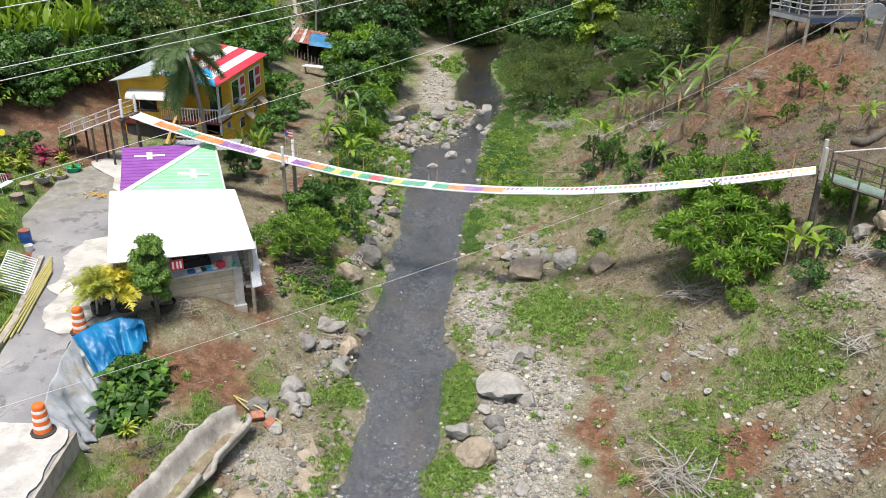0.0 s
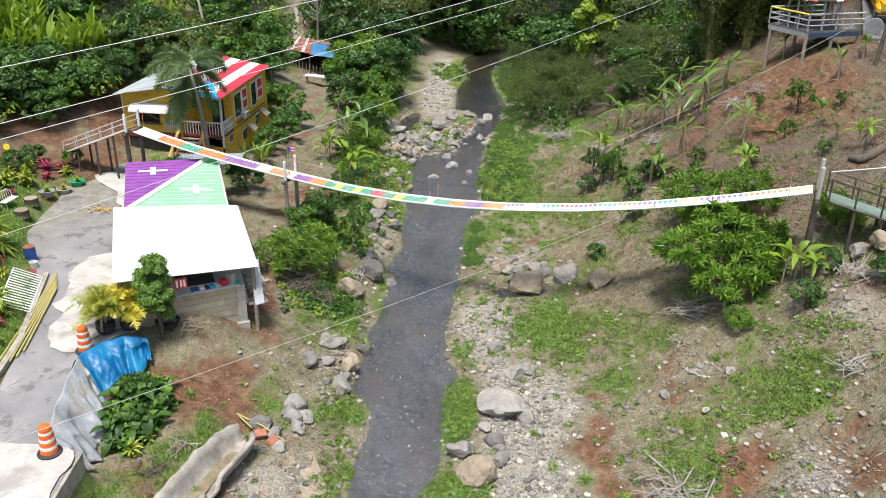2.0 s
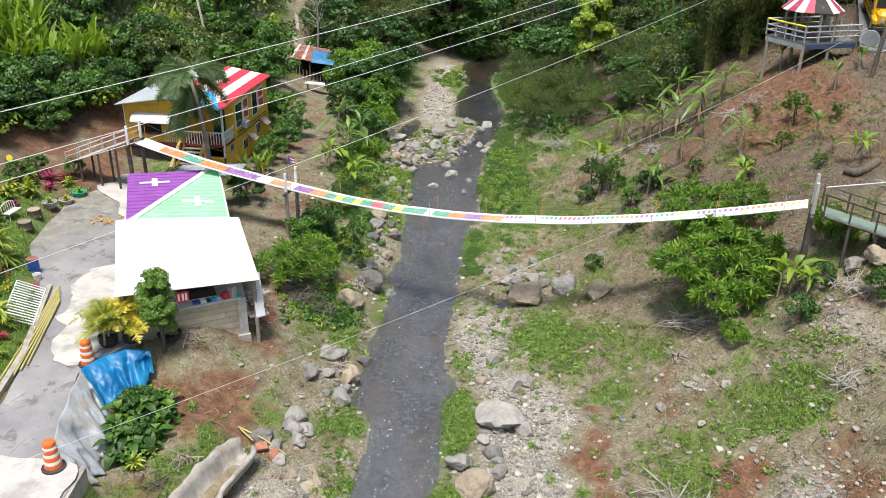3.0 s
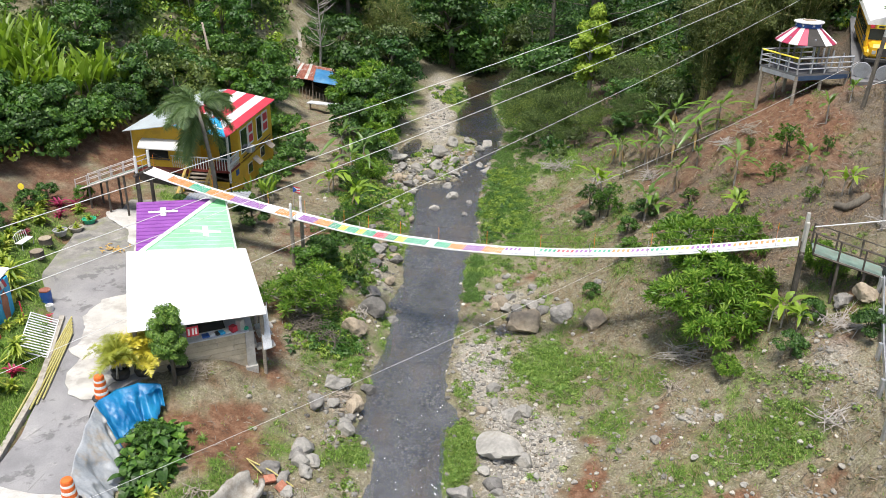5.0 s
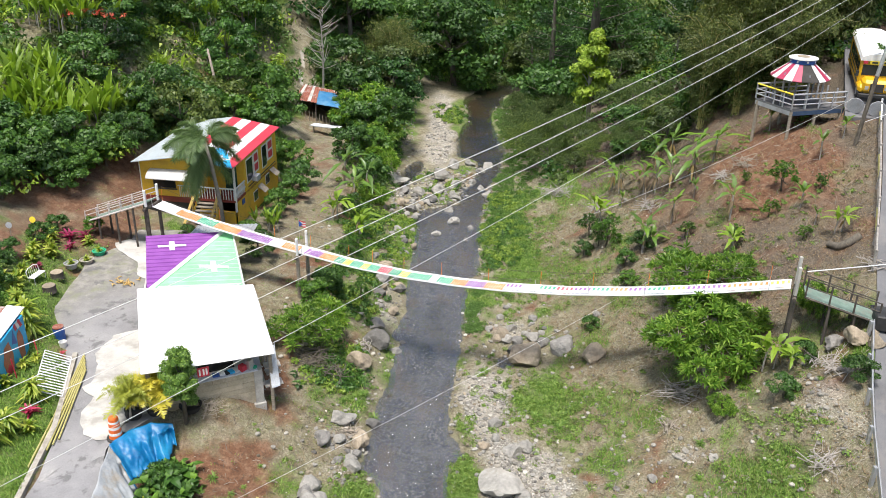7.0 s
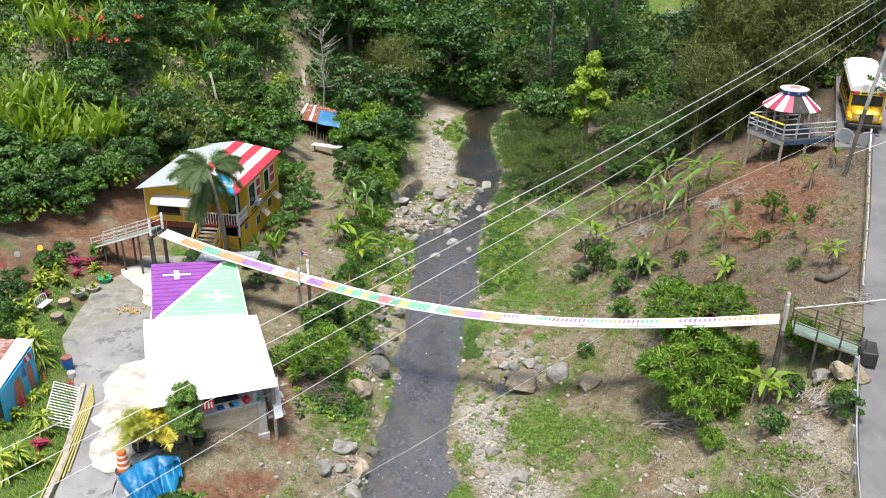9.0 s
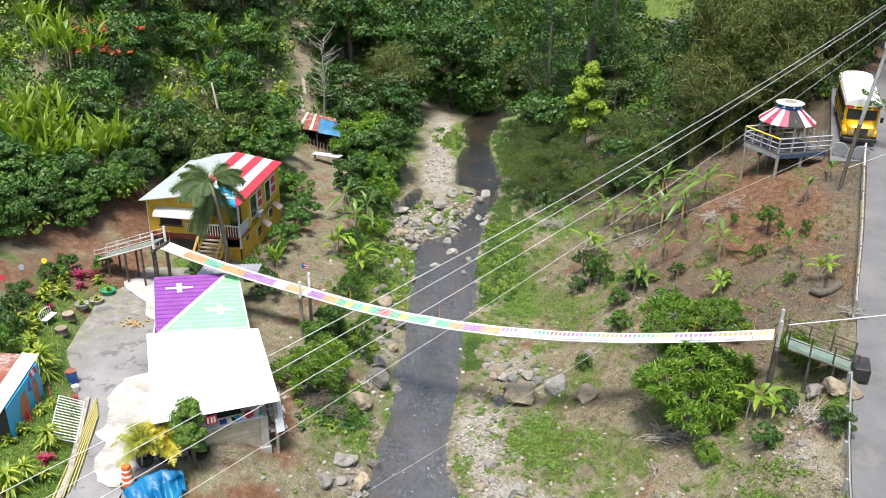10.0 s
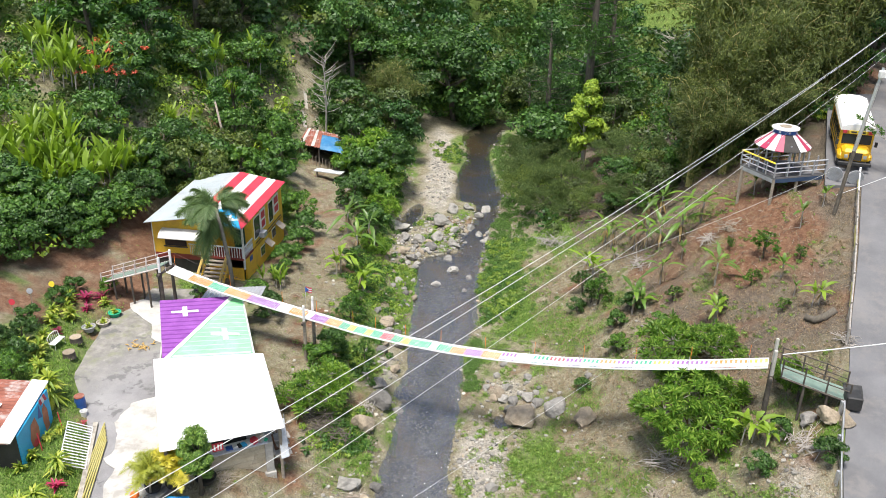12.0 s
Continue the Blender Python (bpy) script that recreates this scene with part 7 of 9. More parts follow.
for x, y, s, k in ((13.4, 42.2, 1.35, "mango_bush"), (15.6, 40.9, 1.0, "mango_bush"), (10.9, 53.0, 1.4, "thin_bush"), (10.6, 53.9, 1.1, "thin_bush"), (10.3, 55.7, 1.1, "thin_bush"), (20.3, 48.0, 1.2, "thin_bush"), (19.0, 46.1, 0.7, "thin_bush"), (15.2, 31.5, 0.45, "bush2"), (17.8, 30.7, 0.5, "bush2"), (12.9, 32.6, 0.35, "bush"), (18.1, 36.4, 0.55, "bush"),
                   (16.8, 33.6, 0.4, "bush2"), (8.6, 44.0, 0.35, "bush2"), (11.0, 46.0, 0.5, "bush2"), (12.6, 50.0, 0.55, "bush2"), (11.4, 48.6, 0.45, "bush2"), (13.6, 46.0, 0.5, "bush2"), (15.0, 48.6, 0.68, "thin_bush"), (18.9, 50.4, 0.51, "thin_bush"), (17.0, 45.0, 0.59, "thin_bush"), (19.6, 42.4, 0.59, "thin_bush"), (21.8, 46.2, 0.59, "thin_bush"), (14.2, 44.4, 0.4, "bush"), (9.6, 53.6, 0.45, "bush2")):
    plant(k, x, y, s)
for x, y, s, k in ((12.6, 49.4, 1.05, "banana3"), (17.3, 47.7, 1.05, "banana"), (14.8, 51.4, 0.95, "banana"), (16.3, 43.9, 1.0, "banana_light"), (20.4, 45.3, 0.95, "banana2"), (13.1, 60.4, 1.2, "banana"), (14.5, 58.5, 1.15, "banana"), (15.8, 56.4, 1.3, "banana"), (16.8, 55.1, 1.25, "banana"), (15.1, 57.6, 1.15, "banana"), (10.9, 57.9, 1.2, "banana_light"),
                   (21.7, 55.2, 1.0, "banana2"), (22.8, 49.3, 1.05, "banana2"), (21.4, 41.9, 0.8, "banana_light"), (18.3, 55.5, 1.25, "banana"), (24.7, 50.9, 0.9, "banana2"), (20.5, 43.3, 0.65, "banana2"), (16.5, 52.8, 0.8, "banana2"), (15.0, 48.3, 0.7, "banana2"), (15.5, 33.7, 1.0, "banana_light"), (16.0, 33.1, 0.75, "banana_light"), (12.9, 58.3, 0.8, "banana2")):
    plant(k, x, y, s)
plant("e", 13.5, 79.5, 1.0)
for x, y, s in ((-6.3, 97.5, 0.75), (-7.6, 100.5, 0.8), (-5.2, 101.5, 0.65)):
    plant("bamboo", x, y, s)
for x, y, s in ((15.0, 88.5, 1.3), (18.0, 94, 1.1), (11.5, 94, 0.9)):
    plant("pine", x, y, s)
for x, y, s in ((8.8, 81, 1.3), (8.2, 77, 1.2), (9.2, 73, 1.1), (11, 75.5, 1.2), (13.4, 68.5, 0.9), (15.6, 66.5, 0.8), (16.8, 73.5, 1.3), (9.6, 85, 1.4)):
    plant("feather", x, y, s)
for x, y, s, k in ((12.4, 72.4, 0.5, "d"), (15.0, 70.5, 0.55, "b"), (17.6, 68.6, 0.5, "d"), (19.2, 65.6, 0.45, "b"), (8.4, 88.5, 0.6, "d"), (14.4, 66.2, 0.35, "b"), (11.0, 69.6, 0.35, "d")):
    plant(k, x, y, s)
for x, y, s in ((-31.0, 75.6, 1.0), (-29.6, 72.6, 0.9)):
    plant("flame", x, y, s)
for x, y, s in ((12.9, 62.0, 1.1), (15.9, 61.2, 1.2), (17.6, 57.4, 1.2), (16.7, 60.6, 1.2)):
    plant("banana", x, y, s)
for x, y, s in ((24.9, 60.4, 0.75), (26.0, 63.0, 0.95), (21.2, 61.0, 0.7), (23.8, 61.2, 0.68), (18.9, 61.6, 0.65), (30.5, 66.5, 1.2), (35, 75, 1.3), (19.6, 63.4, 0.75), (20.2, 65.6, 0.8), (24.5, 76.5, 1.3), (28.5, 69.5, 1.2), (22.4, 64.2, 0.8), (24.6, 62.8, 0.9), (21.6, 68, 0.9), (23.5, 66, 1.2), (26.5, 69, 1.25), (24, 72, 1.3), (29, 73, 1.3), (27, 77, 1.3), (32, 79, 1.3), (33, 70, 1.1), (30.5, 83, 1.3), (36, 84, 1.3)):
    plant("bamboo", x, y, s)


KINDS["roadside_tree"] = lobed_tree("tree", ((0, 0, 5.2, 1.5), (-1.8, 0.8, 5.0, 1.1), (1.4, 0.4, 4.8, 1.2), (-4.0, 2.4, 4.2, 0.9), (-5.4, 3.2, 3.5, 0.7), (-6.1, 3.4, 4.3, 0.5), (-2.6, -1.4, 4.2, 0.8)), 46, 0.26, 0.35, "leaf_mid", "pale_bark", "thin tree leaning over the road with open pale branches", 78, "tree", 8)
plant("roadside_tree", 34.1, 51.2, 1.0, 0)


M["deck_blue"] = surf("dull_blue_paint", (0.03, 0.06, 0.12), (0.05, 0.09, 0.17), 1.0, 0.7, 0.05, 0.004, 30)


def viewing_deck():
    root = thing("viewing_deck", None, "small grey timber deck on tall posts above the slope", "deck")
    o, u, v = Vector((22.0, 53.0, 13.15)), Vector((0.965, 0.26, 0)), Vector((-0.42, 0.91, 0))
    L, W = 4.0, 3.2
    c = [o, o + u * L, o + u * L + v * W, o + v * W]
    # dark road tone stands for a dark mat and the floor's shade
    part("deck_floor", slab(c, 0.12), "road", root, "deck floor in dark grey for a mat and the shade on it")
    for k in range(4):
        a, b = c[k], c[(k + 1) % 4]
        d = Vector((0, 0, -0.12))
        part("rim_beam", slab([a + d, b + d, b + d + (o + u * L / 2 + v * W / 2 - b).normalized() * 0.1, a + d + (o + u * L / 2 + v * W / 2 - a).normalized() * 0.1], 0.28), "deck_blue" if k == 0 else "grey_metal", root)
        if k != 1:
            for h, m in ((1.0, "bright_yellow" if k == 3 else "steel"), (0.66, "steel"), (0.33, "steel")):
                part("rail", tube([a + Vector((0, 0, h)), b + Vector((0, 0, h))], 0.06 if h == 1.0 else 0.045, 4), m, root, "yellow top rail" if m == "bright_yellow" else "")
        n = 4
        for j in range(n):
            p = a.lerp(b, j / n)
            part("rail_post", box(0.09, 0.09, 1.05, Matrix.Translation(p)), "grey_metal", root)
    for fu, fv in ((0.02, 0.02), (0.5, 0.05), (0.97, 0.03), (0.02, 0.95), (0.5, 0.95), (0.97, 0.95)):
        p = o + u * L * fu + v * W * fv
        part("support_post", tube([(p.x, p.y, land(p.x, p.y) - 0.3), (p.x, p.y, 13.03)], 0.11, 7), "wood", root, "round timber post")
    return root


viewing_deck()


def gazebo():
    cx, cy, zb = 22.95, 54.9, 13.15
    root = thing("gazebo", None, "round gazebo with a red and white striped conical roof", "gazebo")
    n, r0, r1, z0, z1 = 20, 1.86, 0.74, 14.95, 15.85
    for k in range(n):
        a0, a1 = 2 * math.pi * k / n, 2 * math.pi * (k + 1) / n
        pts = [(cx + r0 * math.cos(a0), cy + r0 * math.sin(a0), z0), (cx + r0 * math.cos(a1), cy + r0 * math.sin(a1), z0), (cx + r1 * math.cos(a1), cy + r1 * math.sin(a1), z1), (cx + r1 * math.cos(a0), cy + r1 * math.sin(a0), z1)]
        dark = k in (14, 15)
        part("roof_panel", slab(pts, 0.04), "dark" if dark else ("maroon_red" if k % 2 else "white"), root)
    part("roof_drum", lathe([(0.8, 15.83), (0.8, 16.1)], 20, at=Matrix.Translation((cx, cy, 0))), "blue", root, "blue ring with white stars")
    part("roof_cap", lathe([(0.92, 16.1), (0.92, 16.16), (0.45, 16.22), (0.43, 16.16)], 20, at=Matrix.Translation((cx, cy, 0))), "white", root, "white round cap")
    part("cap_panel", lathe([(0.42, 16.222), (0.4, 16.24)], 14, at=Matrix.Translation((cx, cy, 0))), "tan_rock", root)
    for k in range(8):
        a = 2 * math.pi * k / 8
        star = []
        for j in range(10):
            rr = 0.1 if j % 2 == 0 else 0.045
            t = a + rr * math.cos(j * math.pi / 5) / 0.81
            star.append((cx + 0.812 * math.cos(t), cy + 0.812 * math.sin(t), 15.97 + rr * math.sin(j * math.pi / 5)))
        bm = bmesh.new()
        bm.faces.new([bm.verts.new(p) for p in star])
        part("star", bm, "white", root)
    for k in range(6):
        a = 2 * math.pi * (k + 0.5) / 6
        part("post", tube([(cx + 1.5 * math.cos(a), cy + 1.5 * math.sin(a), zb), (cx + 1.5 * math.cos(a), cy + 1.5 * math.sin(a), 15.3)], 0.06, 6), "grey_metal", root)
    return root


M["maroon_red"] = surf("raspberry_paint", (0.36, 0.03, 0.08), (0.46, 0.05, 0.11), 1.0, 0.5, 0.05, 0.004, 30)
gazebo()


def school_bus():
    f = Vector((-0.27, -0.96, 0)).normalized()
    s = Vector((0.96, -0.27, 0)).normalized()
    o = Vector((27.75, 54.15, road_z(54.6) + 0.05))
    tilt = (road_z(62) - road_z(56)) / 6.3
    m = Matrix(((s.x, -f.x, 0, o.x), (s.y, -f.y, 0, o.y), (0, tilt, 1, o.z), (0, 0, 0, 1))) @ Matrix.Diagonal((0.92, 1.0, 0.95, 1.0))
    root = thing("school_bus", None, "yellow school bus with a white roof parked beside the road", "bus")

    def b(name, x0, x1, y0, y1, z0, z1, mat, parent=root, label="", bevel=0.0):
        bm = box(x1 - x0, y1 - y0, z1 - z0, m @ Matrix.Translation(((x0 + x1) / 2, (y0 + y1) / 2, z0)), bevel)
        bmesh.ops.recalc_face_normals(bm, faces=bm.faces)
        return part(name, bm, mat, parent, label)

    b("body", -1.2, 1.2, 0.9, 5.9, 0.5, 2.55, "bus_paint", bevel=0.12)
    b("bonnet", -0.95, 0.95, 0.0, 1.0, 0.55, 1.45, "bus_paint", bevel=0.18)
    for x in (-1, 1):
        b("mudguard", x * 0.95 - 0.25, x * 0.95 + 0.25, 0.15, 1.2, 0.5, 1.05, "bus_paint", bevel=0.15)
    bm = bmesh.new()
    prof = [(-1.24, 2.5), (-1.15, 2.75), (-0.7, 2.93), (0, 2.98), (0.7, 2.93), (1.15, 2.75), (1.24, 2.5)]
    a = [bm.verts.new(m @ Vector((x, 0.8, z))) for x, z in prof]
    c = [bm.verts.new(m @ Vector((x, 6.0, z))) for x, z in prof]
    for k in range(6):
        bm.faces.new((a[k], a[k + 1], c[k + 1], c[k]))
    bm.faces.new(a[::-1])
    bm.faces.new(c)
    bm.faces.new((a[0], c[0], c[6], a[6]))
    bmesh.ops.recalc_face_normals(bm, faces=bm.faces)
    part("roof", bm, "white", root, "white painted bus roof")
    b("windscreen", -1.02, 1.02, 0.86, 0.9, 1.5, 2.2, "glass")
    b("windscreen_post", -0.04, 0.04, 0.84, 0.86, 1.5, 2.2, "bus_paint")
    sign = b("sign_board", -0.62, 0.62, 0.78, 0.86, 2.28, 2.52, "bright_yellow")
    for x0, x1 in ((-0.5, -0.1), (0.0, 0.22), (0.3, 0.5)):
        b("dark_bar", x0, x1, 0.765, 0.78, 2.35, 2.46, "dark", sign)
    for x in (-0.9, 0.9):
        b("warning_light", x - 0.14, x + 0.14, 0.78, 0.88, 2.3, 2.5, "red")
        b("mirror", x * 1.5 - 0.1, x * 1.5 + 0.1, 0.6, 0.68, 1.5, 1.85, "black")
        b("headlight", x * 0.72 - 0.12, x * 0.72 + 0.12, -0.03, 0.02, 0.85, 1.08, "steel")
    b("grille", -0.45, 0.45, -0.03, 0.02, 0.7, 1.25, "dark")
    b("bumper", -1.15, 1.15, -0.2, -0.04, 0.35, 0.6, "black", bevel=0.03)
    for k in range(5):
        b("side_window", -1.225, -1.2, 1.2 + k * 0.82, 1.85 + k * 0.82, 1.6, 2.25, "glass")
        b("side_window", 1.2, 1.225, 1.2 + k * 0.82, 1.85 + k * 0.82, 1.6, 2.25, "glass")
    for z in (0.95, 1.35):
        b("rub_rail", -1.23, -1.2, 1.0, 5.8, z, z + 0.08, "black")
    for x in (-1.05, 1.05):
        for y in (0.7, 4.7):
            w = part("wheel", lathe([(0.3, -0.13), (0.46, -0.11), (0.48, 0), (0.46, 0.11), (0.3, 0.13)], 18, at=m @ pose(x, y, 0.48, 0, 90, 0)), "tyre", root)
            part("rim", lathe([(0.26, -0.145), (0.26, 0.145)], 12, at=m @ pose(x, y, 0.48, 0, 90, 0)), "steel", w)
    return root


school_bus()


def pull_off():
    v, f = [], []
    ys = list(np.arange(52.5, 68, 1.0))
    for y in ys:
        for x in (25.3 + (y - 52.5) * 0.38, 26.5 + (y - 52.5) * 0.4, road_x(y) + 0.05):
            v.append((x, y, road_z(y) + 0.01))
    n = len(v)
    v += [(a, b, c - 0.3) for a, b, c in v]
    for j in range(len(ys) - 1):
        for k in range(2):
            a = j * 3 + k
            f.append((a, a + 1, a + 4, a + 3))
        f.append((j * 3, j * 3 + 3, j * 3 + 3 + n, j * 3 + n))
    f.append((0, n, n + 1, 1))
    f.append((1, n + 1, n + 2, 2))
    tagged(new("pavement", raw_mesh("pavement", v, f, "road")), "grey concrete pull-off beside the road", "pavement", kind="structure")


pull_off()


def spool(x, y, turn):
    z = road_z(y)
    root = thing("cable_reel", None, "grey wooden cable reel standing on edge by the deck", "cable reel")
    at = pose(x, y, z + 0.52, 0, 84, turn)
    part("reel_disc", lathe([(0.5, -0.04), (0.52, 0), (0.5, 0.04)], 20, at=at), "grey_metal", root)
    part("hub", lathe([(0.2, 0.04), (0.2, 0.12)], 12, at=at), "wood", root)


spool(26.05, 53.0, 60)
spool(27.3, 52.6, 75)


def utility_pole(x, y, z0, z1, lean, label, cross=False):
    root = thing("utility_pole", None, label, "utility pole")
    part("shaft", tube([(x, y, z0 - 0.5), (x + lean[0] * 0.4, y + lean[1] * 0.4, z0 + (z1 - z0) * 0.45)], [0.13, 0.12], 9), "bark", root)
    part("upper_shaft", tube([(x + lean[0] * 0.4, y + lean[1] * 0.4, z0 + (z1 - z0) * 0.45), (x + lean[0], y + lean[1], z1)], [0.125, 0.1], 9), "steel", root, "pale grey upper shaft")
    part("bracket", box(0.5, 0.3, 0.45, Matrix.Translation((x + lean[0], y + lean[1] - 0.1, z1 - 0.6)), 0.04), "white", root, "white box on the pole")
    return root


utility_pole(24.9, 49.7, land(24.9, 49.7), 21.4, (1.25, 0.3), "leaning utility pole with a grey upper shaft beside the road")


def wire(points, r=0.017, sag=0.0, label="pale overhead wire crossing the valley", steps=14):
    a, b = Vector(points[0]), Vector(points[1])
    pts = [a.lerp(b, k / steps) - Vector((0, 0, sag * 4 * (k / steps) * (1 - k / steps))) for k in range(steps + 1)]
    return solo("overhead_wire", tube(pts, r, 5), "wire", label, "wire", "overhead wires")


# four wires over the valley: x and height at y = 5 and at y = 70, and the sag between
for x0, z0, x1, z1, sag, r in ((-15.58, 18.94, 47.16, 31.1, 2.36, 0.0105), (-15.96, 17.84, 44.07, 27.76, 1.67, 0.0105), (-14.63, 17.95, 44.9, 27.41, 1.6, 0.0095), (-15.6, 15.98, 43.77, 26.15, 1.73, 0.0075)):
    pts = [Vector((x0 + (x1 - x0) * k, 5 + 65 * k, z0 + (z1 - z0) * k - 4 * sag * k * (1 - k))) for k in np.linspace(-0.22, 1.2, 30)]
    solo("overhead_wire", tube(pts, r * 0.85, 5), "wire", "pale overhead wire crossing the valley", "wire", "overhead wires")
wire(((-28.7, -8.0, 15.8), (14.0, 45.3, land(14.0, 45.3) + 0.4)), 0.006, 0.9, "thin low wire strung across the stream")
wire(((16.5, 34.5, 10.6), (31, 36.5, 11.6)), 0.03, 0.1, "pale thick cable anchoring the bridge tower")
wire(((24.4, 50.3, 14.6), (10, 57, 1.2 + land(10, 57))), 0.012, 0.3, "thin stay wire running down the slope")
wire(((24.9, 49.8, 13.2), (40, 52.5, 19.5)), 0.02, 0.4, "pale cable from the pole across the road")


def road_fence():
    root = thing("fence", None, "weathered timber fence with bamboo rails along the road edge", "fence")
    pts = [(28.0 + 0, 52.9), (26.9, 50.3), (25.8, 47.6), (24.7, 44.9), (23.6, 42.3), (22.5, 39.8), (21.6, 37.7)]
    prev = None
    for i, (x, y) in enumerate(pts):
        z = road_z(y) - 0.1
        part("post", tube([(x - 0.35, y, z - 0.6), (x - 0.35, y, z + 1.15)], 0.07, 6), "dead_wood" if i > 0 else "white", root)
        if prev:
            for h, m in ((1.0, "white" if i == 1 else "dead_wood"), (0.5, "bamboo" if i % 2 else "wood")):
                part("rail", tube([(prev[0] - 0.35, prev[1], prev[2] + h), (x - 0.35, y, z + h)], 0.05, 5), m, root)
        prev = (x, y, z)


road_fence()


def guard_rail():
    root = thing("guard_rail", None, "galvanised steel guard rail along the road", "guard rail")
    ys = [33.2, 31.2, 29.2, 27.2, 25.2, 23.2, 21.2]
    bm = bmesh.new()
    rows = []
    for y in ys:
        x, z = road_x(y) - 0.25, road_z(y)
        rows.append([bm.verts.new((x + dx, y, z + dz)) for dx, dz in ((0.0, 0.42), (0.06, 0.5), (0.0, 0.58), (0.06, 0.66), (0.0, 0.74), (-0.03, 0.74), (-0.03, 0.42))])
        part("post", box(0.12, 0.16, 1.0, Matrix.Translation((x - 0.1, y, z - 0.35))), "steel", root)
    for a, b in zip(rows, rows[1:]):
        for k in range(7):
            bm.faces.new((a[k], a[(k + 1) % 7], b[(k + 1) % 7], b[k]))
    bmesh.ops.recalc_face_normals(bm, faces=bm.faces)
    part("beam", bm, "steel", root)


guard_rail()
solo("storage_bin", box(0.75, 0.9, 0.75, pose(20.0, 33.6, road_z(33.6), 0, 0, -15), 0.06), "black", "black plastic bin beside the ramp", "bin")
solo("rubber_mat", box(0.9, 0.7, 0.05, pose(20.45, 34.6, road_z(34.6) + 0.01, 14, 0, -15)), "black", "black rubber mat at the foot of the ramp", "mat")
solo("road_line", slab([(road_x(y) + 3.0 + s * 0.06, y, road_z(y) + 0.006) for y, s in ((52, 1), (53.5, 1), (55, 1), (56.5, 1), (58, 1), (60, 1), (60, -1), (58, -1), (56.5, -1), (55, -1), (53.5, -1), (52, -1))], 0.003), "white", "worn white line painted on the road", "road marking", kind="structure")


def branch_pile(name, x, y, size, n, mat, label, seed, flat=0.5):
    rng = np.random.default_rng(seed)
    root = thing(name, None, label, "branches")
    z = land(x, y)
    for k in range(n):
        a, ln = rng.uniform(0, 6.28), size * rng.uniform(0.5, 1.3)
        c = Vector((x + rng.normal() * size * 0.25, y + rng.normal() * size * 0.25, z + rng.uniform(0.05, flat * size * 0.5)))
        d = Vector((math.cos(a), math.sin(a), rng.uniform(-0.2, 0.4)))
        pts = [c - d * ln * 0.5, c + Vector(rng.normal(size=3) * 0.08), c + d * ln * 0.35 + Vector(rng.normal(size=3) * 0.1), c + d * ln * 0.6 + Vector(rng.normal(size=3) * 0.18)]
        for p in pts:
            p.z = max(p.z, land(p.x, p.y) + 0.03)
        r = rng.uniform(0.012, 0.035)
        part("branch", tube(pts, [r, r * 0.9, r * 0.6, r * 0.3], 5), mat, root)
    return root


for i, (x, y, s, n, m) in enumerate(((8.6, 24.4, 1.9, 60, "dead_wood"), (11.9, 35.1, 1.7, 40, "dead_wood"), (17.4, 31.6, 1.0, 22, "dead_wood"), (15.4, 27.2, 1.1, 26, "dead_wood"), (10.8, 33.1, 0.7, 22, "wood"), (8.8, 66.5, 1.6, 24, "dead_wood"), (19.4, 52.8, 1.3, 24, "wood"), (-5.0, 34.6, 1.0, 24, "wood"), (-10.0, 26.2, 0.9, 16, "wood"), (-11.3, 33.2, 0.9, 20, "wood"), (-5.0, 43.0, 0.8, 16, "dead_wood"), (-7.6, 43.2, 1.3, 26, "dead_wood"), (9.5, 66.0, 1.7, 34, "dead_wood"), (14.4, 55.6, 1.5, 30, "dead_wood"), (18.0, 52.6, 1.2, 24, "dead_wood"), (11.6, 60.2, 1.4, 26, "dead_wood"), (21.4, 38.2, 1.0, 20, "dead_wood"))):
    branch_pile("brush_pile", x, y, s, n, m, "heap of grey dead branches lying on the ground", 80 + i)
solo("log", tube([(20.3, 41.0, land(20.3, 41.0) + 0.2), (20.8, 40.72, land(20.8, 40.72) + 0.16), (21.3, 40.6, land(21.3, 40.6) + 0.18), (21.8, 40.62, land(21.8, 40.62) + 0.22)], [0.17, 0.22, 0.23, 0.19], 10), "bark", "thick grey log lying below the road", "log", smooth=True)
boulders([(18.8, 33.2, 1.2, "t"), (18.2, 33.9, 0.9, "g"), (19.4, 32.6, 0.9, "t"), (18.9, 34.1, 0.6, "g"), (19.6, 33.3, 0.5, "t")], "rocks below the ramp")

# ---------------------------------------------------------------- left bank: yard and drive
def flat_patch(name, pts, lift, material, label):
    """A thin paved patch with a worn, uneven outline."""
    ring, n = [], len(pts)
    for i in range(n):
        (ax, ay), (bx, by) = pts[i], pts[(i + 1) % n]
        steps = max(1, int(math.hypot(bx - ax, by - ay) / 0.35))
        for k in range(steps):
            x, y = ax + (bx - ax) * k / steps, ay + (by - ay) * k / steps
            ring.append((x + 0.22 * noise.noise((x * 1.1, y * 1.1, 3)) + 0.1 * noise.noise((x * 3, y * 3, 5)), y + 0.22 * noise.noise((x * 1.1, y * 1.1, 8))))
    pts = ring
    return tagged(part(name, slab([(x, y, drive_z(y) + lift + 0.03) for x, y in pts], 0.03), material), label, "paving", kind="structure")


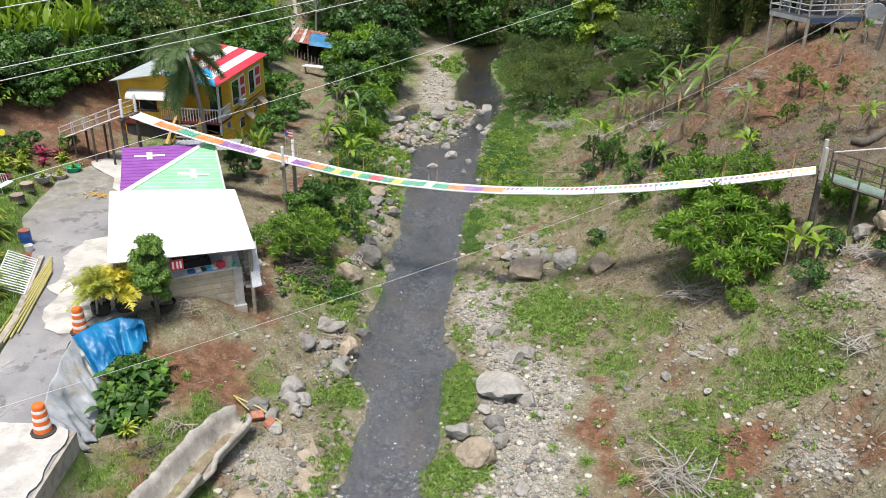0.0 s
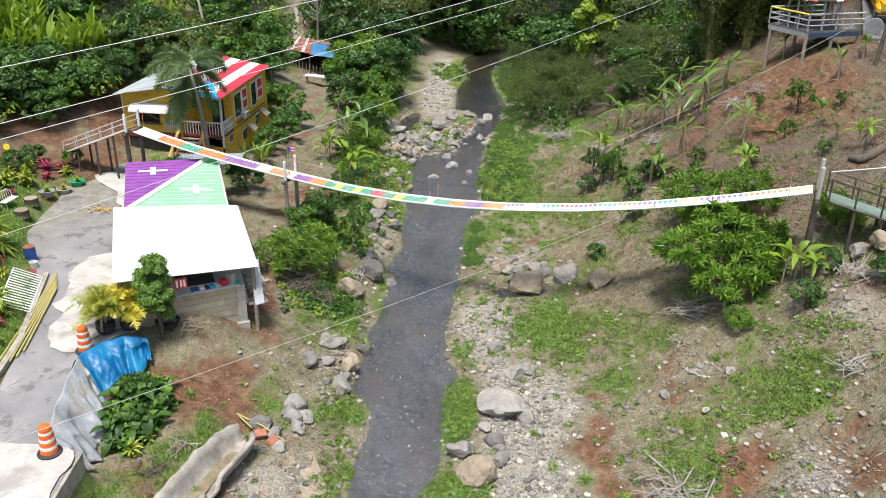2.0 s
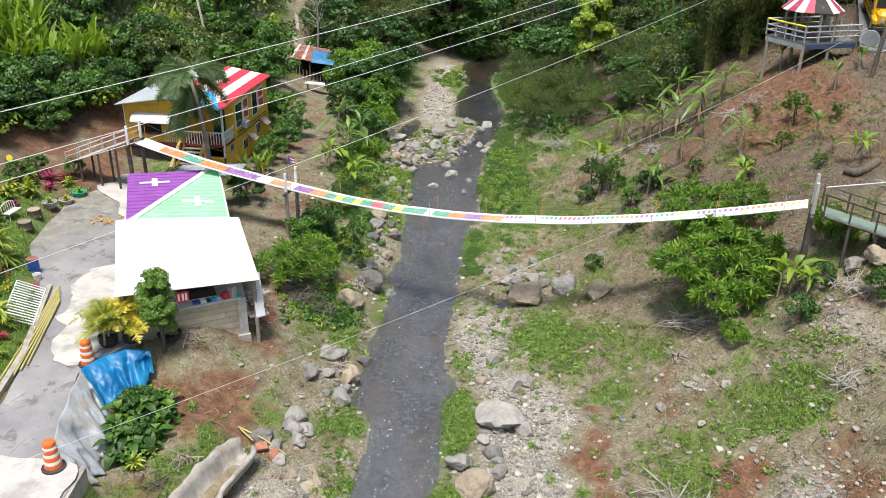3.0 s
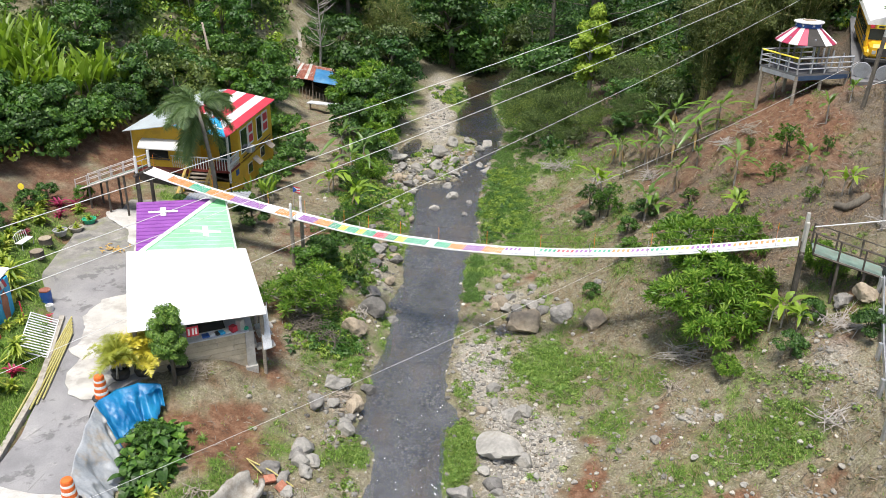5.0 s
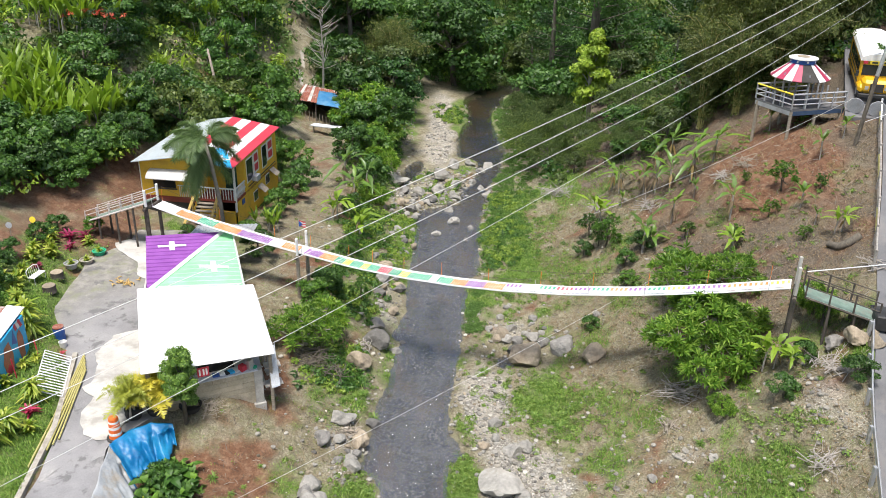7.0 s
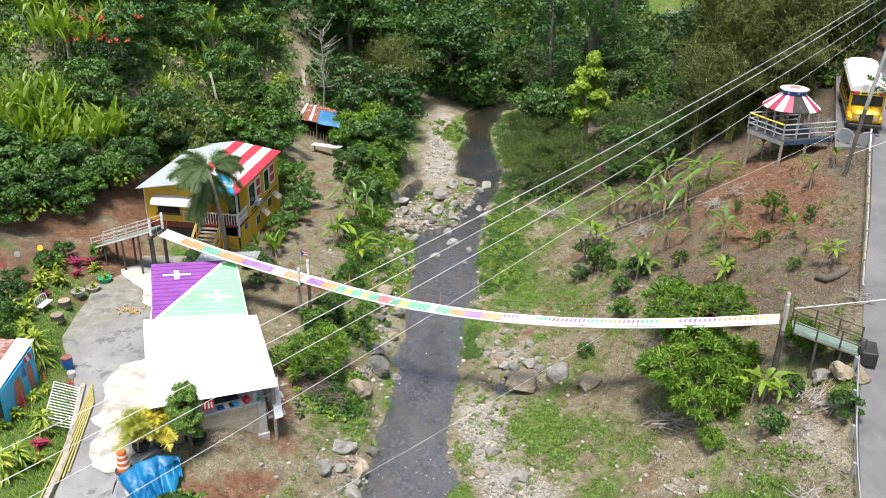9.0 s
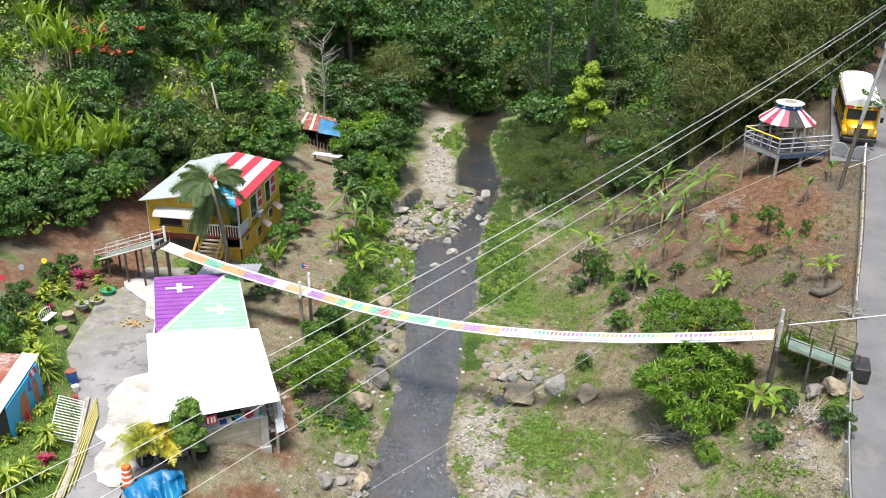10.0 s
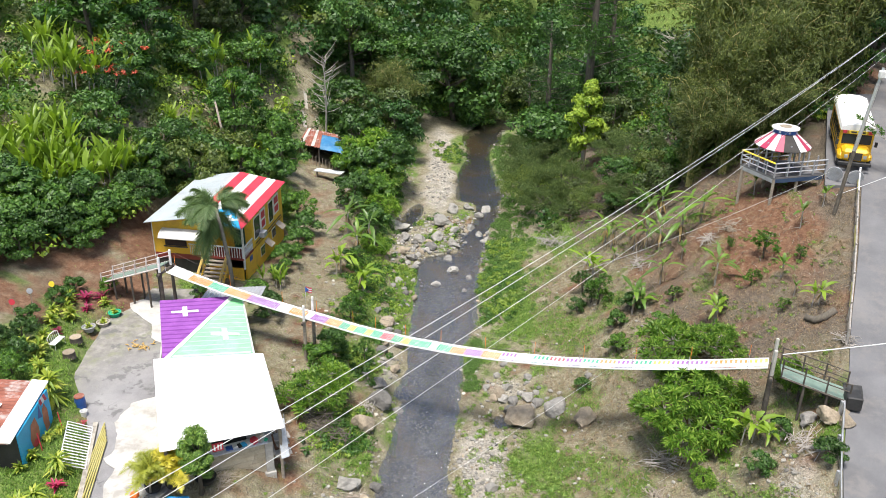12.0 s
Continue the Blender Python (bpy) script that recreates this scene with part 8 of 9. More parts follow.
flat_patch("pavement", [(-16.5, 30.6), (-15.8, 30.2), (-15.3, 30.3), (-14.9, 31.5), (-13.6, 33.0), (-13.6, 34.0), (-15.6, 39.9), (-16.8, 39.9), (-18.2, 39.1), (-18.5, 37.2), (-17.7, 35.6), (-17.9, 34.3), (-17.1, 33.4), (-17.2, 32.2)], 0.03, "pale_concrete", "pale concrete apron beside the shop")
flat_patch("pavement", [(-21.4, 51.2), (-22.2, 50.6), (-21.5, 49.4), (-19.8, 47.9), (-19.2, 46.2), (-18.4, 45.6), (-17.9, 50.6)], 0.03, "concrete", "broken pale concrete by the gangway")
flat_patch("pavement", [(-16.9, 24.6), (-16.9, 8), (-12.65, 8), (-12.72, 23.9), (-13.4, 24.3), (-14.6, 24.2)], 0.035, "pale_concrete", "pale concrete pad at the end of the drive")
solo("retaining_wall", slab([(-12.72, 8, 3.5), (-12.5, 8, 3.5), (-12.55, 23.9, 3.52), (-12.76, 24.0, 3.52)], 2.4), "block", "grey block retaining wall below the concrete pad", "wall", kind="structure")


def traffic_drum(x, y, z):
    root = thing("traffic_drum", pose(x, y, z), "orange and white traffic drum on a black rubber base", "traffic drum", "traffic drums")
    part("rubber_base", lathe([(0.42, 0), (0.42, 0.05), (0.3, 0.09)], 14), "tyre", root)
    z0 = 0.05
    for k, (h, m) in enumerate(((0.2, "orange"), (0.13, "white"), (0.17, "orange"), (0.13, "white"), (0.17, "orange"), (0.1, "white"), (0.14, "orange"))):
        r = 0.3 - 0.014 * k
        part("band", lathe([(r, z0), (r + 0.006, z0 + 0.02), (r - 0.004, z0 + h - 0.01), (r - 0.012, z0 + h)], 18), "drum_orange" if m == "orange" else "white", root)
        z0 += h
    part("drum_lid", lathe([(0.2, z0), (0.19, z0 + 0.03), (0.08, z0 + 0.05)], 14), "drum_orange", root)
    return root


M["drum_orange"] = surf("traffic_orange", (0.72, 0.13, 0.02), (0.82, 0.18, 0.03), 2, 0.5, 0.05, 0.003, 20)
traffic_drum(-14.95, 30.45, drive_z(30) + 0.03)
traffic_drum(-13.6, 23.75, drive_z(24) + 0.07)


def drape(name, top, foot, material, label, folds, seed, nu=60, nv=26):
    """A hanging sheet between a top line and a foot line, with folds and a ragged foot."""
    rng = np.random.default_rng(seed)
    top, foot = [Vector(p) for p in top], [Vector(p) for p in foot]

    def along(line, t):
        s = t * (len(line) - 1)
        i = min(int(s), len(line) - 2)
        return line[i].lerp(line[i + 1], s - i)
    V, F = [], []
    for i in range(nu + 1):
        t = i / nu
        a, b = along(top, t), along(foot, t)
        out = (b - a)
        out.z = 0
        out = out.normalized() if out.length > 0.01 else Vector((1, 0, 0))
        for j in range(nv + 1):
            s = j / nv
            p = a.lerp(b, s)
            p.z += 0.35 * (1 - abs(2 * s - 0.9)) * 0.5
            wave = folds * (0.15 + s) * (1.1 * noise.noise((t * 7, s * 1.6, seed * 1.7)) + 0.35 * abs(noise.noise((t * 13 + s * 3, s * 3, seed * 2.3))) + 0.12 * noise.noise((t * 30, s * 9, seed)) + 0.16 * math.sin(t * 26 + 4 * noise.noise((t * 4, s * 2.5, seed))))
            p += out * wave + Vector((0, 0, 0.1 * s * noise.noise((t * 11, s * 6, seed + 3))))
            V.append(tuple(p))
    for i in range(nu):
        for j in range(nv):
            a = i * (nv + 1) + j
            F.append((a, a + 1, a + nv + 2, a + nv + 1))
    me = raw_mesh(name, V, F, material)
    ob = tagged(new(name, me), label, "tarpaulin")
    me.polygons.foreach_set("use_smooth", [True] * len(me.polygons))
    mod = ob.modifiers.new("thickness", "SOLIDIFY")
    mod.thickness = 0.012
    return ob


drape("tarpaulin", [(-13.95, 24.3, 3.62), (-14.4, 26.0, 3.7), (-14.75, 28.0, 3.74), (-15.0, 29.7, 3.78)], [(x, y, land(x, y) + 0.1) for x, y in ((-13.0, 24.5), (-12.75, 25.5), (-12.9, 26.9), (-13.7, 28.7))], "grey_tarp", "crumpled grey tarpaulin hanging down the bank", 0.62, 2)
drape("tarpaulin", [(-15.0, 29.7, 3.8), (-14.5, 30.7, 3.84), (-13.7, 31.4, 3.8), (-12.75, 31.6, 3.62)], [(-13.85, 28.7, 2.45), (-13.4, 29.5, 2.55), (-12.95, 30.2, 2.7), (-12.45, 30.95, 2.85)], "blue_tarp", "shiny blue tarpaulin draped over the bank edge", 0.5, 5)

M["leaf_lime"] = leafy("leaf_lime", (0.15, 0.25, 0.03), (0.32, 0.4, 0.05), (0.55, 0.56, 0.12), 0.45, 0.3, 0.1)
KINDS["croton"] = rosette_kind("croton", 31, 70, 0.55, 0.13, (0.1, 1.45), "leaf_lime", "yellow-green ornamental plant in the garden", 0.35, 0.5)
KINDS["dracaena"] = rosette_kind("dracaena", 32, 110, 0.75, 0.12, (-0.3, 1.45), "leaf_lime", "rounded plant with long lime-green striped leaves", 0.6, 1.0)
KINDS["cordyline"] = rosette_kind("cordyline", 33, 24, 0.55, 0.11, (0.2, 1.3), "leaf_pink", "deep pink ornamental plant in the garden", 0.45, 0.3)
KINDS["tuft"] = rosette_kind("grass_tuft", 34, 60, 0.65, 0.03, (0.5, 1.4), "grass", "tuft of long green grass on the bank", 0.7, 0.0, "grass")
KINDS["ears"] = rosette_kind("elephant_ear", 35, 11, 0.5, 0.27, (0.1, 1.35), "leaf_mid", "cluster of broad heart-shaped dark leaves", 1.1, 0.6)

for x, y, s, k in ((-22.3, 38.3, 1.5, "dracaena"), (-21.0, 34.9, 0.8, "croton"), (-20.7, 35.6, 0.7, "croton"), (-21.1, 33.2, 0.9, "croton"), (-21.3, 32.3, 0.8, "croton"), (-19.5, 32.6, 1.0, "dracaena"), (-19.3, 31.6, 1.1, "cordyline"), (-18.9, 30.6, 0.9, "croton"), (-19.6, 30.2, 1.0, "dracaena"), (-20.0, 29.4, 1.1, "dracaena"),
                   (-20.2, 37.0, 0.9, "cordyline"), (-24.6, 42.0, 1.2, "croton"), (-24.9, 43.0, 1.1, "croton"), (-25.2, 44.2, 1.2, "croton"), (-25.0, 45.6, 1.0, "cordyline"), (-25.6, 46.3, 1.1, "croton"), (-24.8, 47.4, 1.2, "croton"), (-25.4, 48.3, 1.0, "croton"), (-24.4, 49.0, 1.1, "cordyline"), (-24.9, 50.2, 1.5, "cordyline"),
                   (-24.0, 50.6, 1.4, "cordyline"), (-23.6, 50.0, 0.9, "croton"), (-26.0, 47.6, 1.0, "croton"), (-25.8, 49.5, 1.2, "croton"), (-24.2, 41.0, 1.0, "croton"), (-25.7, 42.6, 1.2, "croton"), (-23.5, 40.0, 1.0, "dracaena")):
    plant(k, x, y, s)
for x, y, s, k in ((-25.2, 41.2, 0.55, "bush2"), (-26.2, 43.6, 0.55, "bush2"), (-26.6, 45.6, 0.5, "bush2"), (-26.2, 48.8, 0.5, "bush2"), (-25.9, 50.8, 0.5, "bush2"), (-23.9, 51.6, 0.45, "bush2"), (-26.8, 41.8, 0.6, "bush2"), (-24.7, 39.2, 0.6, "bush2"),
                   (-12.7, 28.9, 0.5, "bush2"), (-12.0, 27.2, 0.4, "bush2"), (-8.2, 41.3, 1.2, "mango_bush"), (-7.2, 43.2, 0.95, "mango_bush"), (-7.6, 47.2, 0.7, "bush2"), (-8.0, 45.4, 0.75, "bush2"), (-12.6, 50.6, 0.8, "bush2"), (-7.0, 52, 1.1, "thin_bush"), (-6.4, 54, 1.2, "thin_bush"), (-7.2, 60.8, 1.2, "thin_bush"),
                   (-7.6, 61.6, 0.6, "bush2"), (-6.2, 65.0, 0.6, "bush"), (-12.8, 59.0, 0.75, "bush2"), (-13.0, 56.7, 0.5, "bush2"), (-12.2, 62.0, 0.8, "bush2"), (-12.2, 65.4, 0.9, "bush2"), (-13.4, 68.5, 1.0, "bush2"), (-6.6, 70, 0.9, "bush2"), (-7.2, 75, 1.2, "bush2"), (-8.0, 79.5, 1.6, "bush2"), (-7.0, 83, 1.8, "bush2"), (-6.2, 73, 0.9, "bush"), (-6.3, 67, 1.4, "thin_bush"), (-7.2, 79, 1.3, "bush"), (-8.6, 83.5, 1.6, "bush"), (-17.8, 52.6, 0.4, "bush2"),
                   (-13.9, 53.4, 0.6, "bush2"), (-5.6, 47.5, 0.9, "thin_bush"), (-26.2, 56.8, 0.9, "bush2"), (-25.5, 60.2, 1.1, "bush2"), (-27.6, 58.4, 1.3, "bush2"), (-28.6, 55.6, 1.3, "bush2"), (-30.2, 53.2, 1.3, "bush2"), (-31.5, 56.2, 1.6, "bush2")):
    plant(k, x, y, s)
for x, y, s, k in ((-8.8, 67.3, 1.4, "banana"), (-7.6, 63.6, 1.3, "banana"), (-6.6, 57.5, 1.35, "banana_light"), (-8.5, 59.4, 1.1, "banana_light"), (-6.9, 66.5, 1.3, "banana"), (-12.8, 55.2, 0.9, "heliconia"), (-8.2, 38.0, 0.55, "ears"), (-7.9, 37.2, 0.7, "ears"), (-7.8, 78.0, 1.1, "heliconia"), (-6.5, 88, 1.3, "heliconia"), (-8.6, 90, 1.4, "heliconia"), (-7.6, 93, 1.3, "heliconia"), (-14.6, 71.6, 1.1, "banana2")):
    plant(k, x, y, s)
for i in range(64):
    a, d = 2.4 * i, math.sqrt((i + 0.5) / 64)
    plant("ears", -12.15 + d * 1.05 * math.cos(a), 28.1 + d * 2.35 * math.sin(a), 0.7 + 0.22 * (i % 4), sink=-0.3 * (1 - d) + 0.08 * (i % 3))
for x, y, sz in ((-13.0, 27.6, 0.7), (-11.7, 25.9, 0.8), (-11.3, 26.7, 0.6)):
    plant("croton", x, y, sz)
for x, y, sz, k in ((-22.6, 67.6, 1.2, "bush2"), (-20.0, 68.4, 1.3, "bush2"), (-17.6, 68.6, 1.2, "bush2"), (-15.4, 68.2, 1.1, "bush2"), (-24.6, 63.4, 1.2, "bush2"), (-24.9, 66.2, 1.4, "bush2"), (-16.6, 72.0, 1.4, "bush2"), (-19.0, 71.6, 1.5, "bush2"), (-22.0, 71.0, 1.6, "bush2"), (-16.2, 76.5, 1.5, "bush2"), (-17.6, 81, 1.6, "bush2"), (-9.2, 81.6, 1.5, "bush2"), (-9.6, 85.8, 2.0, "bush2"), (-8.8, 73, 1.2, "bush2")):
    plant(k, x, y, sz)
rng_t = np.random.default_rng(91)
for x, y, s in ((-10.6, 29.9, 0.8), (-9.6, 29.0, 0.5), (-11.2, 27.2, 0.6), (-4.6, 38.4, 1.0), (-4.8, 39.4, 1.1), (-5.6, 37.6, 0.8), (-3.9, 37.2, 1.0), (0.7, 34.4, 0.9), (3.9, 29.2, 0.7), (4.4, 27.0, 0.8), (5.6, 26.0, 0.9), (6.8, 24.6, 1.0), (9.2, 24.6, 1.1), (8.2, 23.4, 1.0), (5.2, 24.4, 0.9), (4.8, 36.4, 1.0), (5.8, 35.2, 1.0), (6.9, 36.6, 0.9), (4.0, 38.2, 0.8), (2.2, 41.2, 0.8), (2.6, 45.2, 0.8), (-5.4, 42.4, 0.9), (-6.2, 45.2, 1.2), (-6.6, 44.2, 1.1), (-10.0, 24.0, 0.7), (-9.0, 26.6, 0.5), (11.8, 31.4, 0.8), (13.6, 34.2, 0.9), (14.2, 37.4, 0.9)):
    plant("tuft", x, y, s)
for i in range(70):
    x, y = rng_t.uniform(2.2, 15), rng_t.uniform(22.5, 52)
    if cover(x, y)[0] > 0.3:
        plant("tuft", float(x), float(y), float(rng_t.uniform(0.3, 0.7)))
for i in range(26):
    x, y = rng_t.uniform(-11, -4.6), rng_t.uniform(23, 40)
    plant("tuft", float(x), float(y), float(rng_t.uniform(0.25, 0.5)))

M["leaf_shop"] = leafy("leaf_shop", (0.07, 0.15, 0.024), (0.15, 0.28, 0.043), (0.3, 0.44, 0.09), 0.5, 0.3, 0.05)
# tree and yellow palms at the shop's front
KINDS["shop_tree"] = tree_kind("small_tree", 4.0, 0.8, 22, 0.42, 330, 0.13, 0.7, "leaf_shop", "bark", "slender bushy tree growing in front of the shop roof", 74, spray=True)
plant("shop_tree", -12.4, 32.4, 1.0, sink=0.35).scale = (0.82, 0.82, 1.08)


def frond_palm(name, x, y, z, height, n, length, leaf_mat, label, seed, stems=1, plume=0.5):
    """A palm with feathered fronds: rachis curves with many leaflets."""
    rng = np.random.default_rng(seed)
    root = thing(name, pose(x, y, z), label, "palm")
    for s in range(stems):
        ox, oy = (0.0, 0.0) if s == 0 else rng.normal(size=2) * 0.22
        h = height * (1 if s == 0 else rng.uniform(0.4, 1.0))
        r = 0.14 if height > 3 else 0.045
        part("trunk", tube([(ox, oy, -0.2), (ox + 0.05, oy, h * 0.5), (ox, oy - 0.05 * h / 5, h)], [r * 1.25, r, r * 0.85], 9), "pale_bark", root, smooth=True)
        for k in range(n):
            a = 2.4 * k + rng.uniform(-0.2, 0.2)
            rise, ln = rng.uniform(-0.2, 1.25) if height > 3 else rng.uniform(0.55, 1.45), length * rng.uniform(0.8, 1.1)
            V, F = [], []
            d = np.array([math.cos(a), math.sin(a), 0])
            sd = np.array([-math.sin(a), math.cos(a), 0])
            m = 30
            for i in range(m + 1):
                t = (i + 0.4) / m
                V.append(np.array([ox, oy - 0.05 * h / 5, h]) + d * ln * (t * math.cos(rise) * 0.95 + 0.02) + np.array([0, 0, ln * (t * math.sin(rise) - 0.62 * t * t)]))
            for i in range(m):
                t = (i + 1) / m
                w = plume * ln * 0.3 * math.sin(math.pi * min(0.15 + 0.85 * t, 0.99)) ** 0.6
                for sg in (-1, 1):
                    V.append(V[i] + sd * sg * w * 0.8 + d * w * 0.55 + np.array([0, 0, rng.uniform(-0.6, 0.3) * w]))
                    F.append((i, i + 1, len(V) - 1))
            part("frond", raw_mesh("frond", np.array(V), F, leaf_mat), leaf_mat, root)
    return root


M["leaf_palm"] = leafy("leaf_palm", (0.08, 0.145, 0.055), (0.16, 0.245, 0.1), (0.28, 0.38, 0.18), 0.5, 0.3, 0.1)
M["palm_bark"] = surf("palm_bark", (0.14, 0.125, 0.105), (0.27, 0.25, 0.215), 3, 0.95, 0.4, 0.02, 14)
M["leaf_gold_green"] = leafy("leaf_gold_green", (0.14, 0.2, 0.03), (0.3, 0.34, 0.05), (0.52, 0.46, 0.07), 0.45, 0.3, 0.1)
M["leaf_gold"] = leafy("leaf_gold", (0.4, 0.36, 0.03), (0.58, 0.5, 0.05), (0.25, 0.33, 0.05), 0.45, 0.3, 0.1)


def plume_palm(x, y, height, label, seed):
    """A palm whose drooping fronds carry leaflets all round the midrib."""
    rng = np.random.default_rng(seed)
    root = thing("palm", pose(x, y, land(x, y)), label, "palm")
    part("trunk", tube([(0.15, 0, -0.3), (0.05, 0, height * 0.4), (-0.3, 0, height * 0.8), (-0.55, 0, height)], [0.17, 0.14, 0.12, 0.09], 10), "palm_bark", root, smooth=True)
    top = np.array([-0.55, 0, height])
    for k in range(30):
        a, rise, ln = 2.4 * k + rng.uniform(-0.15, 0.15), rng.uniform(0.15, 1.1) if k < 17 else (1.35 if k < 18 else rng.uniform(-1.1, -0.5)), rng.uniform(2.8, 3.5) * (1.0 if k < 18 else 0.75)
        if math.cos(a - 5.7) > 0.55 and rise < 0.6:
            continue
        d, sd = np.array([math.cos(a), math.sin(a), 0]), np.array([-math.sin(a), math.cos(a), 0])
        V, F = [], []
        m = 54
        for i in range(m):
            t = 0.2 + 0.8 * i / (m - 1)
            c = top + d * ln * t * (0.45 + 0.55 * math.cos(rise)) * 0.88 + np.array([0, 0, ln * (t * math.sin(rise) - (0.42 + 0.35 * math.cos(rise)) * t * t)])
            tang = d * math.cos(rise) + np.array([0, 0, math.sin(rise) - 1.6 * t])
            tang /= np.linalg.norm(tang)
            up = np.cross(sd, tang)
            w = 0.78 * math.sin(math.pi * min(0.12 + 0.8 * t, 0.97)) ** 0.7
            for j in range(8):
                q = j * 0.785 + rng.uniform(-0.5, 0.5)
                o = sd * math.cos(q) + up * math.sin(q)
                tip = c + (o * 0.8 + tang * 0.55) * w * rng.uniform(0.8, 1.15) - np.array([0, 0, 0.3 * w])
                b0 = len(V)
                V += [c - tang * 0.03, c + tang * 0.03, tip]
                F.append((b0, b0 + 1, b0 + 2))
        part("frond", raw_mesh("frond", np.array(V), F, "leaf_palm"), "leaf_palm", root)
    return root


plume_palm(-15.5, 52.7, 7.1, "tall palm with feathery grey-green fronds in front of the house", 41)
frond_palm("golden_palm", -14.65, 32.0, drive_z(32) + 0.45, 1.0, 10, 1.9, "leaf_gold_green", "yellow-green feather palm in a black pot", 42, 6, 0.8)
frond_palm("golden_palm", -13.7, 32.35, drive_z(32) + 0.45, 1.1, 11, 2.0, "leaf_gold", "golden-yellow feather palm in a black pot", 43, 6, 0.85)
for x, y, r in ((-14.65, 32.0, 0.42), (-13.7, 32.35, 0.45)):
    solo("plant_pot", lathe([(r * 0.85, 0), (r, 0.2), (r * 0.9, 0.28), (r, 0.45), (r * 0.85, 0.5), (r * 0.8, 0.42)], 16, at=pose(x, y, drive_z(y) + 0.06)), "tyre", "black planter made of stacked tyres", "planter", "palm planters")
solo("black_tub", lathe([(0.42, 0), (0.52, 0.28), (0.55, 0.3), (0.5, 0.3), (0.42, 0.08)], 18, at=pose(-12.3, 33.0, land(-12.3, 33.0) + 0.02)), "black", "shallow black tub on the bare ground", "tub")


def drum(x, y):
    root = thing("blue_drum", pose(x, y, land(x, y)), "blue plastic drum with a rusty lid beside the drive", "drum")
    part("barrel", lathe([(0.27, 0), (0.29, 0.05), (0.3, 0.3), (0.29, 0.32), (0.3, 0.6), (0.28, 0.88)], 16), "blue", root)
    part("lid", lathe([(0.29, 0.88), (0.29, 0.93), (0.26, 0.94)], 16), "rust", root, "rusty brown lid")


drum(-20.9, 38.7)
solo("bucket", lathe([(0.15, 0), (0.2, 0.42), (0.21, 0.44), (0.18, 0.44), (0.14, 0.05)], 14, at=pose(-20.45, 38.0, land(-20.45, 38.0))), "white", "white plastic bucket beside the blue drum", "bucket")
for x, y in ((-23.6, 45.0), (-23.3, 43.2)):
    root = thing("log_stool", pose(x, y, land(x, y) + 0.02), "short cut log used as a stool by the drive", "stool", "log stools")
    part("log", lathe([(0.4, 0), (0.37, 0.2), (0.38, 0.45)], 14), "dark_wood", root)
    part("cut_face", lathe([(0.36, 0.45), (0.35, 0.47)], 14), "tan_rock", root, "pale sawn top")
for x, y, m, lb in ((-23.4, 46.6, "grey_metal", "grey round planter with plants beside the drive"), (-22.9, 47.7, "block", "grey round planter with plants beside the drive"), (-22.6, 49.0, "green", "green planter bowl beside the drive")):
    solo("planter", lathe([(0.28, 0), (0.42, 0.35), (0.45, 0.38), (0.38, 0.38), (0.36, 0.3)], 14, at=pose(x, y, land(x, y) + 0.02)), m, lb, "planter", "yard planters")
    plant("croton", x, y, 0.55, sink=-0.25)


def wire_bench(x, y, turn):
    root = thing("metal_bench", pose(x, y, land(x, y), 0, 0, turn), "white scrolled metal bench among the garden plants", "bench")
    part("seat", box(1.1, 0.42, 0.04, Matrix.Translation((0, 0, 0.42))), "white", root)
    for sx in (-0.5, 0.5):
        for sy in (-0.18, 0.18):
            part("leg", tube([(sx, sy, 0), (sx, sy, 0.43)], 0.02, 5), "white", root)
    for k in range(7):
        xx = -0.54 + k * 0.18
        part("back_bar", tube([(xx, 0.2, 0.44), (xx * 0.95, 0.26, 0.85 + 0.1 * math.cos(xx * 2.6))], 0.014, 5), "white", root)
    part("back_rail", tube([(-0.55, 0.2, 0.44), (-0.54, 0.27, 0.82), (-0.25, 0.28, 0.95), (0.25, 0.28, 0.95), (0.54, 0.27, 0.82), (0.55, 0.2, 0.44)], 0.025, 6), "white", root)


wire_bench(-24.35, 44.1, 80)


def leaning_gate():
    root = thing("metal_gate", None, "white slatted metal gate lying on the grass slope", "gate")
    a, b = Vector((-20.6, 36.4, 0)), Vector((-19.7, 33.0, 0))
    w = Vector((1.15, 0.3, 0))
    lift = Vector((0, 0, 0.3))
    c = [Vector((p.x, p.y, land(p.x, p.y))) + lift for p in (a, b, b + w, a + w)]
    for p, q in ((c[0], c[1]), (c[3], c[2]), (c[0], c[3]), (c[1], c[2])):
        part("frame_bar", tube([p, q], 0.03, 5), "white", root)
    for k in range(1, 15):
        part("slat", tube([c[0].lerp(c[1], k / 15), c[3].lerp(c[2], k / 15)], 0.038, 4), "white", root)


leaning_gate()
for k in range(6):
    x0, x1 = -19.0 + 0.13 * k, -17.95 + 0.1 * k
    solo("bamboo_pole", tube([(x0, 37.2 - 0.3 * k, drive_z(37) + 0.1 + 0.02 * (k % 2)), ((x0 + x1) / 2, 33.0, drive_z(33) + 0.12), (x1, 28.2 + 0.4 * k, drive_z(29) + 0.1)], 0.045, 6), "bamboo", "long cut bamboo pole lying along the drive edge", "pole", "bamboo poles")
solo("kerb", slab([(-19.6, 37.2, 3.86), (-18.1, 31.0, 3.78), (-17.6, 26, 3.74), (-17.35, 26, 3.74), (-17.85, 31.0, 3.78), (-19.35, 37.2, 3.86)], 0.3), "block", "crumbling pale kerb between the grass and the drive", "kerb", kind="structure")


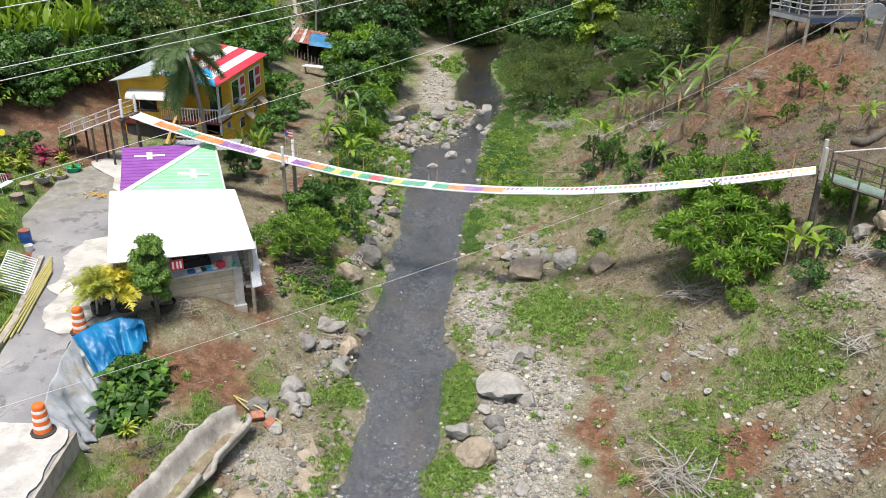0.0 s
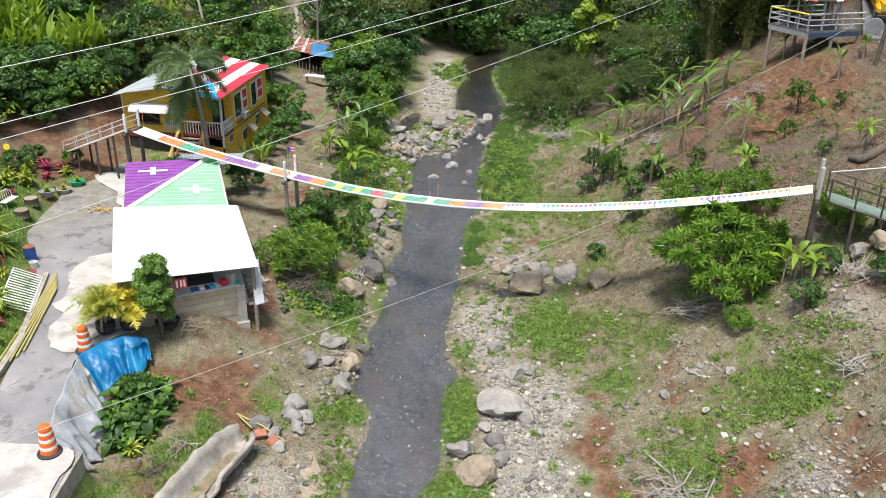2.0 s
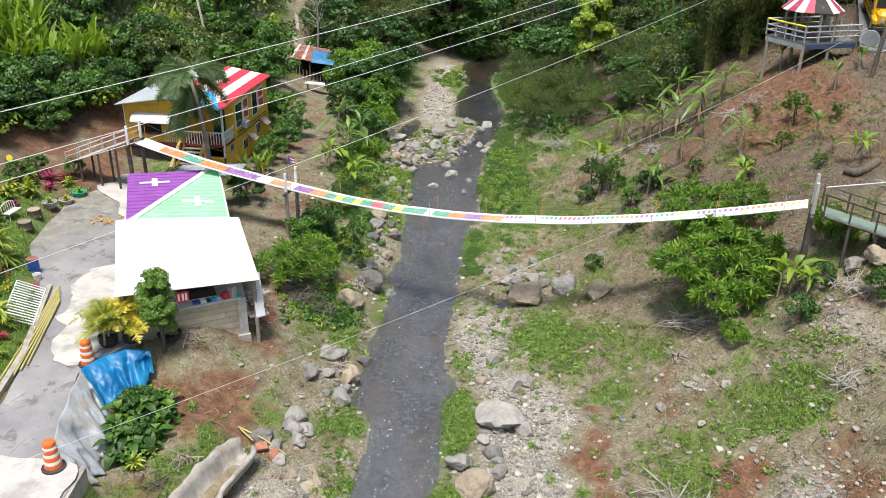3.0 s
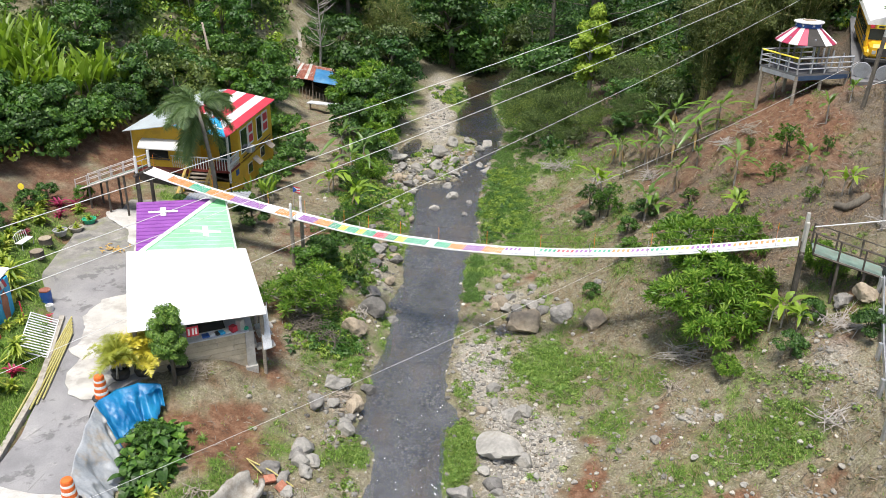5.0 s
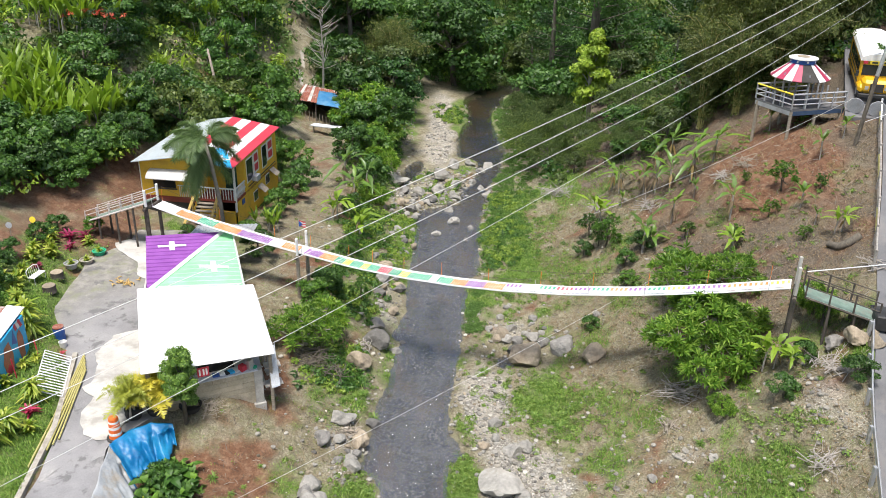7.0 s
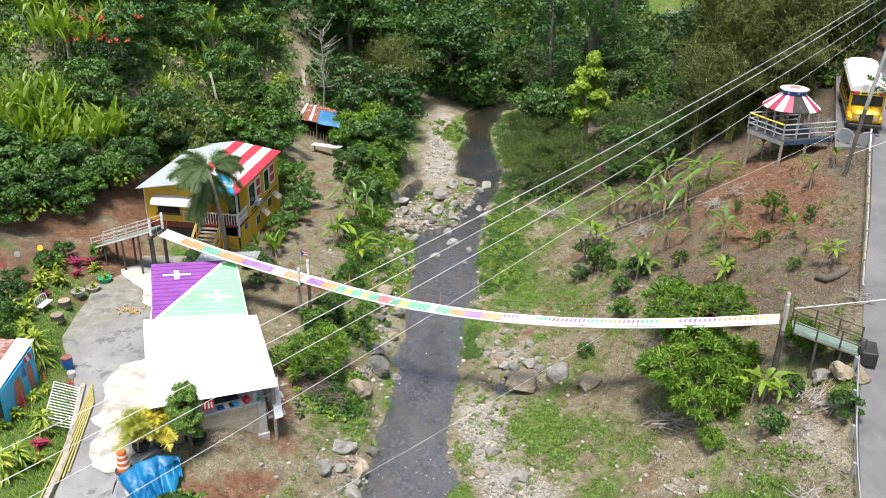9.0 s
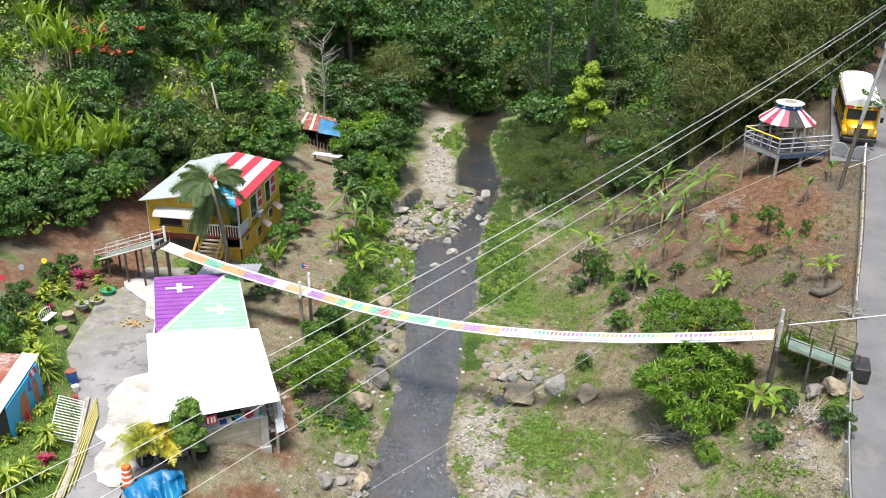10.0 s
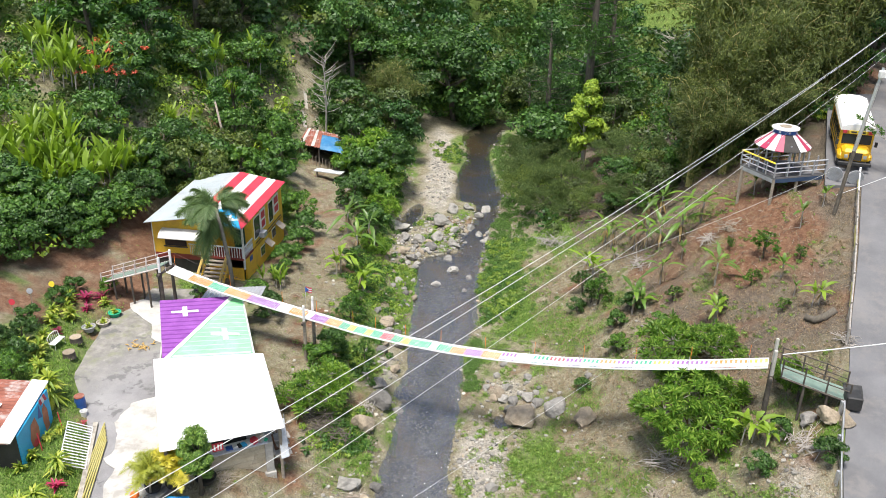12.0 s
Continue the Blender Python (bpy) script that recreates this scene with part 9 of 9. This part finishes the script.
def mural_kiosk():
    root = thing("kiosk", None, "small kiosk with a painted side wall and a rusty metal roof", "kiosk")
    A, B = Vector((-21.55, 36.6, 0)), Vector((-21.25, 32.5, 0))
    back = Vector((-3.6, -0.4, 0))
    z0, z1 = land(-21.4, 34.5) - 0.5, 6.4
    n = Vector((0.12, 0.01, 0))
    for p, q, m, lb in ((A, B, "sky_blue", "side wall painted sky blue"), (A + back, A, "dark", ""), (B + back, B, "dark", ""), (A + back, B + back, "block", "")):
        d = (q - p).normalized()
        nn = Vector((-d.y, d.x, 0)) * 0.06
        bm = slab([p + nn + Vector((0, 0, z1)), p - nn + Vector((0, 0, z1)), q - nn + Vector((0, 0, z1)), q + nn + Vector((0, 0, z1))], z1 - z0)
        bmesh.ops.recalc_face_normals(bm, faces=bm.faces)
        w = part("wall", bm, m, root, lb)
        if m == "sky_blue":
            mural = w
    d = (B - A).normalized()

    def spot(name, u0, u1, h0, h1, mat, lift, shape=None):
        def P(u, h):
            return A + d * u + Vector((0.07 + lift, 0.005, 0)) + Vector((0, 0, z0 + 0.3 + h))
        pts = shape or [(u0, h0), (u1, h0), (u1, h1), (u0, h1)]
        bm = bmesh.new()
        bm.faces.new([bm.verts.new(P(u, h)) for u, h in pts])
        part(name, bm, mat, mural)
    brown = "rust_paint"
    spot("painted_shape", 0, 0, 0, 0, brown, 0.004, [(0.5, 0.2), (1.0, 0.15), (1.15, 0.9), (1.05, 1.6), (0.7, 1.75), (0.45, 1.2)])
    spot("painted_shape", 0, 0, 0, 0, brown, 0.004, [(1.9, 0.3), (2.7, 0.2), (2.9, 1.0), (2.6, 1.7), (2.0, 1.8), (1.75, 1.0)])
    spot("painted_shape", 0, 0, 0, 0, "red", 0.006, [(2.2, 0.1), (2.6, 0.1), (2.7, 0.55), (2.4, 0.75), (2.1, 0.5)])
    spot("painted_flag_blue", 0, 0, 0, 0, "blue", 0.004, [(1.15, 1.2), (1.7, 1.45), (1.35, 2.1)])
    for k in range(3):
        spot("painted_flag_stripe", 0, 0, 0, 0, "red" if k % 2 == 0 else "white", 0.003, [(0.25 + k * 0.3, 1.75 + 0.05 * k), (0.5 + k * 0.3, 1.75 + 0.05 * k), (0.75 + k * 0.25, 2.25), (0.5 + k * 0.25, 2.25)])
    R = [Vector((-21.3, 31.8, 6.48)), Vector((-21.75, 37.2, 6.48)), Vector((-26.3, 36.8, 6.95)), Vector((-25.9, 31.4, 6.95))]
    part("roof", ribbed((R[0], R[1], R[2], R[3]), 0, 0.3, 0.03), "rust", root, "rusty red corrugated roof")
    part("roof_edge", slab([R[0] + Vector((0.12, 0, 0.05)), R[1] + Vector((0.12, 0, 0.05)), R[1] + Vector((-0.75, 0, 0.14)), R[0] + Vector((-0.75, 0, 0.14))], 0.05), "white", root, "white painted roof edge")
    part("roof_patch", slab([R[0] + Vector((-1.6, 1.8, 0.24)), R[0] + Vector((-1.65, 3.0, 0.24)), R[0] + Vector((-2.7, 2.9, 0.34)), R[0] + Vector((-2.6, 1.7, 0.34))], 0.03), "white", root)
    return root


M["rust_paint"] = surf("brown_mural_paint", (0.36, 0.13, 0.07), (0.5, 0.2, 0.12), 2, 0.7, 0.05, 0.003, 20)
mural_kiosk()
for x, y in ((-20.75, 36.0), (-20.95, 34.0)):
    solo("garden_stake", tube([(x, y, land(x, y) - 0.1), (x - 0.15, y + 0.1, land(x, y) + 1.0)], 0.03, 5), "red", "thin red stake stuck in the garden", "stake", "garden stakes")


def round_sign(x, y, h, mat, label):
    root = thing("round_sign", pose(x, y, land(x, y)), label, "sign", "garden signs")
    part("stake", tube([(0, 0, -0.2), (0, 0, h)], 0.025, 5), "wood", root)
    part("disc", lathe([(0.02, -0.02), (0.2, -0.015), (0.2, 0.015), (0.02, 0.02)], 14, at=pose(0, -0.03, h + 0.15, 80, 0, 0)), mat, root)


for x, y, h, m, lb in ((-26.4, 48.8, 1.3, "bright_yellow", "round yellow sign on a thin stake"), (-27.2, 47.4, 1.0, "grey_metal", "small grey pinwheel on a stake"), (-27.6, 45.8, 0.9, "red", "small red pinwheel on a stake")):
    round_sign(x, y, h, m, lb)


M["dry_husk"] = surf("dry_husk", (0.42, 0.26, 0.08), (0.6, 0.42, 0.16), 4, 0.9, 0.2, 0.01, 20)
M["ground_silt"] = surf("brown_silt", (0.17, 0.13, 0.085), (0.3, 0.25, 0.17), 3, 0.95, 0.5, 0.02, 14, dirt=(0.12, 0.13, 0.05), dirt_amount=0.5)
M["old_concrete"] = surf("old_concrete", (0.28, 0.26, 0.225), (0.48, 0.455, 0.405), 1.6, 0.95, 0.5, 0.03, 12, dirt=(0.2, 0.16, 0.12), dirt_amount=0.5)


def stone_trough():
    """A broken concrete trough: one hollow shell with a ragged rim and a rounded end."""
    a, b = Vector((-9.5, 21.6, 0)), Vector((-7.75, 27.35, 0))
    d = (b - a).normalized()
    n = Vector((d.y, -d.x, 0))
    V, F = [], []
    nu, nv = 44, 18
    for i in range(nu + 1):
        s = i / nu
        w = 0.44 * math.sqrt(max(0.02, 1 - (max(0.0, s - 0.72) / 0.28) ** 2.4))
        c = a.lerp(b, s)
        for j in range(nv + 1):
            u = 2 * j / nv - 1
            top = (0.95 if u < 0 else 0.7) * (1 + 0.14 * noise.noise((s * 9, 2.0 if u > 0 else 0.0, 1)) + 0.07 * noise.noise((s * 30, 2.0 if u > 0 else 0.0, 4)))
            if u > 0 and 0.36 < s < 0.5:
                top *= 0.45
            h = top * abs(u) ** 3.6 + 0.35 * max(0.0, (s - 0.8) / 0.2) ** 2 * (1 - abs(u))
            p = c + n * (w * u + 0.16 * u * abs(u))
            wob = 0.05 * noise.noise((s * 8, u * 3, 7))
            V.append((p.x + wob, p.y, land(c.x, c.y) + 0.08 + h + wob))
    for i in range(nu):
        for j in range(nv):
            k = i * (nv + 1) + j
            F.append((k, k + 1, k + nv + 2, k + nv + 1))
    root = thing("broken_trough", None, "broken pale concrete trough lying on the bank", "trough")
    ob = part("trough_shell", raw_mesh("trough_shell", V, F, "old_concrete"), "old_concrete", root, smooth=True)
    silt = []
    for i in range(3, nu - 4):
        c = a.lerp(b, i / nu)
        silt.append((c - n * 0.26, c + n * 0.22, land(c.x, c.y) + 0.17 + 0.05 * noise.noise((i * 0.4, 0, 3))))
    ring = [(p.x, p.y, z) for p, q, z in silt] + [(q.x, q.y, z) for p, q, z in silt][::-1]
    bm = bmesh.new()
    top = [bm.verts.new(p) for p in ring]
    m = len(silt)
    for i in range(m - 1):
        bm.faces.new((top[i], top[i + 1], top[2 * m - 2 - i], top[2 * m - 1 - i]))
    bmesh.ops.recalc_face_normals(bm, faces=bm.faces)
    part("silt", bm, "ground_silt", root, "brown silt lying in the trough")
    mod = ob.modifiers.new("thickness", "SOLIDIFY")
    mod.thickness, mod.offset = 0.17, -1.0


stone_trough()
for x, y, t, r in ((-7.35, 28.0, 30, 25), (-6.85, 27.75, 70, 35)):
    solo("brick_block", box(0.5, 0.34, 0.2, pose(x, y, land(x, y) + 0.08, r, 10, t), 0.02), "brick", "loose broken red brick block on the bank", "brick", "loose bricks")
solo("plastic_pipe", tube([(-8.5, 29.1, land(-8.5, 29.1) + 0.2), (-7.3, 28.5, land(-7.3, 28.5) + 0.2), (-6.3, 27.9, land(-6.3, 27.9) + 0.15)], 0.035, 6), "bamboo", "thin yellow pipe lying over stones", "pipe")
solo("plastic_pipe", tube([(-8.4, 29.0, land(-8.4, 29.0) + 0.2), (-7.7, 28.3, land(-7.7, 28.3) + 0.15)], 0.03, 6), "bamboo", "thin yellow pipe lying over stones", "pipe")
solo("gravel_bank", slab([(x, y, land(x, y) + 0.03) for x, y in ((-7.6, 22.5), (-4.6, 22.5), (-4.4, 26.0), (-5.2, 27.8), (-6.2, 27.0))], 0.1), "tan_rock", "smooth bank of pale sandy gravel", "gravel bank", kind="structure")

# parked car under the shop roof
def parked_car():
    m = pose(-12.1, 36.4, 3.74, 0, 0, -66)
    root = thing("car", None, "dark grey car parked in the shade under the roof", "car")

    def prof(pts, half, name, mat, parent=root):
        bm = bmesh.new()
        a = [bm.verts.new(m @ Vector((x, -half, z))) for x, z in pts]
        c = [bm.verts.new(m @ Vector((x, half, z))) for x, z in pts]
        bm.faces.new(a)
        bm.faces.new(c[::-1])
        for k in range(len(pts)):
            bm.faces.new((a[k], c[k], c[(k + 1) % len(pts)], a[(k + 1) % len(pts)]))
        bmesh.ops.recalc_face_normals(bm, faces=bm.faces)
        bmesh.ops.bevel(bm, geom=list(bm.edges), offset=0.05, segments=2, affect="EDGES")
        return part(name, bm, mat, parent)
    prof([(-2.1, 0.3), (2.1, 0.3), (2.15, 0.7), (1.3, 0.88), (-2.0, 0.92), (-2.15, 0.7)], 0.85, "body", "car_paint")
    prof([(-1.9, 0.88), (1.15, 0.86), (0.5, 1.4), (-1.3, 1.42)], 0.72, "cabin", "car_paint")
    for s in (-1, 1):
        bm = bmesh.new()
        bm.faces.new([bm.verts.new(m @ Vector((x, s * 0.735, z))) for x, z in ((-1.65, 0.95), (0.95, 0.93), (0.45, 1.32), (-1.2, 1.34))])
        part("side_window", bm, "glass", root)
        for x in (-1.35, 1.35):
            w = part("wheel", lathe([(0.2, -0.1), (0.3, -0.09), (0.31, 0), (0.3, 0.09), (0.2, 0.1)], 16, at=m @ pose(x, s * 0.8, 0.31, 90, 0, 0)), "tyre", root)
            part("rim", lathe([(0.18, -0.105), (0.18, 0.105)], 10, at=m @ pose(x, s * 0.8, 0.31, 90, 0, 0)), "steel", w)
    for s in (-0.6, 0.6):
        part("headlight", box(0.06, 0.28, 0.13, m @ Matrix.Translation((2.13, s, 0.6)), 0.02), "white", root)


parked_car()
# goods on the counter
d_, p_ = Vector((4.7, 2.2, 0)).normalized(), Vector((-13.7, 32.75, 4.695))
for k, (u, w, h, mt, lb) in enumerate(((2.75, 0.34, 0.1, "blue", "blue crate on the counter"), (3.05, 0.24, 0.14, "white", "white tray on the counter"), (3.3, 0.2, 0.1, "dark", "dark tin on the counter"), (3.5, 0.26, 0.12, "sky_blue", "pale blue basin on the counter"), (3.75, 0.22, 0.09, "white", "white dish on the counter"), (4.05, 0.3, 0.3, "red", "red box on the counter"), (4.4, 0.3, 0.55, "steel", "grey metal box on the counter"), (4.6, 0.2, 0.12, "green", "green packet on the counter"))):
    q = p_ + d_ * u
    solo("counter_box", box(w, 0.32, h, pose(q.x - 0.02, q.y + 0.05, q.z, 0, 0, 25 + 6 * k), 0.02), mt, lb, "box", "goods on the counter")
root = thing("shop_sign", pose(-11.55, 33.15, 5.2, 0, 0, 25), "small red and white sign hanging under the roof edge", "sign")
part("board", box(0.55, 0.03, 0.5), "red", root)
for k, (x0, x1) in enumerate(((-0.2, -0.12), (-0.02, 0.06), (0.12, 0.2))):
    part("white_bar", box(x1 - x0, 0.012, 0.34, Matrix.Translation(((x0 + x1) / 2, -0.024, 0.08))), "white", root)


def flag():
    root = thing("flag", pose(-9.25, 47.3, 5.5) @ Matrix.Diagonal((0.7, 0.7, 0.8, 1)), "small red, white and blue flag on a thin pole", "flag")
    part("pole", tube([(0, 0, 0), (0.05, 0, 2.3)], 0.018, 5), "steel", root)
    for k in range(5):
        bm = bmesh.new()
        z0 = 1.72 + k * 0.1
        n = 8
        lo = [bm.verts.new((0.05 + 0.085 * i, 0.05 * math.sin(i * 1.1), z0 - 0.02 * i)) for i in range(n)]
        hi = [bm.verts.new((0.05 + 0.085 * i, 0.05 * math.sin(i * 1.1), z0 + 0.1 - 0.02 * i)) for i in range(n)]
        for i in range(n - 1):
            bm.faces.new((lo[i], lo[i + 1], hi[i + 1], hi[i]))
        part("stripe", bm, "red" if k % 2 == 0 else "white", root)
    bm = bmesh.new()
    bm.faces.new([bm.verts.new(p) for p in ((0.05, -0.062, 1.7), (0.4, -0.062, 1.9), (0.05, -0.062, 2.22))])
    part("blue_field", bm, "blue", root)


flag()


M["faded_tarp"] = surf("faded_blue_tarpaulin", (0.02, 0.13, 0.3), (0.06, 0.24, 0.44), 0.9, 0.5, 0.3, 0.02, 9, dirt=(0.16, 0.3, 0.42), dirt_amount=0.5)


def far_shed():
    root = thing("open_shed", None, "small open shed with a rusty and blue-tarped roof beside the path", "shed")
    z0 = 2.5
    c = [Vector(p) for p in ((-15.7, 83.6, 5.1), (-10.8, 81.6, 4.9), (-11.6, 85.6, 5.5), (-15.2, 87.2, 5.7))]
    part("roof", ribbed(c, 0, 0.3, 0.03), "rust", root, "rusty corrugated roof with pale sheets")
    for k in (0.05, 0.3):
        q = [c[0].lerp(c[1], k), c[0].lerp(c[1], k + 0.07), c[3].lerp(c[2], k + 0.07), c[3].lerp(c[2], k)]
        part("roof_sheet", slab([v + Vector((0, 0, 0.07)) for v in q], 0.02), "pale_concrete", root)
    V, F = [], []
    for i in range(15):
        for j in range(11):
            p = c[0].lerp(c[1], 0.5 + 0.53 * i / 14).lerp(c[3].lerp(c[2], 0.5 + 0.53 * i / 14), -0.06 + 0.8 * j / 10)
            sag = 0.55 * max(0.0, 0.22 - j / 10) + 0.5 * max(0.0, i / 14 - 0.88) * 3
            V.append((p.x, p.y, p.z + 0.1 - sag + 0.05 * noise.noise((i * 0.5, j * 0.5, 2))))
    for i in range(14):
        for j in range(10):
            k = i * 11 + j
            F.append((k, k + 11, k + 12, k + 1))
    tarp = part("roof_tarp", raw_mesh("roof_tarp", V, F, "faded_tarp"), "faded_tarp", root, "blue tarpaulin drooping over the roof edge", True)
    tarp.modifiers.new("thickness", "SOLIDIFY").thickness = 0.015
    for x, y, z in ((-15.4, 83.7, 5.0), (-11.2, 82.0, 4.8), (-11.8, 85.3, 5.3), (-15.1, 86.9, 5.5), (-13.4, 82.9, 4.9)):
        part("post", tube([(x, y, land(x, y) - 0.3), (x, y, z)], 0.08, 6), "dark_wood", root)
    for k in range(12):
        x, y = -15.5 + 0.36 * k, 83.4 - 0.17 * k
        part("fence_stake", tube([(x, y, land(x, y) - 0.1), (x, y, land(x, y) + 1.1)], 0.035, 4), "wood", root)
    # two near-black sheets stand in for the shade inside the open shed
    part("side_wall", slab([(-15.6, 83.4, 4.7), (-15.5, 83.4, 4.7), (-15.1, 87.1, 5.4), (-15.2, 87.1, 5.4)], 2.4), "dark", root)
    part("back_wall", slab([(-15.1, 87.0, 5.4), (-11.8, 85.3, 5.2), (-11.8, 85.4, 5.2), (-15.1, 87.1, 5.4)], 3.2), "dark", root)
    t = thing("work_table", None, "grey plank table in front of the shed", "table")
    zt = land(-12.0, 79.4) + 0.95
    part("tabletop", slab([(-13.6, 79.9, zt), (-10.7, 78.9, zt), (-10.4, 79.7, zt), (-13.3, 80.7, zt)], 0.08), "deck_grey", t)
    for x, y0 in ((-13.3, 80.0), (-10.8, 79.15)):
        for y in (y0, y0 + 0.5):
            part("leg", tube([(x, y, land(x, y) - 0.1), (x, y, zt - 0.06)], 0.05, 5), "wood", t)


far_shed()
solo("dead_trunk", tube([(-20.4, 73.8, land(-20.4, 73.8) - 0.3), (-20.8, 74.0, land(-20.4, 73.8) + 3.2), (-21.3, 74.2, land(-20.4, 73.8) + 6.4)], [0.16, 0.13, 0.09], 7), "wood", "bare leaning dead trunk above the house", "tree trunk", smooth=True)


def bare_tree(x, y, h, seed):
    rng = np.random.default_rng(seed)
    bm = bmesh.new()
    z = land(x, y)
    tube([(x, y, z - 0.3), (x + 0.2, y, z + h * 0.5), (x, y + 0.2, z + h)], [0.14, 0.09, 0.02], 6, bm)
    for k in range(40):
        t = rng.uniform(0.35, 0.98)
        s = Vector((x + 0.15, y + 0.1, z + h * t))
        a, ln = rng.uniform(0, 6.28), h * rng.uniform(0.12, 0.3)
        e = s + Vector((math.cos(a) * ln, math.sin(a) * ln, ln * rng.uniform(0.2, 0.9)))
        mid = s.lerp(e, 0.5) + Vector((0, 0, -0.1))
        tube([s, mid, e], [0.04, 0.03, 0.012], 4, bm)
    return solo("bare_tree", bm, "pale_bark", "leafless pale tree standing among the woods", "tree")


bare_tree(-13.5, 89, 9.5, 3)
bare_tree(24.5, 92, 8, 4)
for x0, ya, yb in ((-16.1, 90, 93.5), (-16.6, 94.6, 97.2), (-15.0, 92.2, 94.0)):
    xb = x0 - (yb - ya) * 0.2
    solo("concrete_track", slab([(x0, ya, land(x0, ya) + 0.07), (x0 + 0.38, ya, land(x0 + 0.38, ya) + 0.07), (xb + 0.38, yb, land(xb + 0.38, yb) + 0.07), (xb, yb, land(xb, yb) + 0.07)], 0.3), "block", "narrow pale concrete wheel track up the hill", "track", kind="structure")

rng_p = np.random.default_rng(64)
root = thing("husk_pile", None, "small heap of yellow dry husks on the drive", "husks")
for k in range(26):
    x, y, a = -19.7 + rng_p.normal() * 0.5, 45.0 + rng_p.normal() * 0.28, rng_p.uniform(0, 6.28)
    z = drive_z(y) + 0.06 + 0.05 * rng_p.random()
    part("husk", tube([(x, y, z), (x + 0.2 * math.cos(a), y + 0.2 * math.sin(a), z + 0.03), (x + 0.36 * math.cos(a), y + 0.36 * math.sin(a), z)], [0.02, 0.045, 0.01], 5), "dry_husk", root)
branch_pile("vine_tangle", -7.6, 40.3, 1.6, 60, "bark", "tangle of brown vines and dead stalks beside the shop", 134)
branch_pile("brush_pile", -6.6, 39.4, 1.4, 46, "bark", "heap of grey dead branches lying on the ground", 131)
branch_pile("brush_pile", 17.6, 33.0, 1.3, 26, "dead_wood", "heap of grey dead branches lying on the ground", 132)
branch_pile("brush_pile", -10.6, 25.2, 0.9, 16, "bark", "heap of brown dead branches lying on the ground", 133)

# ---------------------------------------------------------------- patterns of the repeated plants and stones are taken away
for proto in KINDS.values():
    for o in (*proto.children_recursive, proto):
        bpy.data.objects.remove(o)
